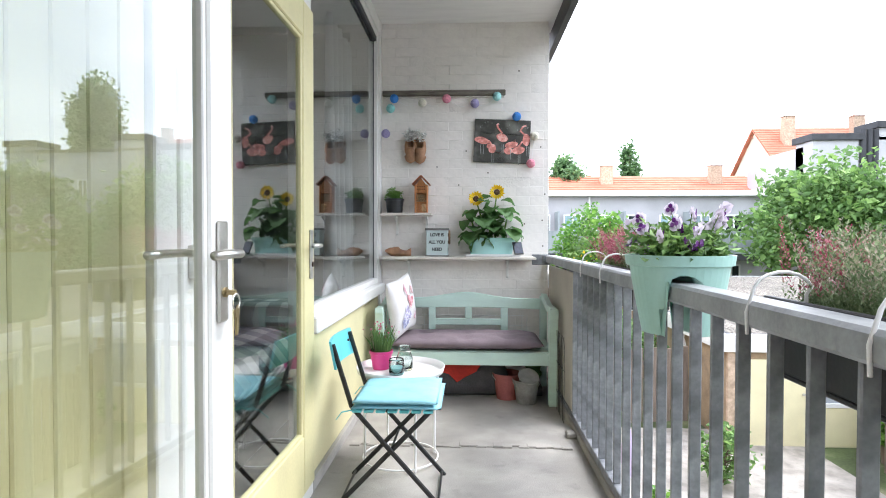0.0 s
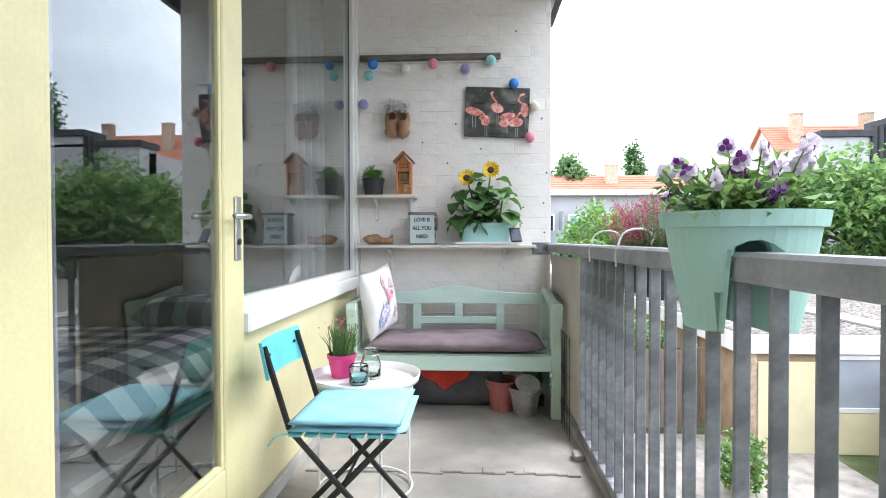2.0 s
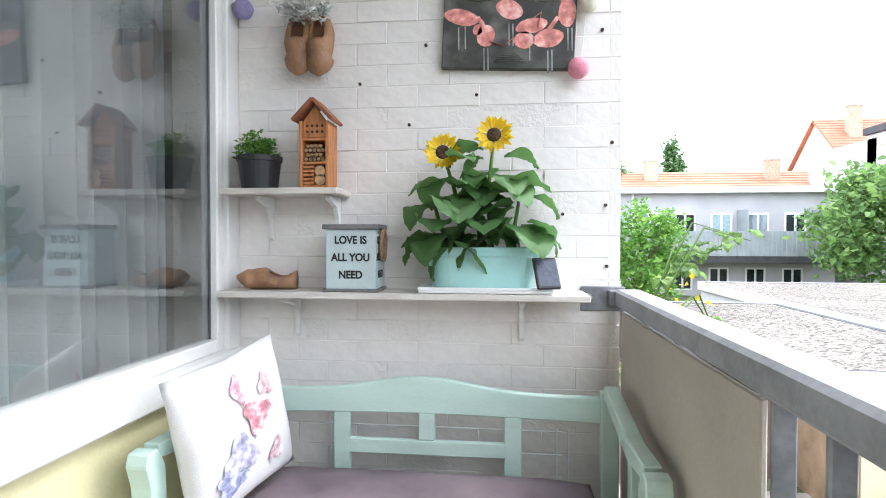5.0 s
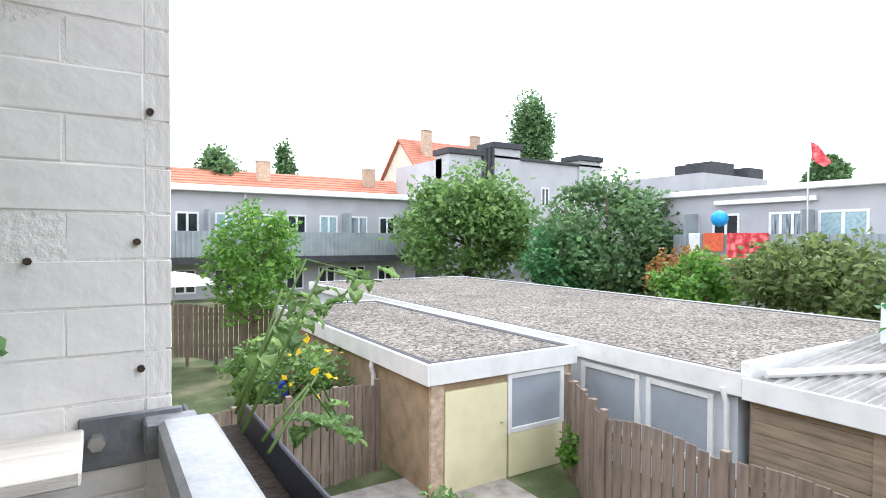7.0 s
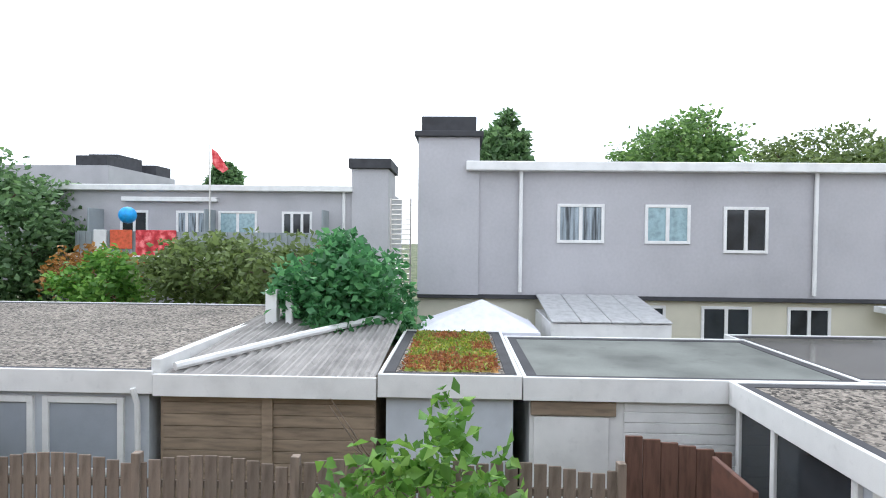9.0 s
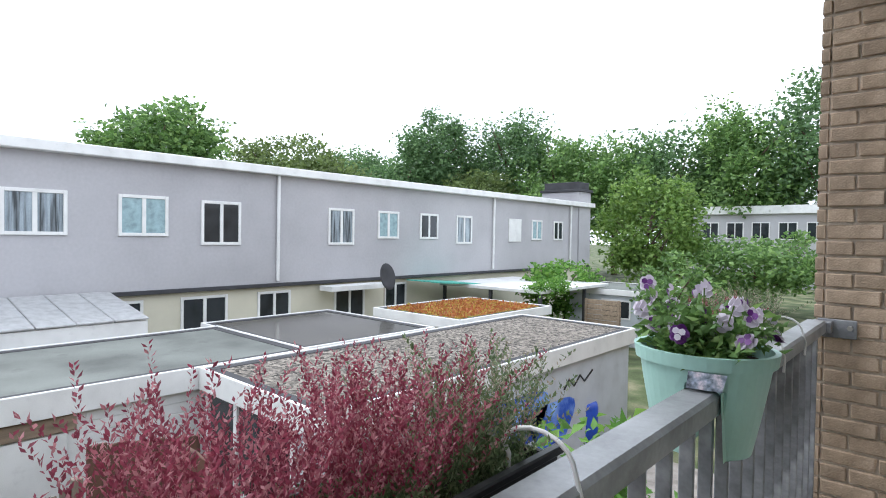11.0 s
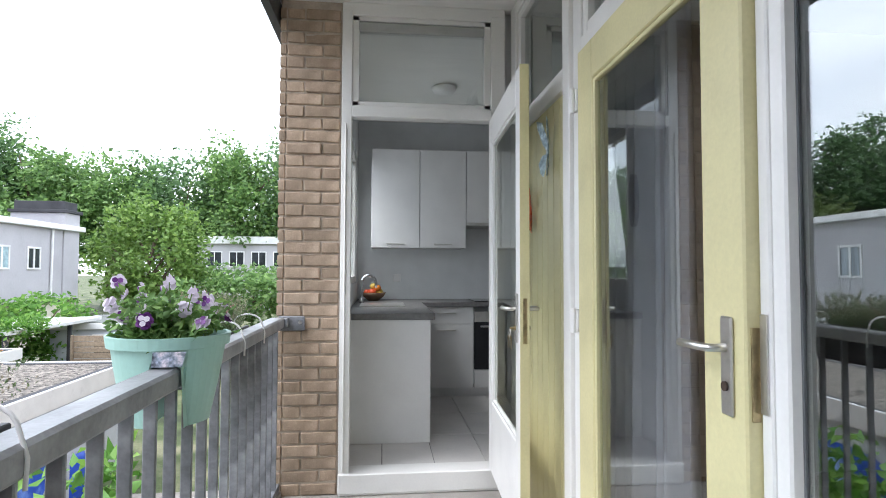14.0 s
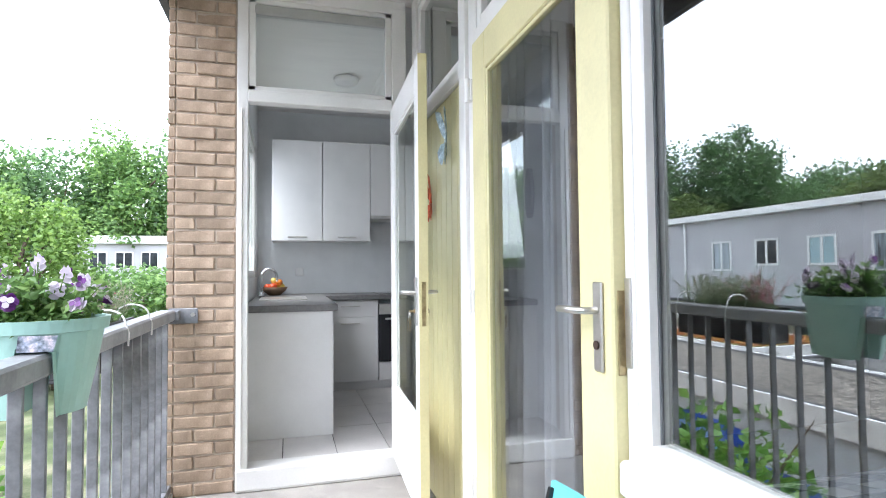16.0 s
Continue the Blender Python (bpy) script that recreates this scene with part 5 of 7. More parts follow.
part("print_bars", boxes([((0.27, 3.608, 0.12), (0.38, 3.611, 0.13)), ((0.27, 3.608, 0.1), (0.35, 3.611, 0.108))], 0.0), white_metal, sb)
# wire rack and trellis
tr = empty("wire_trellis", (1.36, 3.55, 0.0), "dark wire garden trellis leaning by the railing", "trellis")
for i in range(6):
    yv = 3.22 + i * 0.055
    part("wire", tube([(1.345, yv, 0.02), (1.345, yv, 0.5 + 0.05 * math.sin(i)), (1.345, yv + 0.02, 0.56)], 0.0022, 5), black_metal, tr)
for z in (0.15, 0.35):
    part("cross_wire", tube([(1.345, 3.2, z), (1.345, 3.52, z)], 0.0022, 5), black_metal, tr)
wr = empty("wire_rack", (0.74, L - 0.03, 0.47), "thin white wire rack behind the bench", "rack")
for z in (0.47, 0.55):
    part("wire", tube([(0.36, L - 0.04, z), (1.2, L - 0.04, z)], 0.003, 6), white_metal, wr)
for x in (0.38, 1.18, 1.22):
    part("upright", tube([(x, L - 0.04, 0.3), (x, L - 0.04, 0.56)], 0.003, 6), white_metal, wr)

# ---- folding chair ----
ch = empty("folding_chair", (0.37, 2.3, 0.0), "turquoise folding chair with black metal legs", "chair")


def strap(a, b2, w=0.011):
    return tube([a, b2], w, 6, flat=0.45)


for y in (2.13, 2.47):
    part("leg", strap((0.63, y, 0.0), (0.235, y, 0.44)), black_metal, ch)
    part("leg", strap((0.17, y + (0.012 if y < 2.28 else -0.012), 0.0), (0.585, y + (0.012 if y < 2.28 else -0.012), 0.428)), black_metal, ch)
    part("back_post", strap((0.235, y, 0.44), (0.15, y, 0.715)), black_metal, ch)
for x, z in ((0.615, 0.02), (0.185, 0.02), (0.4, 0.23)):
    part("stretcher", tube([(x, 2.13, z), (x, 2.47, z)], 0.006, 6), black_metal, ch)
for i in range(7):
    part("seat_slat", box((0.24 + i * 0.052, 2.1, 0.424), (0.282 + i * 0.052, 2.5, 0.436), 0.003), turquoise, ch)
bm = bmesh.new()
cols = []
for i in range(11):
    y, x = 2.12 + 0.39 * i / 10, 0.168 - 0.022 * math.sin(math.pi * i / 10)
    cols.append([bm.verts.new((x + dx - (z - 0.62) * 0.2, y, z)) for dx, z in ((0, 0.605), (0, 0.728), (-0.011, 0.728), (-0.011, 0.605))])
for A, B in zip(cols, cols[1:]):
    for k in range(4):
        bm.faces.new((A[k], A[(k + 1) % 4], B[(k + 1) % 4], B[k]))
bm.faces.new(cols[0])
bm.faces.new(cols[-1][::-1])
bmesh.ops.recalc_face_normals(bm, faces=bm.faces)
part("backrest", bm, turquoise, ch, "curved turquoise wooden backrest")
for y in (2.17, 2.43):
    part("screw", tube([(0.15, y, 0.68), (0.157, y, 0.68)], 0.006, 8), black_metal, ch)
ccn = empty("chair_pad", (0.42, 2.3, 0.437), "pair of light blue square chair cushions with ties", "cushion")
part("lower_pad", cushion((0.24, 2.085, 0.437), (0.63, 2.525, 0.458), 0.0, 18, 18), sky_cloth, ccn, smooth=True)
part("pad", cushion((0.245, 2.08, 0.456), (0.615, 2.515, 0.494), 0.0, 20, 20), sky_cloth, ccn, smooth=True)
part("piping", tube([(0.25, 2.085, 0.474), (0.61, 2.085, 0.474), (0.61, 2.51, 0.474), (0.25, 2.51, 0.474)], 0.0045, 6, True), sky_cloth, ccn, smooth=True)
for y in (2.1, 2.5):
    part("tie", tube([(0.26, y, 0.44), (0.2, y - 0.01, 0.43), (0.17, y + 0.012, 0.39)], 0.006, 5, flat=0.4), turquoise, ccn)

# ---- tray table ----
tb = empty("tray_table", (0.38, 2.66, 0.0), "round white metal tray table", "table")
part("tray", lathe([(0.0, 0.0), (0.21, 0.0), (0.222, 0.006), (0.232, 0.034), (0.236, 0.034), (0.228, 0.002), (0.212, -0.008), (0.0, -0.008)], (0.385, 2.66, 0.47), 48), white_metal, tb, smooth=True)
for a in (0.5, 2.07, 3.64, 5.21):
    x, y = 0.385 + 0.2 * math.cos(a), 2.66 + 0.2 * math.sin(a)
    part("leg", tube([(x, y, 0.0), (x, y, 0.462)], 0.006, 8), white_metal, tb)
for z in (0.02, 0.44):
    part("hoop", tube([(0.385 + 0.2 * math.cos(a), 2.66 + 0.2 * math.sin(a), z) for a in np.linspace(0, 6.283, 29)[:-1]], 0.005, 6, True), white_metal, tb, smooth=True)
cp = empty("chive_pot", (0.27, 2.72, 0.472), "grassy pink flowering plant in a magenta pot", "potted plant")
plant_pot("pot", (0.27, 2.72, 0.471), 0.045, 0.062, 0.1, pink_plastic, "", cp)
bm = bmesh.new()
for i in range(170):
    a, r = r5.uniform(0, 6.28), 0.05 * math.sqrt(r5.random())
    x, y = 0.27 + r * math.cos(a), 2.72 + r * math.sin(a)
    h = r5.uniform(0.08, 0.16)
    lx, ly = r5.normal() * 0.02 + 0.5 * (x - 0.27), r5.normal() * 0.02 + 0.5 * (y - 2.72)
    add_tube(bm, [(x, y, 0.55), (x + lx * 0.4, y + ly * 0.4, 0.55 + h * 0.6), (x + lx, y + ly, 0.55 + h)], [0.0022, 0.0018, 0.0006], 3)
part("blades", bm, leaf_green, cp)
P = [(0.27 + r5.normal() * 0.035, 2.72 + r5.normal() * 0.035, 0.69 + 0.02 * r5.normal()) for i in range(40)]
part("blossom", leaves(P, 0.014, r5, 0.8, 0.8), petal_pink, cp)
j1 = empty("glass_jar", (0.37, 2.61, 0.472), "small glass tealight jar with pale blue sand", "jar")
part("glass", lathe([(0.0, 0.0), (0.036, 0.0), (0.04, 0.01), (0.04, 0.075), (0.036, 0.082), (0.034, 0.08), (0.037, 0.07), (0.037, 0.012), (0.0, 0.005)], (0.37, 2.6, 0.471), 24), clear_glass, j1, smooth=True)
part("sand", lathe([(0.0, 0.006), (0.035, 0.006), (0.035, 0.035), (0.0, 0.036)], (0.37, 2.6, 0.471), 20), mat("blue_sand", (0.38, 0.66, 0.68), 0.9, vary=0.1, scale=80), j1)
j2 = empty("glass_bottle", (0.4, 2.69, 0.472), "clear glass milk bottle with a wire clasp", "jar")
part("glass", lathe([(0.0, 0.0), (0.042, 0.0), (0.045, 0.012), (0.045, 0.065), (0.032, 0.1), (0.03, 0.125), (0.034, 0.13), (0.031, 0.13), (0.027, 0.122), (0.028, 0.1), (0.042, 0.064), (0.042, 0.012), (0.0, 0.006)], (0.4, 2.7, 0.471), 24), clear_glass, j2, smooth=True)
part("clasp", tube([(0.4 + 0.036 * math.cos(a), 2.7 + 0.036 * math.sin(a), 0.575) for a in np.linspace(0, 6.283, 17)[:-1]], 0.0015, 5, True), steel, j2)

# ---- planters on the railing ----
pan = empty("saddle_planter", (RX, 1.6, 0.8), "mint green plastic planter with purple pansies straddling the handrail", "planter")
bm = bmesh.new()
N = 40
rings = []
cx, cy = RX + 0.03, 1.6
for (z, s, lip) in ((0.875, 0.72, 0), (0.96, 0.83, 0), (1.045, 0.93, 0), (1.095, 0.98, 0), (1.097, 1.05, 1), (1.13, 1.08, 1), (1.13, 1.0, 1), (1.09, 0.95, 1)):
    ring = []
    for k in range(N):
        a = 6.283 * k / N
        px, py = cx - RX + 0.16 * s * math.cos(a), 0.15 * s * math.sin(a)
        zz = z
        if not lip and z < 1.05 and abs(px) < 0.045:
            zz = 1.05 + 0.02 * (1 - (px / 0.045) ** 2)
        ring.append(bm.verts.new((RX + px, cy + py, zz)))
    rings.append(ring)
for A, B in zip(rings, rings[1:]):
    for k in range(N):
        bm.faces.new((A[k], A[(k + 1) % N], B[(k + 1) % N], B[k]))
bmesh.ops.remove_doubles(bm, verts=bm.verts, dist=0.0002)
bmesh.ops.recalc_face_normals(bm, faces=bm.faces)
pot = part("pot", bm, mint_plastic, pan, smooth=False)
for s in (-1, 1):
    vs = []
    bm = bmesh.new()
    for z0, sc in ((0.875, 0.72), (1.05, 0.93)):
        for k in range(13):
            a = -1.35 + 2.7 * k / 12
            vs.append(bm.verts.new((RX + max(0.05, s * (cx - RX) + 0.16 * sc * math.cos(a)) * s, cy + 0.15 * sc * math.sin(a), z0)))
    bm.faces.new(vs[:13])
    bm.faces.new([vs[0], vs[12], vs[25], vs[13]])
    bmesh.ops.recalc_face_normals(bm, faces=bm.faces)
    part("inner_wall", bm, mint_plastic, pan)
part("soil", lathe([(0.0, 0.0), (0.95, 0.0), (0.0, 0.005)], (cx, cy, 1.1), 30, 0.155, 0.145), soil, pan)
bm = sheet([(-0.042, -0.021), (0.035, -0.024), (0.045, 0.018), (-0.038, 0.021)], 0.0015, "x", 0, 0.0)
bm.transform(Matrix.Translation((cx - 0.048, cy + 0.143, 1.074)) @ Matrix.Rotation(radians(108), 4, "Z") @ Matrix.Rotation(radians(8), 4, "Y"))
part("sticker", bm, mat("printed_label", (0.45, 0.5, 0.62), 0.4, vary=0.5, scale=45, tint=(0.75, 0.55, 0.6)), pan, "small printed plant label")
r6 = np.random.default_rng(12)
P = crown_points((cx, cy, 1.165), (0.14, 0.15, 0.07), 1500, 34, r6, 0.3, 0.5)
P[:, 2] = np.maximum(P[:, 2], 1.115)
part("foliage", leaves(P, 0.034, r6, 0.9, 0.5), leaf_green, pan)
for i in range(26):
    a, r = r6.uniform(0, 6.28), math.sqrt(r6.random())
    c = Vector((cx + 0.16 * r * math.cos(a), cy + 0.18 * r * math.sin(a), 1.15 + 0.14 * r6.random() ** 1.5))
    part("flower_stem", tube([(cx + 0.08 * r * math.cos(a), cy + 0.09 * r * math.sin(a), 1.12), tuple(c)], 0.0016, 5), stem_m, pan)
    m = Matrix.Translation(c) @ Euler((radians(r6.uniform(45, 110)), radians(r6.normal() * 20), r6.uniform(0, 6.28))).to_matrix().to_4x4()
    bm = bmesh.new()
    for k, (ang, s) in enumerate(((55, 1.0), (125, 1.0), (-15, 0.9), (195, 0.9), (270, 1.1))):
        q = radians(ang)
        pc = Vector((0.012 * math.cos(q), 0.012 * math.sin(q), 0.002 * k))
        vs = [bm.verts.new(m @ (pc + Vector((0.0135 * s * math.cos(b), 0.0135 * s * math.sin(b), 0.005 * math.sin(2 * b))))) for b in np.linspace(0, 6.283, 9)[:-1]]
        bm.faces.new(vs)
    f = part("pansy", bm, petal_purple if i % 6 == 0 else petal_pale, pan)
    bm = bmesh.new()
    for q in (2.0, 4.2, 0.1):
        vs = [bm.verts.new(m @ (Vector((0.009 * math.cos(q), 0.009 * math.sin(q), 0.0125)) + Vector((0.0085 * math.cos(b), 0.0085 * math.sin(b), 0)))) for b in np.linspace(0, 6.283, 7)[:-1]]
        bm.faces.new(vs)
    part("pansy_face", bm, petal_pale if i % 6 == 0 else petal_purple, f)


def heather_box(y0, y1, seed, label, stems=460, green_to=0.33):
    r = np.random.default_rng(seed)
    b = empty("heather_box", (RX + 0.14, (y0 + y1) / 2, 0.86), label, "planter")
    xo, xi = RX + 0.24, RX + 0.065
    part("trough", boxes([((xi, y0, 0.86), (xo, y1, 0.872)), ((xi, y0, 0.872), (xi + 0.008, y1, 1.03)), ((xo - 0.008, y0, 0.872), (xo, y1, 1.03)), ((xi + 0.008, y0, 0.872), (xo - 0.008, y0 + 0.008, 1.03)), ((xi + 0.008, y1 - 0.008, 0.872), (xo - 0.008, y1, 1.03)), ((xi - 0.008, y0 - 0.008, 1.03), (xi + 0.01, y1 + 0.008, 1.045)), ((xo - 0.01, y0 - 0.008, 1.03), (xo + 0.008, y1 + 0.008, 1.045))], 0.003), black_plastic, b, "black plastic trough")
    part("soil", box((xi + 0.01, y0 + 0.01, 0.99), (xo - 0.01, y1 - 0.01, 1.0), 0.0), soil, b)
    for yy in (y0 + 0.12, y1 - 0.12):
        part("hook", tube([(xi + 0.02, yy, 0.98), (xi + 0.02, yy, 1.06)] + [(RX + 0.035 + 0.065 * math.cos(a), yy, 1.065 + 0.045 * math.sin(a)) for a in np.linspace(0.3, 2.9, 8)] + [(RX - 0.045, yy, 1.02), (RX - 0.043, yy, 0.97)], 0.004, 7), white_metal, b, "white wire hanging hook", True)
    G, B, W = [], [], []
    for i in range(stems):
        y = r.uniform(y0 + 0.03, y1 - 0.03)
        x = r.uniform(xi + 0.02, xo - 0.02)
        f = (y - y0) / (y1 - y0) + r.normal() * 0.06
        red = f > green_to
        lean = Vector((r.normal() * 0.22 + 0.1, r.normal() * 0.24 - (0.1 if red else 0.0), 1)).normalized()
        bow = Vector((r.normal() * 0.05, r.normal() * 0.05, 0))
        h = r.uniform(0.13, 0.235) * (1.1 if red else 0.95) * (1.15 if r.random() < 0.12 else 1)
        n = int(h / 0.0026)
        for k in range(n):
            u = k / n
            a = k * 2.4
            out = Vector((math.cos(a), math.sin(a), 0))
            wide = 0.002 if u < 0.4 else 0.0032 * (1.25 - u)
            q = Vector((x, y, 0.995)) + lean * (h * u) + bow * (u * u) + out * wide
            dd = out * 0.8 + lean
            if u > 0.34 and red:
                B.append((q, dd))
            elif u > 0.45 and r.random() < 0.42:
                W.append((q, dd))
            else:
                G.append((q, dd))
    for nm, S, mt, sz in (("foliage", G, leaf_heath, 0.011), ("blossom", B, bloom_heath, 0.0092), ("pale_blossom", W, bloom_pale, 0.0085)):
        if S:
            part(nm, leaves([q for q, dd in S], sz, r, 0.7, 0.42, 0.1, [dd for q, dd in S]), mt, b)
    return b


heather_box(2.27, 2.97, 31, "black trough of red and green heather hung outside the railing")
heather_box(0.5, 1.12, 33, "black trough of greenish heather with few wine red spikes", 300, 0.85)

# plant box outside the end of the railing
eb = empty("end_planter", (RX + 0.2, 4.3, 0.74), "dark plant box with a straggling tomato plant outside the railing", "planter")
part("box_body", boxes([((RX + 0.05, 3.75, 0.72), (RX + 0.19, 4.75, 0.735)), ((RX + 0.05, 3.75, 0.735), (RX + 0.06, 4.75, 0.93)), ((RX + 0.18, 3.75, 0.735), (RX + 0.19, 4.75, 0.93))], 0.003), mat("dark_blue_plastic", (0.03, 0.033, 0.05), 0.5, vary=0.15), eb)
part("soil", box((RX + 0.062, 3.76, 0.85), (RX + 0.178, 4.74, 0.86), 0.0), soil, eb)
for y in (3.85, 4.2):
    part("strap", box((RX + 0.03, y - 0.01, 0.9), (RX + 0.05, y + 0.01, 0.98), 0.002), black_metal, eb)
r7 = np.random.default_rng(40)
bm = bmesh.new()
for i in range(6):
    x, y = RX + 0.12 + 0.05 * r7.random(), 4.35 + 0.07 * i
    e = (x + r7.uniform(0.05, 0.5), y + r7.uniform(0.0, 0.5), 0.78 + r7.uniform(-0.1, 0.5))
    m2 = (x + 0.5 * (e[0] - x), y + 0.5 * (e[1] - y), max(e[2], 0.95) + 0.05)
    part("stem", tube([(x, y, 0.92), m2, e], [0.004, 0.0035, 0.002], 6), stem_m, eb, smooth=True)
    for u in np.linspace(0.35, 1, 6):
        q = [((1 - u) ** 2) * a + 2 * u * (1 - u) * b2 + u * u * c + r7.normal() * 0.015 for a, b2, c in zip((x, y, 0.92), m2, e)]
        for k in range(2):
            a = r7.uniform(0, 6.28)
            broad_leaf(bm, q, (math.cos(a), math.sin(a), 0.1), r7.uniform(0.05, 0.09), r7.uniform(0.025, 0.045), r7.uniform(0.5, 1.6), r7)
part("foliage", bm, leaf_green, eb, smooth=True)
P = [(RX + 0.35 + 0.06 * r7.normal(), 4.75 + 0.05 * r7.normal(), 1.0 + 0.05 * r7.normal()) for i in range(14)]
part("blossom", leaves(P, 0.025, r7, 0.8, 0.8), petal_yellow, eb, "small yellow blossoms")

# butterflies on the yellow panel


def butterfly(name, at, s, material, label, turn):
    b = empty(name, at, label, "wall ornament")
    m = Matrix.Translation(at) @ Matrix.Rotation(radians(turn), 4, "X")
    for sg2 in (-1, 1):
        bm = bmesh.new()
        up = [(0.01, 0.0), (0.05, 0.05), (0.09, 0.13), (0.1, 0.17), (0.06, 0.16), (0.03, 0.1), (0.01, 0.04)]
        lw = [(0.01, 0.0), (0.05, -0.01), (0.075, -0.05), (0.06, -0.1), (0.04, -0.12), (0.025, -0.08), (0.01, -0.02)]
        wm = m @ Matrix.Rotation(radians(-28 * sg2), 4, "Z")
        for shape in (up, lw):
            b2 = sheet([(sg2 * u * s, v * s) for u, v in shape], 0.003, "x", 0.004, 0.0)
            b2.transform(wm)
            part("wing", b2, material, b)
    part("body", tube([m @ Vector((0.01, 0, -0.07 * s)), m @ Vector((0.014, 0, 0)), m @ Vector((0.01, 0, 0.05 * s))], [0.004, 0.008, 0.004], 8), material, b, smooth=True)


butterfly("metal_butterfly", (0.006, 0.76, 1.89), 0.95, mat("pale_blue_metal", (0.42, 0.53, 0.60), 0.4, 0.2, vary=0.25, scale=40, tint=(0.6, 0.68, 0.72)), "pale blue metal butterfly on the yellow panel", -6)
butterfly("metal_butterfly", (0.006, 0.45, 1.62), 0.85, mat("orange_red_metal", (0.62, 0.10, 0.035), 0.4, 0.1, vary=0.2, scale=40), "orange red metal butterfly on the yellow panel", 4)

# ---- outside ----
GZ = -3.0
garden = mat("garden_soil_grass", (0.075, 0.10, 0.035), 0.95, vary=0.35, scale=0.7, bump=0.5, fine=20, tint=(0.16, 0.15, 0.09))
structure("ground", box((-150, -400, GZ - 0.5), (600, 400, GZ), 0.0), garden, "gardens and grass behind the houses", "ground")
structure("house_base", boxes([((-8, -30, GZ), (-0.07, 40, -0.22)), ((-8, L + 0.25, -0.22), (0.0, 40, 3.05)), ((-8, -30, -0.22), (-1.95, -2.65, 3.05)), ((-1.95, -30, -0.22), (1.06, -2.65, 3.05))], 0.0), brown_brick, "brown brick flat building that carries the balcony", "house")
paving = mat("garden_paving", (0.30, 0.27, 0.24), 0.9, vary=0.2, scale=3, bump=0.3, spot=0.3)
structure("pavement", boxes([((0.0, -8, GZ), (7.5, 12, GZ + 0.02))], 0.0), paving, "paved back garden below the balcony", "pavement")

gravel = mat("roof_gravel", (0.125, 0.11, 0.093), 0.9, vary=0.14, scale=0.6, bump=0.0, fine=8)
gt = gravel.node_tree
gv = gt.nodes.new("ShaderNodeTexVoronoi")
gv.inputs["Scale"].default_value = 19
gc = gt.nodes.new("ShaderNodeTexCoord")
link(gt, gc.outputs["Object"], gv.inputs["Vector"])
gsep = gt.nodes.new("ShaderNodeSeparateColor")
link(gt, gv.outputs["Color"], gsep.inputs[0])
gr = gt.nodes.new("ShaderNodeMapRange")
gr.inputs["To Min"].default_value, gr.inputs["To Max"].default_value = 0.2, 2.8
link(gt, gsep.outputs[0], gr.inputs["Value"])
gh = gt.nodes.new("ShaderNodeHueSaturation")
gb = gt.nodes["Principled BSDF"]
src = gb.inputs["Base Color"].links[0].from_socket
link(gt, src, gh.inputs["Color"])
link(gt, gr.outputs[0], gh.inputs["Value"])
link(gt, gh.outputs[0], gb.inputs["Base Color"])
gbp = gt.nodes.new("ShaderNodeBump")
gbp.inputs["Strength"].default_value, gbp.inputs["Distance"].default_value = 1.0, 0.05
gbp.invert = True
link(gt, gv.outputs["Distance"], gbp.inputs["Height"])
link(gt, gbp.outputs[0], gb.inputs["Normal"])
white_fascia = mat("white_fascia", (0.74, 0.735, 0.72), 0.5, vary=0.06, scale=2, bump=0.05, spot=0.12)
tan_brick = mat("tan_brick_wall", (0.33, 0.24, 0.15), 0.9, vary=0.15, scale=3, bump=0.3, fine=30)
blue_wall = mat("pale_blue_grey_wall", (0.52, 0.55, 0.59), 0.8, vary=0.06, scale=2, spot=0.1)
cream = mat("pale_yellow_shed_paint", (0.72, 0.66, 0.42), 0.6, vary=0.05, scale=2)
grey_plaster = mat("grey_house_render", (0.43, 0.42, 0.435), 0.85, vary=0.06, scale=0.5, bump=0.15, fine=12, spot=0.06)
cream_plaster = mat("cream_house_render", (0.62, 0.585, 0.47), 0.85, vary=0.06, scale=0.7)
dark_roof = mat("dark_bitumen", (0.045, 0.045, 0.05), 0.8, vary=0.15, scale=2)
felt = mat("green_grey_felt", (0.135, 0.145, 0.132), 0.7, vary=0.25, scale=0.8, bump=0.1, spot=0.35)
wet_roof = mat("wet_bitumen_roof", (0.10, 0.095, 0.085), 0.12, vary=0.2, scale=0.7, bump=0.02)
fence_wood = mat("weathered_fence", (0.21, 0.165, 0.13), 0.9, vary=0.2, scale=3, bump=0.3, stretch=(4, 4, 0.6), obj=0.15)
brown_plank = mat("brown_stained_plank", (0.29, 0.22, 0.155), 0.85, vary=0.18, scale=3, bump=0.25, stretch=(4, 0.6, 4), obj=0.12)
dark_pane = mat("dark_window", (0.03, 0.035, 0.04), 0.08, vary=0.3, scale=1.2, bump=0.0)
grey_pane = mat("frosted_grey_pane", (0.33, 0.36, 0.40), 0.35, vary=0.06, scale=2)
grey_metal = mat("grey_corrugated_metal", (0.30, 0.33, 0.34), 0.6, 0.1, vary=0.1, scale=1)
sedum_m = mat("sedum_moss", (0.20, 0.25, 0.04), 0.95, vary=0.35, scale=1.3, bump=1.0, fine=40, tint=(0.36, 0.17, 0.06))
red_tile = mat("orange_red_tile", (0.46, 0.165, 0.10), 0.8, vary=0.12, scale=1.0, bump=0.3, fine=10)
asbestos = mat("corrugated_cement", (0.29, 0.275, 0.26), 0.9, vary=0.15, scale=2, bump=0.3, spot=0.3)
R = -0.75


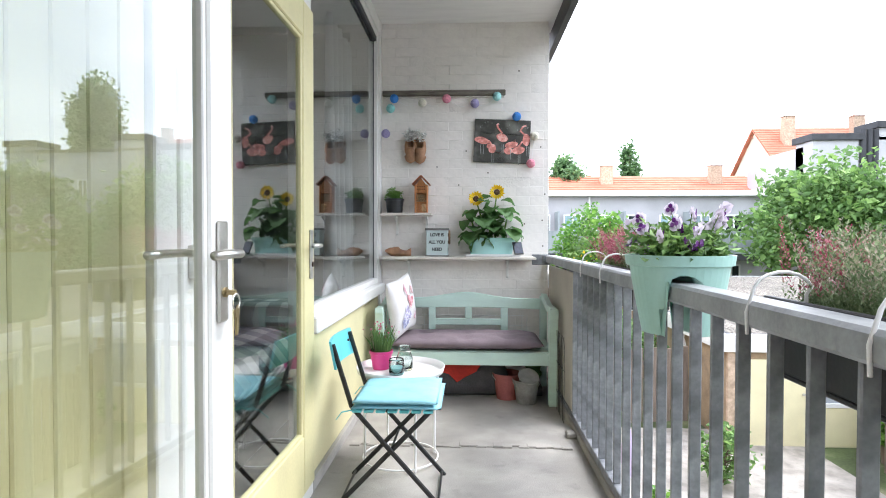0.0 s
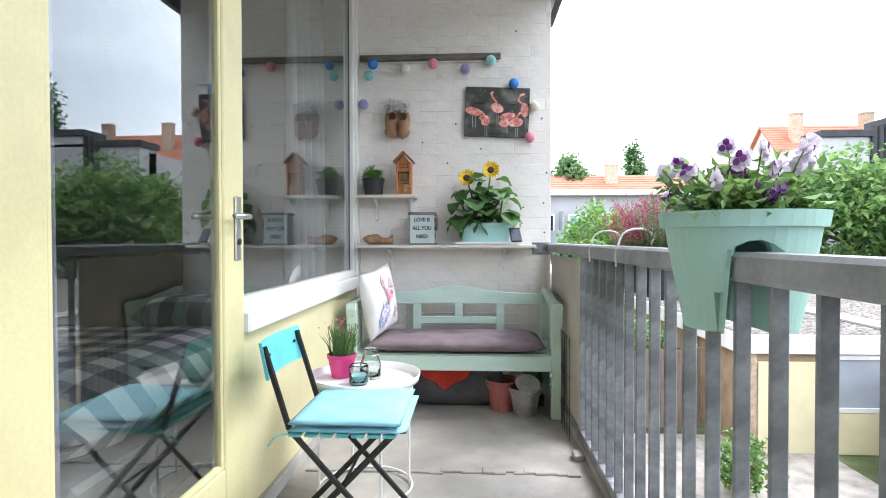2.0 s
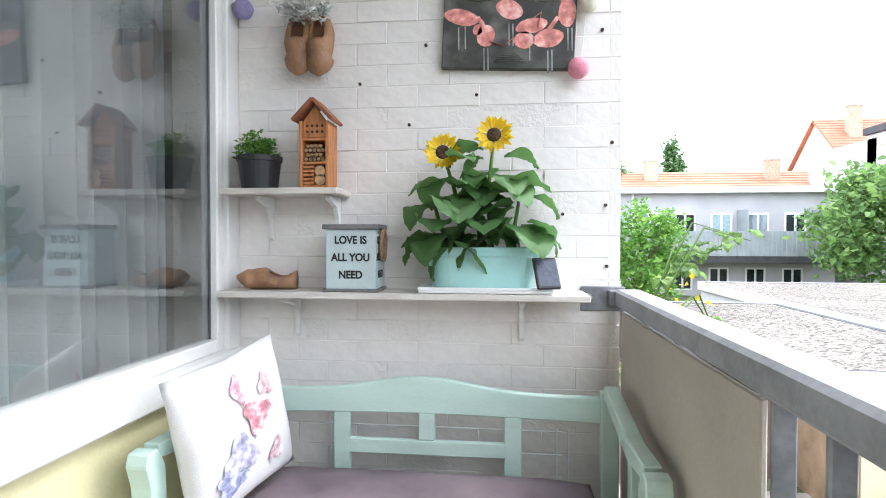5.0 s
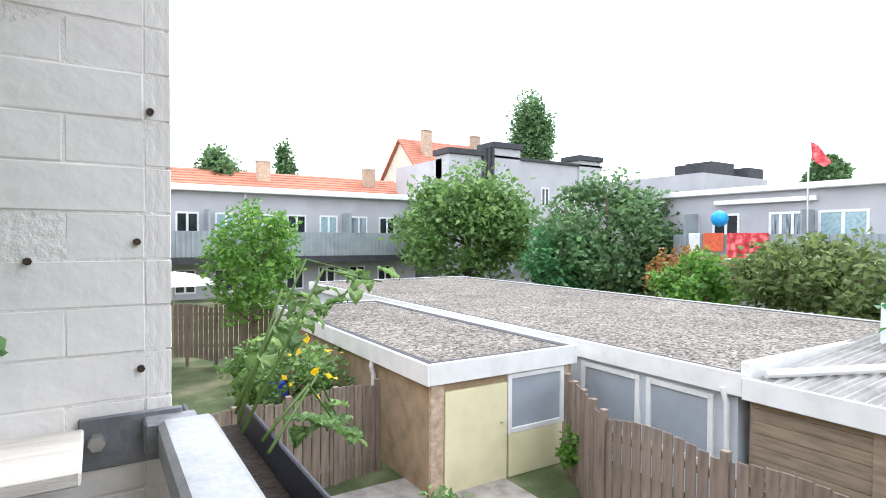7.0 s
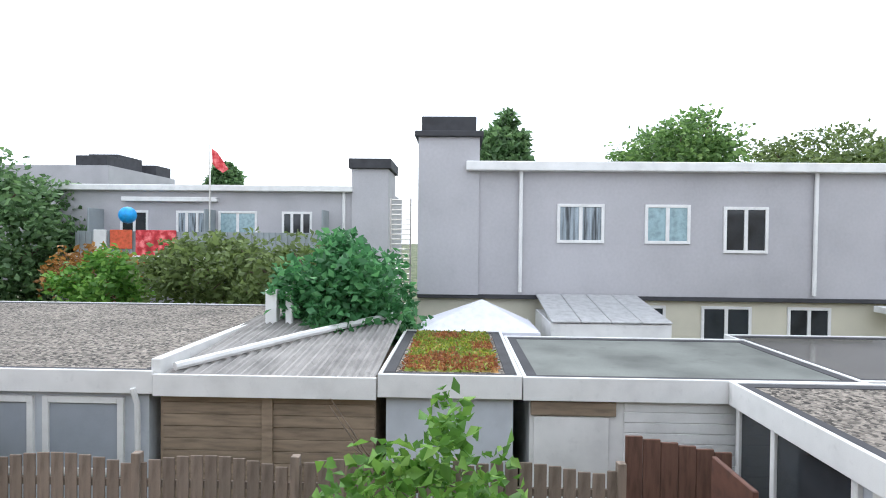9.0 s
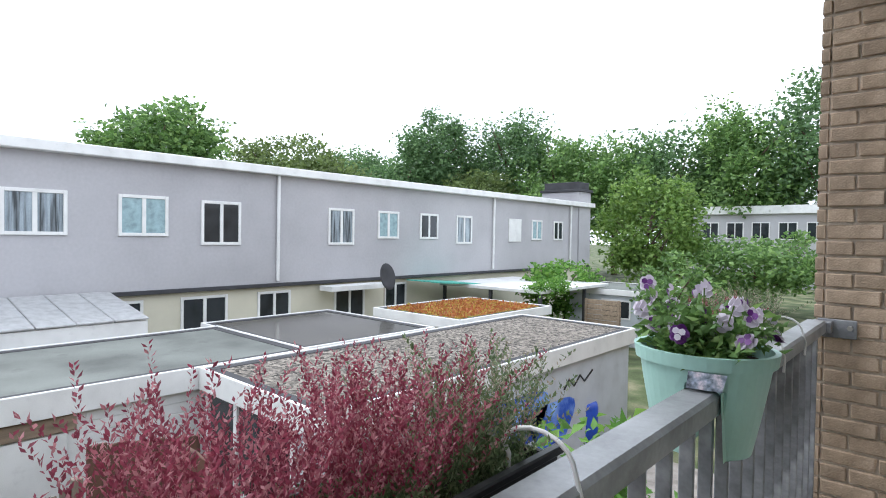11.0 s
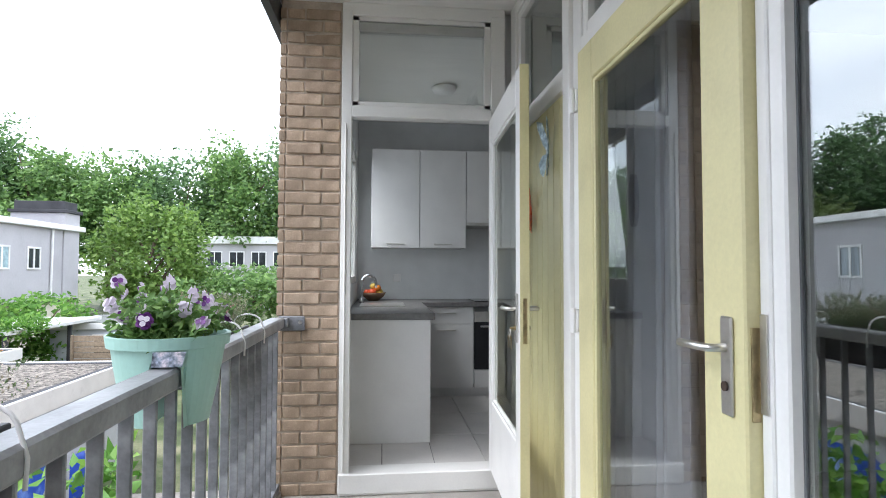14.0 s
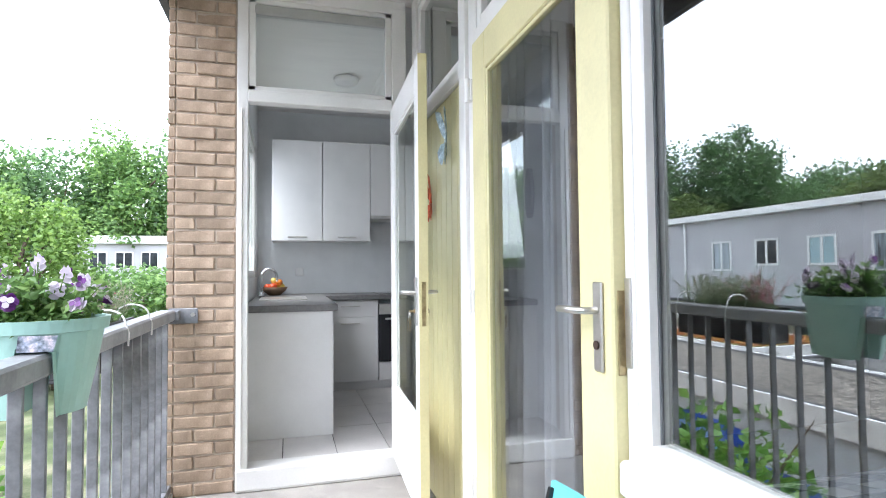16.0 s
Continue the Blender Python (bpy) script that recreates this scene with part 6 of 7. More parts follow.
def shed(name, x0, x1, y0, y1, roof, wall, label, top=R, fas=0.34, edge=0.09):
    s = empty(name, ((x0 + x1) / 2, (y0 + y1) / 2, GZ), label, "shed")
    o = 0.12
    part("wall", box((x0 + o, y0 + o, GZ), (x1 - o, y1 - o, top - 0.05), 0.0), wall, s)
    for lo, hi in (((x0, y0, top - fas), (x0 + 0.06, y1, top + 0.02)), ((x1 - 0.06, y0, top - fas), (x1, y1, top + 0.02)), ((x0 + 0.06, y0, top - fas), (x1 - 0.06, y0 + 0.06, top + 0.02)), ((x0 + 0.06, y1 - 0.06, top - fas), (x1 - 0.06, y1, top + 0.02))):
        part("fascia", box(lo, hi, 0.008), white_fascia, s, "white fascia board")
    part("roof_edge", boxes([((x0 + 0.061, y0 + 0.061, top - 0.03), (x0 + 0.061 + edge * 2, y1 - 0.061, top + 0.0)), ((x1 - 0.061 - edge * 2, y0 + 0.061, top - 0.03), (x1 - 0.061, y1 - 0.061, top)), ((x0 + 0.25, y0 + 0.061, top - 0.03), (x1 - 0.25, y0 + 0.06 + edge * 2, top)), ((x0 + 0.25, y1 - 0.06 - edge * 2, top - 0.03), (x1 - 0.25, y1 - 0.061, top))], 0.004), dark_roof, s)
    part("roof", box((x0 + 0.2, y0 + 0.2, top - 0.08), (x1 - 0.2, y1 - 0.2, top - 0.012), 0.0), roof, s)
    return s


def pane_x(x, y0, y1, z0, z1, parent, glass, bar=0.07, mull=1, name="window", out=-1):
    """A window in a wall that faces -x."""
    d = 0.05
    it = [((x - d, y0, z0), (x + 0.02, y0 + bar, z1)), ((x - d, y1 - bar, z0), (x + 0.02, y1, z1)), ((x - d, y0 + bar, z0), (x + 0.02, y1 - bar, z0 + bar)), ((x - d, y0 + bar, z1 - bar), (x + 0.02, y1 - bar, z1))]
    for k in range(1, mull + 1):
        c = y0 + (y1 - y0) * k / (mull + 1)
        it.append(((x - d * 0.9, c - bar * 0.6, z0 + bar), (x + 0.02, c + bar * 0.6, z1 - bar)))
    w = part(name, boxes(it, 0.006), white_fascia, parent)
    part("pane", box((x - 0.015, y0 + bar, z0 + bar), (x + 0.01, y1 - bar, z1 - bar), 0.0), glass, w)
    return w


def pane_y(y, x0, x1, z0, z1, parent, glass, bar=0.07, mull=1, name="window"):
    """A window in a wall that faces -y."""
    d = 0.05
    it = [((x0, y - d, z0), (x0 + bar, y + 0.02, z1)), ((x1 - bar, y - d, z0), (x1, y + 0.02, z1)), ((x0 + bar, y - d, z0), (x1 - bar, y + 0.02, z0 + bar)), ((x0 + bar, y - d, z1 - bar), (x1 - bar, y + 0.02, z1))]
    for k in range(1, mull + 1):
        c = x0 + (x1 - x0) * k / (mull + 1)
        it.append(((c - bar * 0.6, y - d * 0.9, z0 + bar), (c + bar * 0.6, y + 0.02, z1 - bar)))
    w = part(name, boxes(it, 0.006), white_fascia, parent)
    part("pane", box((x0 + bar, y - 0.015, z0 + bar), (x1 - bar, y + 0.01, z1 - bar), 0.0), glass, w)
    return w


# brick shed with the yellow door
sa = shed("brick_shed", 5.84, 9.25, 11.0, 20.2, gravel, tan_brick, "flat roofed tan brick garden shed with a yellow door")
part("corner_brickwork", box((5.95, 11.06, GZ), (6.2, 11.13, R - 0.34), 0.004), brown_brick, sa)
part("corner_brickwork", box((8.95, 11.06, GZ), (9.14, 11.13, R - 0.34), 0.004), brown_brick, sa)
dr = part("door", box((6.22, 11.05, GZ), (7.55, 11.12, R - 0.5), 0.01), cream, sa, "pale yellow shed door")
part("knob", lathe([(0.0, 0.0), (0.03, 0.0), (0.035, 0.03), (0.0, 0.05)], (7.42, 11.02, GZ + 1.05), 12), steel, dr)
part("panel", box((7.6, 11.06, GZ), (8.93, 11.12, R - 1.45), 0.01), cream, sa)
pane_y(11.1, 7.57, 8.95, R - 1.45, R - 0.36, sa, grey_pane, 0.09, 0)
part("downpipe", tube([(5.9, 13.2, R - 0.2), (5.85, 13.2, R - 0.45), (5.9, 13.2, R - 0.6), (5.9, 13.2, GZ)], 0.05, 8), white_fascia, sa)
# long garage with gravel roof
ga = shed("garage", 9.7, 18.4, 8.0, 28.6, gravel, blue_wall, "long flat roofed garage covered in gravel")
pane_x(9.81, 9.95, 11.4, GZ + 0.6, R - 0.42, ga, grey_pane, 0.1, 0)
pane_x(9.81, 8.5, 9.8, GZ + 0.6, R - 0.42, ga, grey_pane, 0.1, 0)
part("gutter_pipe", tube([(9.68, 8.3, R - 0.25), (9.72, 8.25, R - 0.5), (9.76, 8.25, GZ)], 0.045, 8), white_fascia, ga)
# corrugated shed
cs = empty("plank_shed", (11.5, 6.2, GZ), "brown plank shed with a corrugated cement roof", "shed")
part("wall", box((9.85, 4.55, GZ), (14.5, 7.95, R - 0.3), 0.0), brown_plank, cs)
for i in range(9):
    part("plank", box((9.82, 4.56, GZ + 0.25 + i * 0.19), (9.852, 7.9, GZ + 0.432 + i * 0.19), 0.006), brown_plank, cs)
part("post", box((9.78, 6.15, GZ), (9.82, 6.32, R - 0.3), 0.005), brown_plank, cs)
part("fascia", box((9.66, 4.52, R - 0.36), (9.72, 7.98, R - 0.02), 0.006), white_fascia, cs)
bm = bmesh.new()
cols = []
n = 120
for i in range(n + 1):
    u = i / n
    yv = 4.55 + 3.4 * u
    w = 0.025 * math.sin(u * 3.4 / 0.13 * 6.283)
    cols.append((bm.verts.new((9.72, yv, R - 0.05 + w)), bm.verts.new((14.2, yv, R + 0.28 + w))))
for A, B in zip(cols, cols[1:]):
    bm.faces.new((A[0], A[1], B[1], B[0]))
ob = part("corrugated_sheet", bm, asbestos, cs)
ob.modifiers.new("thickness", "SOLIDIFY").thickness = 0.015
part("ridge_pipe", tube([(9.9, 7.75, R + 0.05), (12.0, 6.3, R + 0.22), (14.0, 4.75, R + 0.36)], 0.07, 8), white_fascia, cs)
part("flashing", box((9.75, 7.9, R - 0.1), (14.2, 8.05, R + 0.2), 0.01), white_fascia, cs)
part("flue", boxes([((13.4, 7.3, R), (13.65, 7.55, R + 0.95)), ((13.4, 6.95, R), (13.5, 7.1, R + 1.05))], 0.01), white_fascia, cs)
# sedum shed
ss = shed("sedum_shed", 9.68, 13.9, 2.3, 4.5, gravel, blue_wall, "small shed with a green and rust sedum roof", R + 0.02)
bm = bmesh.new()
g = 26
vs = [[bm.verts.new((10.0 + 3.6 * i / g, 2.62 + 1.55 * j / g, R + 0.02 + (0.09 * abs(noise.noise((i * 0.45, j * 0.45, 1))) if 0 < i < g and 0 < j < g else -0.02))) for j in range(g + 1)] for i in range(g + 1)]
for i in range(g):
    for j in range(g):
        bm.faces.new((vs[i][j], vs[i + 1][j], vs[i + 1][j + 1], vs[i][j + 1]))
part("sedum_mat", bm, sedum_m, ss, "patchy green and rusty sedum", True)
rs = np.random.default_rng(61)
P = np.column_stack([rs.uniform(10.0, 13.6, 5200), rs.uniform(2.62, 4.17, 5200), np.full(5200, R + 0.05)])
warm = (rs.random(5200) < np.clip(0.15 + 0.75 * ((P[:, 0] < 11.0) | (np.sin(P[:, 0] * 3) * np.sin(P[:, 1] * 4) > 0.35)), 0, 1))
part("sedum_green", leaves(P[~warm], 0.07, rs, 1.0, 0.6), leafmat("sedum_green", (0.22, 0.30, 0.04), (0.42, 0.45, 0.06)), ss)
part("sedum_rust", leaves(P[warm], 0.07, rs, 1.0, 0.6), leafmat("sedum_rust", (0.34, 0.12, 0.05), (0.5, 0.24, 0.08)), ss)
# felt roof with white planked front
fs = shed("white_plank_shed", 9.72, 13.4, -2.9, 2.28, felt, white_fascia, "white planked shed with a grey green felt roof")
for i in range(11):
    part("plank", box((9.815, -2.6, GZ + 0.3 + i * 0.16), (9.842, 0.72, GZ + 0.452 + i * 0.16), 0.006), white_fascia, fs)
d2 = part("door", box((9.8, 0.95, GZ), (9.84, 2.1, R - 0.6), 0.01), white_fascia, fs, "white plank door")
part("door_head", box((9.78, 0.85, R - 0.58), (9.84, 2.15, R - 0.36), 0.008), brown_plank, fs)
# gravel shed nearest, with the mural
sh2 = shed("mural_shed", 6.4, 9.7, -9.9, -0.8, gravel, blue_wall, "flat gravel roofed shed with a blue painted mural")
part("window_strip", boxes([((7.2, -0.93, GZ + 0.6), (8.6, -0.9, R - 0.4)), ((8.7, -0.93, GZ + 0.6), (9.5, -0.9, R - 0.4))], 0.0), dark_pane, sh2)
part("window_frame", boxes([((6.75, -0.92, GZ), (6.9, -0.86, R - 0.34)), ((8.6, -0.92, GZ), (8.7, -0.86, R - 0.34)), ((7.1, -0.92, GZ), (7.2, -0.86, R - 0.34)), ((9.5, -0.92, GZ), (9.6, -0.86, R - 0.34)), ((6.9, -0.92, GZ + 0.5), (9.6, -0.87, GZ + 0.6))], 0.006), white_fascia, sh2)
part("yellow_panel", box((7.25, -0.91, GZ + 0.02), (8.55, -0.885, GZ + 0.5), 0.005), cream, sh2)
mural = mat("mural_blue", (0.02, 0.09, 0.55), 0.6, vary=0.3, scale=1.5, tint=(0.25, 0.4, 0.75))
for yy, zz, w, h in ((-5.1, -1.9, 0.95, 0.6), (-6.3, -2.2, 0.8, 0.55), (-3.6, -2.3, 0.7, 0.5)):
    bm = bmesh.new()
    vs = [bm.verts.new((6.514, yy + w * math.cos(a) * (1 + 0.2 * math.sin(3 * a)), zz + h * math.sin(a) * (1 + 0.25 * math.cos(2 * a)))) for a in np.linspace(0, 6.283, 25)[:-1]]
    bm.faces.new(vs)
    part("mural_paint", bm, mural, sh2, "blue mural paint")
part("mural_line", tube([(6.51, -6.7, -1.62), (6.51, -6.9, -1.45), (6.51, -7.1, -1.62), (6.51, -7.35, -1.44), (6.51, -7.55, -1.6), (6.51, -7.9, -1.42)], 0.02, 5), ink, sh2, "black mural strokes")
# flat wet roof and second sedum roof, behind
wr2 = shed("wet_roof_extension", 10.05, 14.35, -6.7, -2.92, wet_roof, cream_plaster, "extension with a wet dark flat roof", R - 0.05, 0.2)
s3 = shed("sedum_extension", 10.1, 13.5, -12.2, -7.7, sedum_m, cream_plaster, "extension with a rust red sedum roof", R, 0.25)
P = np.column_stack([rs.uniform(10.4, 13.2, 5000), rs.uniform(-11.9, -8.0, 5000), np.full(5000, R)])
part("sedum_rust", leaves(P, 0.1, rs, 1.0, 0.6), leafmat("sedum_rust_far", (0.50, 0.17, 0.06), (0.50, 0.42, 0.09)), s3)
cv = empty("conservatory", (15.6, 0.0, GZ), "white garden conservatory with a ribbed plastic roof", "conservatory")
part("wall", box((14.3, -1.7, GZ), (16.95, 1.1, -0.58), 0.01), white_fascia, cv)
rib = mat("ribbed_grey_plastic", (0.42, 0.42, 0.42), 0.4, vary=0.12, spot=0.2)
for i in range(4):
    part("roof_panel", add_box(bmesh.new(), (0, -0.345, 0), (2.72, 0.345, 0.05), 0.015, pose(14.25, -1.36 + i * 0.705, -0.565, 0, -8, 0)), rib, cv)
pt = empty("party_tent", (14.9, 3.2, GZ), "white pop-up party tent", "tent")
bm = bmesh.new()
a = [bm.verts.new(q) for q in ((13.9, 1.4, -0.95), (15.9, 1.4, -0.95), (15.9, 4.2, -0.95), (13.9, 4.2, -0.95))]
b4 = [bm.verts.new(q) for q in ((13.9, 1.4, -0.75), (15.9, 1.4, -0.75), (15.9, 4.2, -0.75), (13.9, 4.2, -0.75))]
tp = bm.verts.new((14.9, 2.7, -0.1))
for k in range(4):
    bm.faces.new((a[k], a[(k + 1) % 4], b4[(k + 1) % 4], b4[k]))
    bm.faces.new((b4[k], b4[(k + 1) % 4], tp))
part("canopy", bm, mat("white_canvas", (0.66, 0.66, 0.72), 0.8, vary=0.05), pt)
for q in ((13.95, 1.45), (15.85, 1.45), (15.85, 4.15), (13.95, 4.15)):
    part("pole", tube([(q[0], q[1], GZ), (q[0], q[1], -0.7)], 0.02, 6), white_metal, pt)
aw = tagged(part("green_canopy", sheet([(-16.6, -0.62), (-12.4, -0.33), (-12.4, -0.37), (-16.6, -0.66)], 1.9, "x", 15.0, 0.0), mat("green_tarp", (0.10, 0.45, 0.36), 0.5, vary=0.2)), "faded green tarpaulin canopy by the houses", "canopy")
bm = lathe([(0.0, 0.0), (0.24, 0.03), (0.46, 0.13), (0.455, 0.14), (0.23, 0.045), (0.0, 0.015)], (0, 0, 0), 24)
bm.transform(pose(15.0, -9.5, 0.0, 78, 0, -75))
sd = empty("satellite_dish", (15.0, -9.5, -3.0), "dark satellite dish on a pole", "satellite dish")
part("reflector", bm, dark_roof, sd, smooth=True)
part("pole", tube([(15.0, -9.5, -3.0), (15.0, -9.5, -0.05)], 0.03, 6), steel, sd)

# ---- fences ----


def fence(name, pts, label, top=-1.2, wave=0.12, gap=0.02, width=0.145):
    f = empty(name, (*pts[0], GZ), label, "fence")
    me = as_mesh(box((-width / 2, -0.01, -0.9), (width / 2, 0.01, 0.9), 0.006))
    me.materials.append(fence_wood)
    for seg, ((ax, ay), (bx, by)) in enumerate(zip(pts, pts[1:])):
        ln = math.hypot(bx - ax, by - ay)
        ang = math.degrees(math.atan2(by - ay, bx - ax))
        n = int(ln / (width + gap))
        for i in range(n):
            u = (i + 0.5) / n
            s = (u * ln / 1.8) % 1
            ob = new("board", me)
            ob.parent = f
            ob.matrix_world = Matrix.Translation((ax + (bx - ax) * u - pts[0][0], ay + (by - ay) * u - pts[0][1], top - 0.9 - GZ + wave * (math.sin(math.pi * s) - 1))) @ Matrix.Rotation(radians(ang), 4, "Z")
        for z in (top - 0.35, top - 1.4):
            rail_m = Matrix.Translation(((ax + bx) / 2, (ay + by) / 2, z)) @ Matrix.Rotation(radians(ang), 4, "Z")
            part("fence_rail", add_box(bmesh.new(), (-ln / 2, 0.012, -0.04), (ln / 2, 0.05, 0.04), 0.004, rail_m), fence_wood, f)
        for u in (0, 0.25, 0.5, 0.75, 1)[min(seg, 1):]:
            part("post", box((ax + (bx - ax) * u - 0.05, ay + (by - ay) * u - 0.05, GZ), (ax + (bx - ax) * u + 0.05, ay + (by - ay) * u + 0.05, top + 0.02), 0.006), fence_wood, f)
    return f


fence("garden_fence", [(8.75, 10.75), (7.65, 8.9), (7.65, 1.4)], "weathered brown board fence with a scalloped top")
fence("garden_fence", [(2.2, 12.0), (5.7, 12.6)], "weathered board fence between the gardens", -1.3)
fence("garden_fence", [(3.0, 24.0), (6.3, 22.0)], "old brown garden fence further off", -0.9)
tagged(part("garden_screen", box((6.8, 0.3, GZ), (7.7, 0.36, -1.1), 0.01), mat("dark_red_brown", (0.10, 0.04, 0.025), 0.7, vary=0.2)), "dark red brown garden screen", "screen")

# ---- grey row of houses opposite ----


def curtain_pane(k):
    return (dark_pane, mat("net_behind_glass", (0.24, 0.28, 0.31), 0.12, vary=0.5, scale=2.5, bump=0, stretch=(1, 6, 0.3)), mat("blue_blind", (0.3, 0.42, 0.45), 0.15, vary=0.15, bump=0))[k % 3]


row = empty("terraced_houses", (18.5, -12, GZ), "grey rendered two storey terrace with white windows", "house")
part("wall", box((17.0, -28.0, -0.2), (24.0, 3.05, 3.35), 0.0), grey_plaster, row)
part("lower_wall", box((17.15, -28.0, GZ), (24.0, 4.45, -0.2), 0.0), cream_plaster, row, "cream ground floor wall")
part("band", box((16.95, -28.0, -0.3), (17.0, 4.45, -0.18), 0.01), dark_roof, row)
part("roof_trim", box((16.7, -28.2, 3.3), (24.3, 3.1, 3.56), 0.02), white_fascia, row, "white eaves board")
part("roof", box((17.0, -28.0, 3.562), (24.0, 3.0, 3.6), 0.0), dark_roof, row)
for (y0, y1, zc, k) in ((2.72, 4.45, 4.25, 0), (-28.0, -26.6, 4.2, 1)):
    c = part("chimney_block", box((16.92, y0, -0.2), (19.5, y1, zc), 0.01), grey_plaster, row)
    part("chimney_cap", boxes([((16.8, y0 - 0.1, zc), (19.6, y1 + 0.1, zc + 0.16)), ((17.0, y0 + 0.1, zc + 0.16), (19.4, y1 - 0.08, zc + 0.6))], 0.02), dark_roof, c)
wins = [(0.52, -0.8, 2.4, 1.3), (-1.93, -3.19, 2.4, 1.3), (-4.11, -5.34, 2.36, 1.06), (-8.6, -9.75, 2.36, 1.06), (-10.9, -12.0, 2.36, 1.3), (-13.2, -14.3, 2.36, 1.3), (-15.5, -16.6, 2.36, 1.1), (-21.6, -22.6, 2.36, 1.3), (-23.8, -24.8, 2.36, 1.3)]
for i, (a, b2, z1, z0) in enumerate(wins):
    pane_x(17.0, b2, a, z0, z1, row, curtain_pane(i + 1), 0.085, 1)
w = part("window", box((16.95, -20.6, 1.2), (17.0, -19.5, 2.36), 0.01), white_fascia, row, "closed white shutter")
for y in (1.55, -6.6, -18.2, -25.6):
    part("downpipe", tube([(16.9, y, 3.3), (16.93, y, -0.1)], 0.055, 8), white_fascia, row)
for (a, b2) in ((-1.5, -2.6), (-3.6, -5.0), (-9.0, -10.4), (-11.4, -12.6), (-6.0, -7.2)):
    pane_x(17.15, b2, a, -1.7, -0.45, row, dark_pane, 0.08, 1)
for i in range(3):
    tagged(part("awning", sheet([(-10.9 + 0.0, -0.35), (-8.2, -0.35), (-8.2, -0.52), (-10.9, -0.52)], 0.7, "x", 16.2, 0.01), white_fascia), "white scalloped awning over a ground floor window", "awning") if i == 0 else None
ladder = empty("steel_ladder", (17.2, 4.9, -1.0), "grey steel cage ladder between the houses", "ladder")
for y in (4.75, 5.35):
    part("stile", tube([(18.0, y, -0.8), (18.0, y, 2.6)], 0.03, 6), steel, ladder)
for i in range(22):
    part("rung", tube([(18.0, 4.75, -0.6 + i * 0.15), (18.0, 5.35, -0.6 + i * 0.15)], 0.02, 5), steel, ladder)

# second row, further off
row2 = empty("far_terrace", (34, 20, GZ), "far grey terrace with balconies and hanging laundry", "house")
part("wall", box((32.0, 7.3, GZ), (40.0, 26.0, 4.1), 0.0), grey_plaster, row2)
part("roof_trim", box((31.6, 9.2, 3.95), (40.3, 26.2, 4.28), 0.03), white_fascia, row2)
c = part("chimney_block", box((31.8, 7.2, GZ), (35.0, 9.25, 5.25), 0.02), grey_plaster, row2)
part("chimney_cap", box((31.6, 7.05, 5.25), (35.2, 9.4, 5.8), 0.03), dark_roof, c)
for i, (a, b2) in enumerate(((20.8, 22.4), (17.4, 19.2), (14.6, 16.8), (11.5, 13.2))):
    pane_x(32.0, a, b2, 1.5, 2.85, row2, curtain_pane(i), 0.13, 2 if i % 2 else 1)
part("awning_case", box((31.7, 16.8, 3.35), (32.0, 22.2, 3.6), 0.02), white_fascia, row2)
part("downpipe", tube([(31.9, 9.7, 4.0), (31.9, 9.7, 0)], 0.09, 6), white_fascia, row2)


def balcony_front(parent, a0, a1, at, z0, z1, axis):
    b = part("balcony_front", box((at - 0.05, a0, z0), (at, a1, z1), 0.0) if axis == "x" else box((a0, at - 0.05, z0), (a1, at, z1), 0.0), grey_metal, parent)
    n = int((a1 - a0) / 0.32)
    for i in range(n):
        u = a0 + (i + 0.15) * (a1 - a0) / n
        lo, hi = ((at - 0.11, u, z0), (at - 0.051, u + 0.16, z1)) if axis == "x" else ((u, at - 0.11, z0), (u + 0.16, at - 0.051, z1))
        part("slat", box(lo, hi, 0.01), grey_metal, b)


balcony_front(row2, 9.8, 24.0, 30.6, 0.35, 1.65, "x")
part("balcony_slab", box((30.3, 9.7, 0.1), (32.0, 24.1, 0.35), 0.02), white_fascia, row2)
for y in (10.6, 17.0, 23.4):
    part("divider", box((30.7, y - 0.05, 0.35), (32.0, y + 0.05, 2.9), 0.02), grey_metal, row2)
red_cloth = mat("red_printed_cloth", (0.62, 0.05, 0.06), 0.85, vary=0.3, scale=3, bump=0.2, tint=(0.7, 0.2, 0.2))
for k, (a, b2, z0, cm) in enumerate(((18.4, 20.6, -0.1, red_cloth), (20.8, 22.0, 0.7, mat("orange_towel", (0.68, 0.13, 0.06), 0.9, vary=0.15)), (22.2, 22.9, 0.4, white_fascia))):
    tagged(part("laundry", box((30.40, a, z0), (30.47, b2, 1.72), 0.02), cm), ("red patterned cloth hung over a balcony", "orange towel hung over a balcony", "white towel hung over a balcony")[k], "laundry")
bm = lathe([(0.45 * math.sin(a), -0.45 * math.cos(a)) for a in np.linspace(0, math.pi, 9)], (30.2, 20.9, 2.5), 14)
tagged(part("blue_parasol", bm, mat("bright_blue", (0.02, 0.33, 0.75), 0.5), smooth=True), "bright blue closed parasol on a balcony", "parasol")
fp = empty("flagpole", (30.45, 16.6, 0.3), "thin flagpole with a red and white pennant", "flagpole")
part("pole", tube([(30.45, 16.6, 0.3), (30.45, 16.6, 6.3)], 0.045, 6), steel, fp)
part("pennant", sheet([(16.5, 6.1), (16.2, 5.9), (15.6, 5.0), (15.9, 4.8), (16.3, 5.1), (16.45, 5.3)], 0.03, "x", 30.44, 0.0), red_cloth, fp)

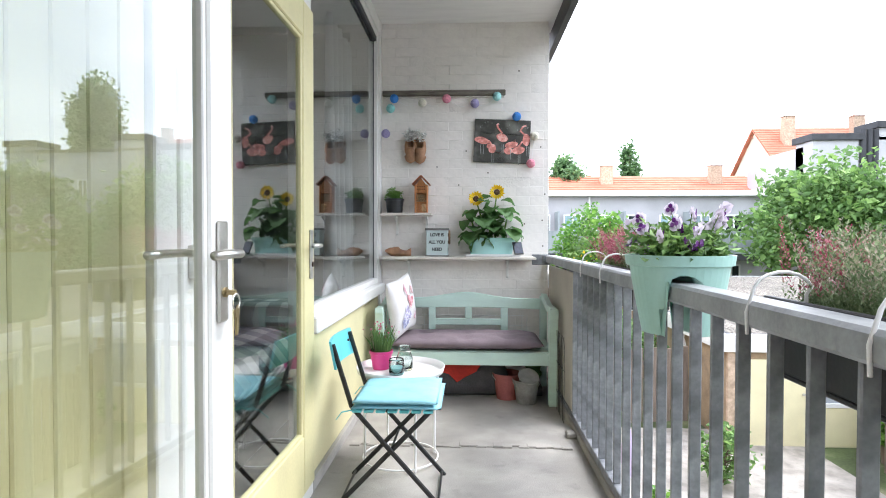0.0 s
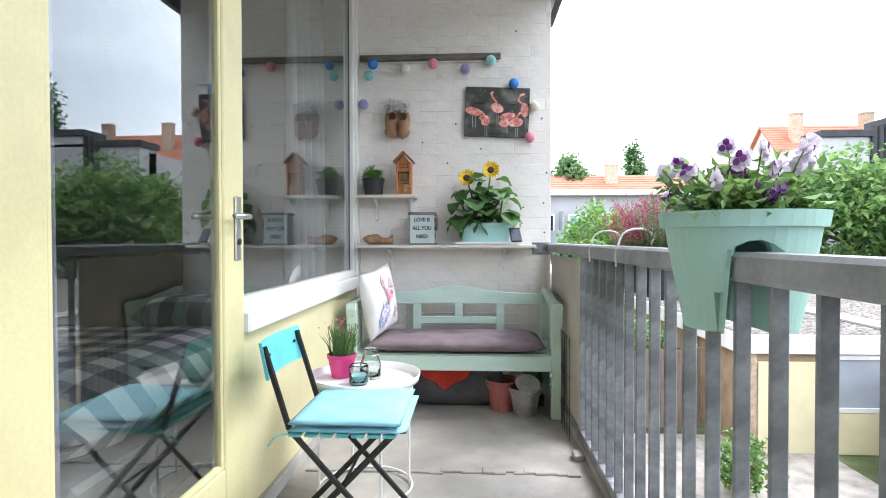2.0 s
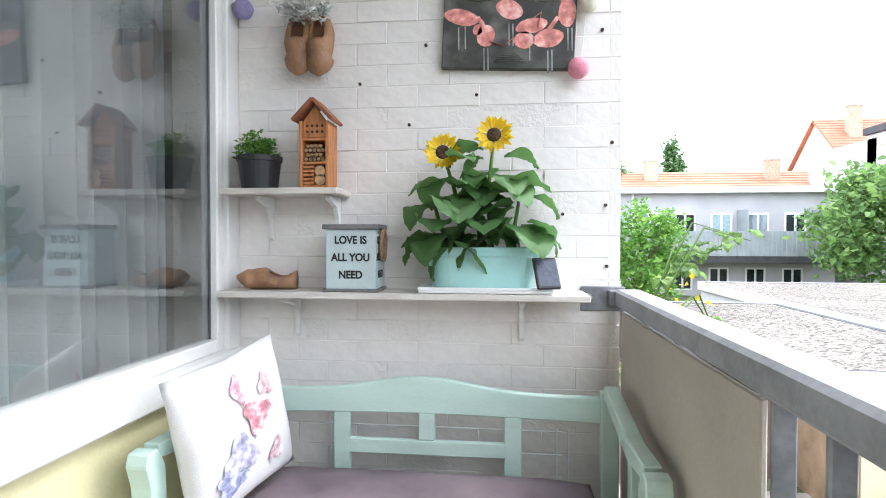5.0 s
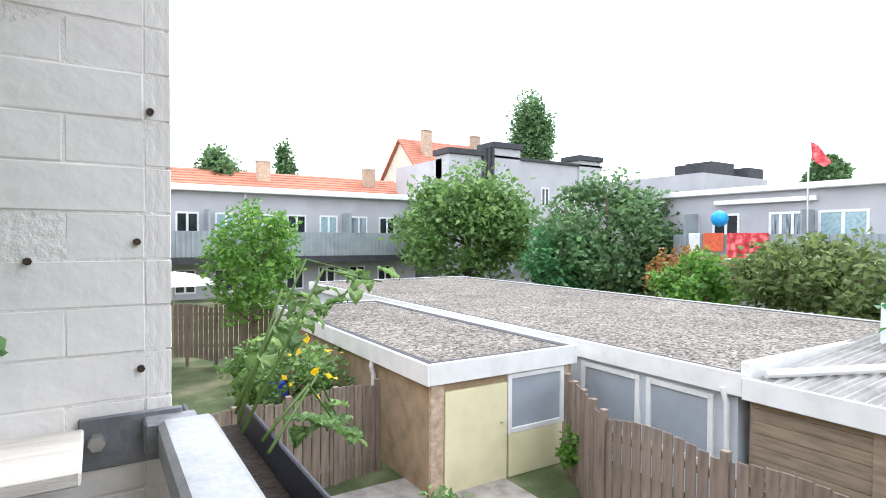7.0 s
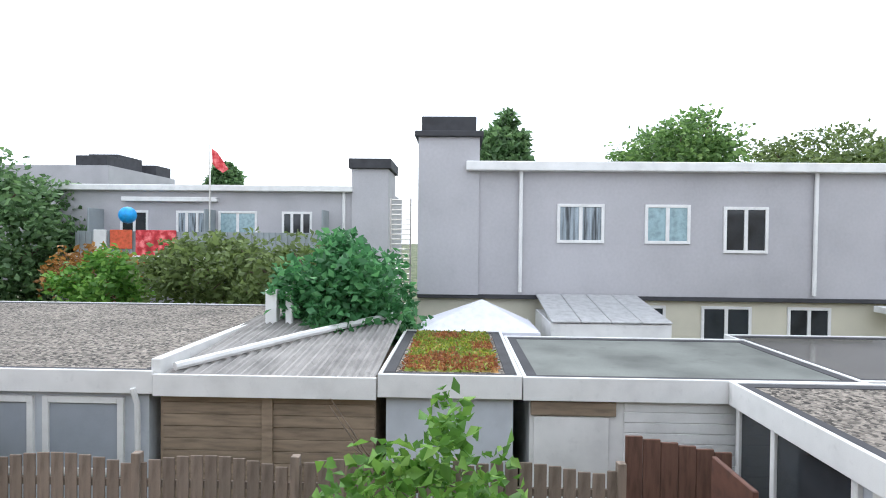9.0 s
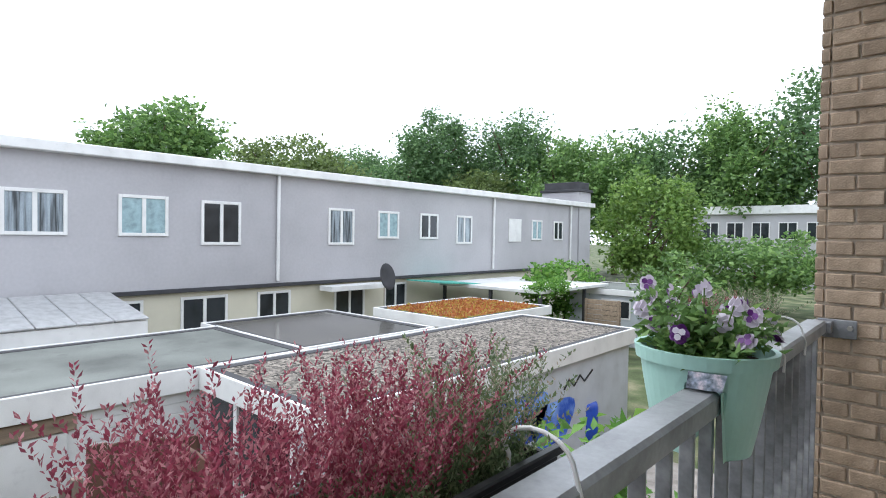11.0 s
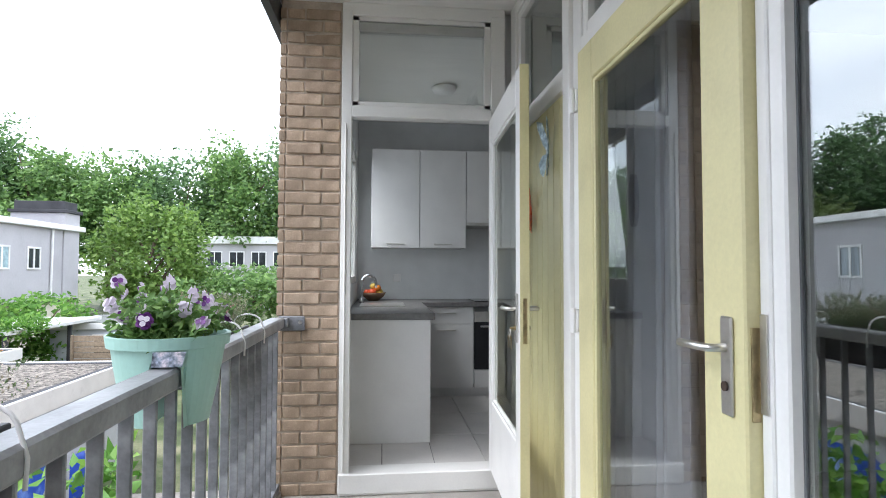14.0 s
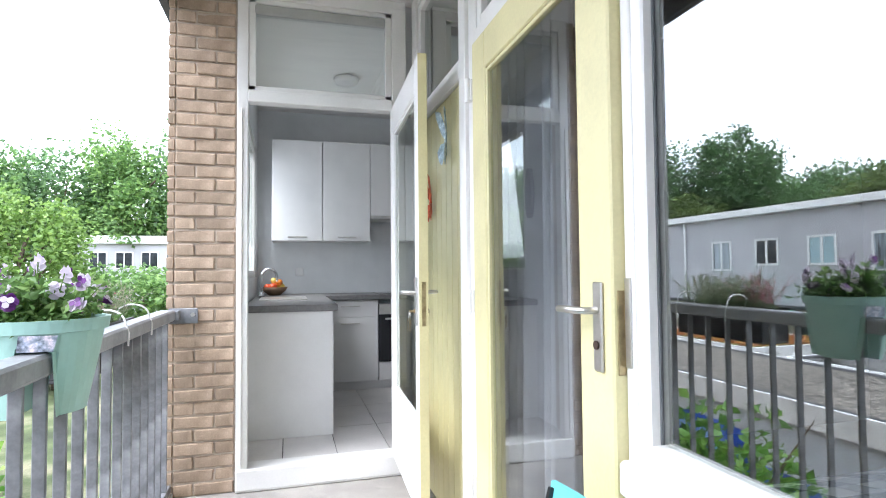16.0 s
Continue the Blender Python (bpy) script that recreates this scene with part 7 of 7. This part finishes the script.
# third row along y, with red roofs behind
row3 = empty("balcony_terrace", (9, 46, GZ), "long grey terrace with corrugated balcony fronts", "house")
part("wall", box((-30.0, 45.0, GZ), (24.6, 48.5, 4.6), 0.0), grey_plaster, row3)
part("roof_trim", box((-30.3, 44.4, 4.55), (24.8, 48.8, 5.0), 0.03), white_fascia, row3)
balcony_front(row3, -14.0, 24.5, 43.2, 0.0, 1.75, "y")
part("balcony_slab", box((-14.2, 43.1, -0.5), (24.6, 45.0, 0.0), 0.02), dark_roof, row3)
for i in range(9):
    x = 22.6 - i * 2.55
    pane_y(45.0, x - 1.5, x, 1.4, 3.1, row3, curtain_pane(i), 0.13, 1)
    if i % 2 == 0:
        part("divider", box((x + 0.35, 43.3, 0.0), (x + 0.5, 45.0, 3.3), 0.02), grey_metal, row3)
    pane_y(45.0, x - 1.6, x - 0.2, -2.6, -0.9, row3, dark_pane, 0.12, 1)
part("drainpipe", tube([(10.4, 44.85, 4.6), (10.4, 44.85, 0.2)], 0.08, 6), white_fascia, row3)


def pitched(name, x0, x1, y0, y1, z0, zr, label, chimneys=(), ridge="x", gable=None):
    h = empty(name, ((x0 + x1) / 2, (y0 + y1) / 2, GZ), label, "house")
    part("wall", box((x0, y0, GZ), (x1, y1, z0), 0.0), gable or mat("pale_stone_render", (0.58, 0.50, 0.42), 0.9, vary=0.08, scale=0.5), h)
    o = 0.4
    yc, xc = (y0 + y1) / 2, (x0 + x1) / 2
    if ridge == "x":
        bm = sheet([(y0 - o, z0 - 0.2), (yc, zr), (y1 + o, z0 - 0.2), (y1 + o, z0 - 0.05), (yc, zr + 0.25), (y0 - o, z0 - 0.05)], x1 - x0 + 2 * o, "x", x0 - o, 0.0)
        part("gable_wall", sheet([(y0, z0), (yc, zr), (y1, z0)], x1 - x0, "x", x0, 0.0), gable or cream_plaster, h)
    else:
        bm = sheet([(x0 - o, z0 - 0.2), (xc, zr), (x1 + o, z0 - 0.2), (x1 + o, z0 - 0.05), (xc, zr + 0.25), (x0 - o, z0 - 0.05)], y1 - y0 + 2 * o, "y", y0 - o, 0.0)
        part("gable_wall", sheet([(x0, z0), (xc, zr), (x1, z0)], y1 - y0, "y", y0, 0.0), gable or cream_plaster, h)
    rf = part("roof", bm, red_tile, h, "orange red tiled roof")
    bm = bmesh.new()
    if ridge == "x":
        n = int((zr - z0) / 0.3) + 2
        for i in range(n):
            u = i / n
            yy, zz = y0 - o + (yc - y0 + o) * u, z0 - 0.05 + (zr + 0.3 - z0) * u
            add_box(bm, (x0 - o, yy, zz), (x1 + o, yy + 0.12, zz + 0.07), 0.0)
    if len(bm.verts):
        part("tile_course", bm, red_tile, rf)
    else:
        bm.free()
    for cx, cy2 in chimneys:
        k = part("chimney", box((cx - 0.55, cy2 - 0.4, z0), (cx + 0.55, cy2 + 0.4, zr + 1.0), 0.02), brown_brick, rf)
        part("chimney_cap", box((cx - 0.65, cy2 - 0.5, zr + 1.0), (cx + 0.65, cy2 + 0.5, zr + 1.15), 0.02), white_fascia, k)
    return h


pitched("red_roofed_terrace", -30, 27.0, 49.5, 60.0, 4.6, 7.0, "long terrace with an orange red tiled roof", ((13.7, 53), (23.8, 53), (2.5, 53), (-9, 53)))
pitched("gabled_house", 31.0, 44.0, 54.0, 66.0, 7.0, 12.6, "tall house with a steep orange red roof", ((33.2, 58), (40.0, 58)), "x")
gb2 = empty("grey_flat_block", (36, 46, GZ), "grey flat roofed block with dark chimneys", "house")
part("wall", box((29.5, 42.5, GZ), (44.6, 52.0, 8.6), 0.0), grey_plaster, gb2)
part("wing", box((26.3, 43.5, GZ), (29.5, 52.0, 8.2), 0.0), grey_plaster, gb2)
for x0, x1, z in ((31.0, 34.0, 9.4), (41.5, 44.5, 9.1), (26.3, 29.6, 8.5)):
    k = part("chimney_block", box((x0, 42.3, 4), (x1, 44.5, z), 0.02), grey_plaster, gb2)
    part("chimney_cap", box((x0 - 0.2, 42.1, z), (x1 + 0.2, 44.7, z + 0.5), 0.02), dark_roof, k)
for k in range(3):
    part("vent_pipe", tube([(29.9 + 0.45 * k, 42.3, 5.0), (29.9 + 0.45 * k, 42.3, 9.3)], 0.2, 8), dark_roof, gb2)
part("roof_edge", box((29.3, 42.3, 8.5), (44.8, 52.2, 8.75), 0.02), dark_roof, gb2)
for x in (37.2, 40.6, 31.4):
    pane_y(42.5, x - 0.5, x + 0.5, 4.4, 6.2, gb2, dark_pane, 0.12, 1)
pane_y(42.5, 32.0, 33.6, 0.4, 2.0, gb2, dark_pane, 0.12, 1)
balcony_front(gb2, 30.5, 36.0, 41.6, -1.6, 0.3, "y")
gb3 = empty("grey_flat_block", (58, 40, GZ), "low grey block with dark roof structures further off", "house")
part("wall", box((52.0, 36.0, GZ), (64.0, 52.0, 8.0), 0.0), grey_plaster, gb3)
for x0, x1, y0, z in ((52.5, 55.0, 36.5, 9.0), (55.8, 60.0, 37.5, 9.6), (61.0, 64.0, 36.5, 9.2)):
    part("roof_box", box((x0, y0, 7.0), (x1, y0 + 3, z), 0.02), dark_roof, gb3)
row4 = empty("distant_terrace", (14, -62, GZ), "distant grey terrace seen past the brick pier", "house")
part("wall", box((-6, -61, GZ), (20.5, -58.0, 4.2), 0.0), grey_plaster, row4)
part("roof_trim", box((-6.3, -61.3, 4.1), (20.8, -57.6, 4.9), 0.03), white_fascia, row4)
for i in range(7):
    x = 19.5 - i * 2.3
    wd = part("window", boxes([((x - 1.6, -58.0, 1.6), (x, -57.9, 3.3))], 0.01), white_fascia, row4)
    part("pane", boxes([((x - 1.5, -57.899, 1.7), (x - 0.85, -57.88, 3.2)), ((x - 0.75, -57.899, 1.7), (x - 0.1, -57.88, 3.2))], 0.0), dark_pane, wd)

# ---- trees and bushes ----
tree("garden_tree", (24.6, 37.0, GZ), 9.0, (5.2, 4.5, 4.0), 0.5, 9000, leaf_green, bark, 1, "broad green garden tree", 90, 0.3, 5.2)
tree("willow_bush", (29.5, 28.0, GZ), 8.0, (5.6, 4.0, 3.9), 0.42, 11000, leaf_dark, bark, 2, "large rounded willow bush", 110, 0.3, 4.0)
tree("garden_bush", (25.6, 28.0, GZ), 5.4, (2.6, 2.0, 2.4), 0.35, 4200, leaf_blue, bark, 3, "round blue green bush", 50, 0.12, 2.6)
tree("young_tree", (5.4, 21.0, GZ), 5.2, (1.3, 1.3, 1.7), 0.2, 3800, leaf_fresh, bark, 4, "slender young tree with fresh leaves", 60, 0.06, 3.6)
tree("broad_bush", (14.6, 6.0, GZ), 4.4, (1.9, 1.7, 1.7), 0.24, 6500, leaf_blue, bark, 5, "dense blue green leafy bush behind the sheds", 70, 0.1, 2.7)
tree("orange_shrub", (27.0, 20.5, GZ), 3.8, (1.9, 2.0, 1.4), 0.3, 2600, leaf_orange, bark, 6, "orange brown autumn garden shrub", 40, 0.08, 2.4)
tree("garden_bush", (24.0, 18.2, GZ), 3.5, (1.8, 1.6, 1.5), 0.3, 2600, leaf_fresh, bark, 7, "bright green leafy garden bush", 40, 0.08, 2.3)
tree("garden_bush", (23.0, 13.2, GZ), 3.9, (2.0, 2.4, 1.5), 0.3, 4500, leaf_olive, bark, 8, "olive green bush below the far balcony", 60, 0.1, 3.0)
tree("garden_bush", (22.0, 9.8, GZ), 4.0, (1.9, 2.2, 1.6), 0.3, 3600, leaf_olive, bark, 9, "olive brown leafy garden bush", 60, 0.1, 2.7)
tree("climbing_plant", (6.6, 3.7, GZ), 3.2, (0.75, 1.1, 1.1), 0.17, 1500, leaf_fresh, bark, 10, "fresh green climbing plant with long shoots", 40, 0.03, 1.9, 0.16)
tree("garden_bush", (4.6, 14.5, GZ), 2.4, (1.1, 1.3, 0.9), 0.16, 3000, leaf_green, bark, 11, "flowering garden shrub by the fence", 40, 0.05, 1.4)
tree("garden_bush", (5.1, 9.3, GZ), 0.95, (0.45, 0.5, 0.4), 0.12, 800, leaf_green, bark, 12, "low green shrub in the garden below", 40, 0.03, 0.5)
tree("garden_bush", (3.0, -0.75, GZ), 3.5, (0.8, 1.0, 1.35), 0.13, 4200, leaf_fresh, bark, 13, "laurel shrub in front of the mural", 40, 0.05, 1.6)
tree("garden_bush", (8.6, 10.2, GZ), 1.0, (0.45, 0.4, 0.4), 0.12, 900, leaf_fresh, bark, 14, "small shrub before the shed door", 20, 0.03, 0.7)
tree("garden_bush", (13.8, -19.5, GZ), 3.4, (1.6, 2.0, 1.3), 0.22, 3600, leaf_fresh, bark, 15, "light green bush beyond the sheds", 60, 0.08, 2.1)
tree("garden_bush", (15.3, -33.0, GZ), 8.4, (3.2, 3.0, 3.4), 0.35, 7500, leafmat("willow_green", (0.17, 0.29, 0.06), (0.28, 0.4, 0.1)), bark, 16, "tall light green shrub at the terrace end", 80, 0.2, 5.0)
tree("garden_bush", (9.5, -35.0, GZ), 4.6, (4.0, 4.0, 2.0), 0.35, 5200, leaf_green, bark, 17, "green shrubs growing between the gardens", 60, 0.1, 3.0)
tree("garden_bush", (9.0, -20.0, GZ), 3.8, (1.8, 2.5, 1.5), 0.25, 3600, leaf_green, bark, 18, "green shrub along the sheds", 50, 0.08, 2.2)
tree("poplar", (52.5, 62.0, GZ), 24.5, (2.9, 2.9, 8.0), 0.6, 14000, leaf_dark, bark, 19, "tall dark poplar behind the houses", 170, 0.4, 16.0)
tree("conifer", (32.2, 110.0, GZ), 23.0, (1.8, 1.8, 6.5), 0.8, 2600, leaf_dark, bark, 20, "slender dark conifer on the skyline", 60, 0.4, 16.5)
tree("street_tree", (10.6, 56.0, GZ), 12.3, (2.3, 2.2, 2.6), 0.5, 3600, leaf_dark, bark, 22, "dark green tree behind the red roofs", 60, 0.25, 9.4)
for k, (x, y, h, rx, rz, lm) in enumerate(((40, 0.3, 12.6, 1.8, 3.6, leaf_dark), (50, -15.6, 15.6, 4.6, 4.4, leaf_green), (55, -31.5, 14.4, 7.6, 4.2, leaf_olive), (55, -47, 13.6, 5.0, 4.2, leaf_dark), (60, 28.5, 12.0, 1.6, 2.2, leaf_dark), (52, -52.5, 20.5, 5.2, 6.0, leaf_dark), (45, -60, 20.5, 6.5, 7.0, leaf_dark), (38, -60, 16.6, 6.0, 6.0, leaf_green), (31, -62, 17.0, 6.5, 6.5, leaf_green), (24, -64, 17.0, 6.5, 6.5, leaf_dark), (17, -62, 18.6, 6.0, 7.0, leaf_green), (9, -64, 21.0, 7.0, 8.0, leaf_dark), (52, -58, 14.0, 6.0, 5.0, leaf_olive), (44, -52, 12.0, 5.0, 4.5, leaf_olive), (61, -56, 15.0, 6.0, 5.0, leaf_green), (70, -56, 17.0, 6.5, 6.0, leaf_dark), (80, -58, 19.5, 7.5, 7.0, leaf_dark), (0, -66, 22.0, 7.0, 8.0, leaf_green), (92, -50, 18.0, 8.0, 7.0, leaf_dark), (34, -52, 10.0, 4.5, 4.0, leaf_green))):
    tree("park_tree", (x, y, GZ), h, (rx, rx, rz), 0.55, 11500, lm, bark, 100 + k, "tall leafy tree in the park behind the houses", 90, 0.4, h - rz, 0.2, "tree", "park trees")

# small garden things below
hut = shed("garden_hut", 9.6, 13.2, -22.5, -18.6, felt, blue_wall, "pale painted garden hut with a flat roof", -0.7, 0.22)
pane_y(-18.72, 10.3, 11.6, -1.9, -1.1, hut, dark_pane, 0.07, 0)
scr = empty("plank_screen", (10.4, -16.2, GZ), "brown horizontal plank garden screen", "fence")
for i in range(11):
    part("board", box((9.6, -16.22, GZ + 0.05 + i * 0.19), (11.0, -16.19, GZ + 0.225 + i * 0.19), 0.006), brown_plank, scr)
for x in (9.62, 10.92):
    part("post", box((x, -16.19, GZ), (x + 0.08, -16.11, GZ + 2.15), 0.006), brown_plank, scr)
per = empty("garden_pergola", (13.5, -18.0, GZ), "white roofed pergola with dark posts overgrown by leaves", "pergola")
part("roof", box((11.6, -19.4, -0.62), (16.6, -14.0, -0.5), 0.01), white_fascia, per)
for x, y in ((11.75, -14.15), (14.0, -14.15), (16.4, -14.15), (11.75, -17.5)):
    part("post", box((x - 0.06, y - 0.06, GZ), (x + 0.06, y + 0.06, -0.62), 0.006), dark_roof, per)
part("creeper", leaves(crown_points((11.9, -15.0, -0.45), (0.7, 1.1, 0.3), 1500, 60, np.random.default_rng(9), 0.2), 0.13, np.random.default_rng(8)), leaf_fresh, per)
gate_brown = mat("rust_brown_boards", (0.13, 0.065, 0.045), 0.8, vary=0.2, scale=4, bump=0.2, stretch=(4, 4, 0.6))
bz = empty("brown_gate", (8.9, 0.3, GZ), "rust brown boarded garden gate", "gate")
for i in range(6):
    part("board", box((8.86, -0.45 + i * 0.24, GZ + 0.05), (8.9, -0.22 + i * 0.24, GZ + 1.5 + 0.04 * i), 0.006), gate_brown, bz)
pr = empty("garden_parasol", (3.8, 27.0, GZ), "open white garden parasol", "parasol")
part("canopy", lathe([(0.0, 0.5), (0.6, 0.42), (1.5, 0.12), (1.55, 0.0), (1.5, 0.06), (0.0, 0.42)], (3.8, 27.0, -0.5), 10), white_fascia, pr)
part("pole", tube([(3.8, 27.0, GZ), (3.8, 27.0, -0.1)], 0.03, 6), steel, pr)
lp = empty("folded_parasol", (2.97, 7.56, GZ), "folded lilac garden parasol standing below the balcony", "parasol")
part("cloth", lathe([(0.0, 1.55), (0.05, 1.5), (0.09, 1.2), (0.17, 0.35), (0.15, 0.3), (0.0, 0.45)], (2.97, 7.56, GZ), 12), mat("lilac_cloth", (0.50, 0.40, 0.55), 0.85, vary=0.12, scale=6, bump=0.2), lp)
part("pole", tube([(2.97, 7.56, GZ), (2.97, 7.56, GZ + 1.7)], 0.02, 8), white_metal, lp)
gt2 = empty("garden_table", (3.0, 6.2, GZ), "small white plastic garden table with a potted plant", "table")
part("top", box((2.7, 5.9, GZ + 0.66), (3.4, 6.6, GZ + 0.7), 0.01), white_metal, gt2)
for dx, dy in ((0.05, 0.05), (0.6, 0.05), (0.05, 0.6), (0.6, 0.6)):
    part("leg", box((2.7 + dx, 5.9 + dy, GZ), (2.75 + dx, 5.95 + dy, GZ + 0.66), 0.005), white_metal, gt2)
gp = empty("garden_pot", (3.0, 6.3, GZ + 0.7), "white pot with a yellow green plant", "potted plant")
plant_pot("pot", (3.0, 6.3, GZ + 0.7), 0.09, 0.12, 0.2, white_metal, "", gp)
rg = np.random.default_rng(90)
part("foliage", leaves(crown_points((3.0, 6.3, GZ + 1.05), (0.16, 0.16, 0.18), 260, 25, rg, 0.2), 0.12, rg), leaf_fresh, gp)
for k, (x, y, c2, hh) in enumerate(((5.0, 16.8, (0.03, 0.07, 0.5), 0.9), (7.3, 5.9, (0.02, 0.3, 0.3), 0.9), (6.65, -7.90, (0.02, 0.08, 0.5), 0.85))):
    tagged(part("plastic_barrel", lathe([(0.0, 0.0), (0.24, 0.0), (0.27, 0.1), (0.27, hh - 0.1), (0.24, hh), (0.0, hh)], (x, y, GZ), 20), mat("coloured_plastic", c2, 0.4, vary=0.1), smooth=True), ("blue plastic rain barrel in the garden", "teal plastic barrel by the fence", "bright blue plastic barrel below the balcony")[k], "barrel")

# ---- bricks of the walls nearest ----
rb = np.random.default_rng(1)
lay(wall_end, whites, half_whites, 0.022, 1.396, L, 0.0, 2.94, 0.2225, 0.0765, rb, wob=0.0012)
lay(pier, browns, half_browns, 1.068, 1.432, -0.1, 0.0, 2.94, 0.2165, 0.0745, rb, wob=0.003)
for k, (x, z) in enumerate(((1.365, 1.545), (1.33, 1.93), (1.2, 1.30), (1.345, 1.33), (0.72, 1.9), (0.48, 1.77), (0.66, 1.62), (1.35, 1.12), (0.9, 1.72), (1.15, 2.55))):
    tagged(part("wall_plug", tube([(x, L - 0.008, z), (x, L + 0.006, z)], 0.006, 7), dark_hole), "small dark drill hole in the painted wall", "drill hole", "drill holes")
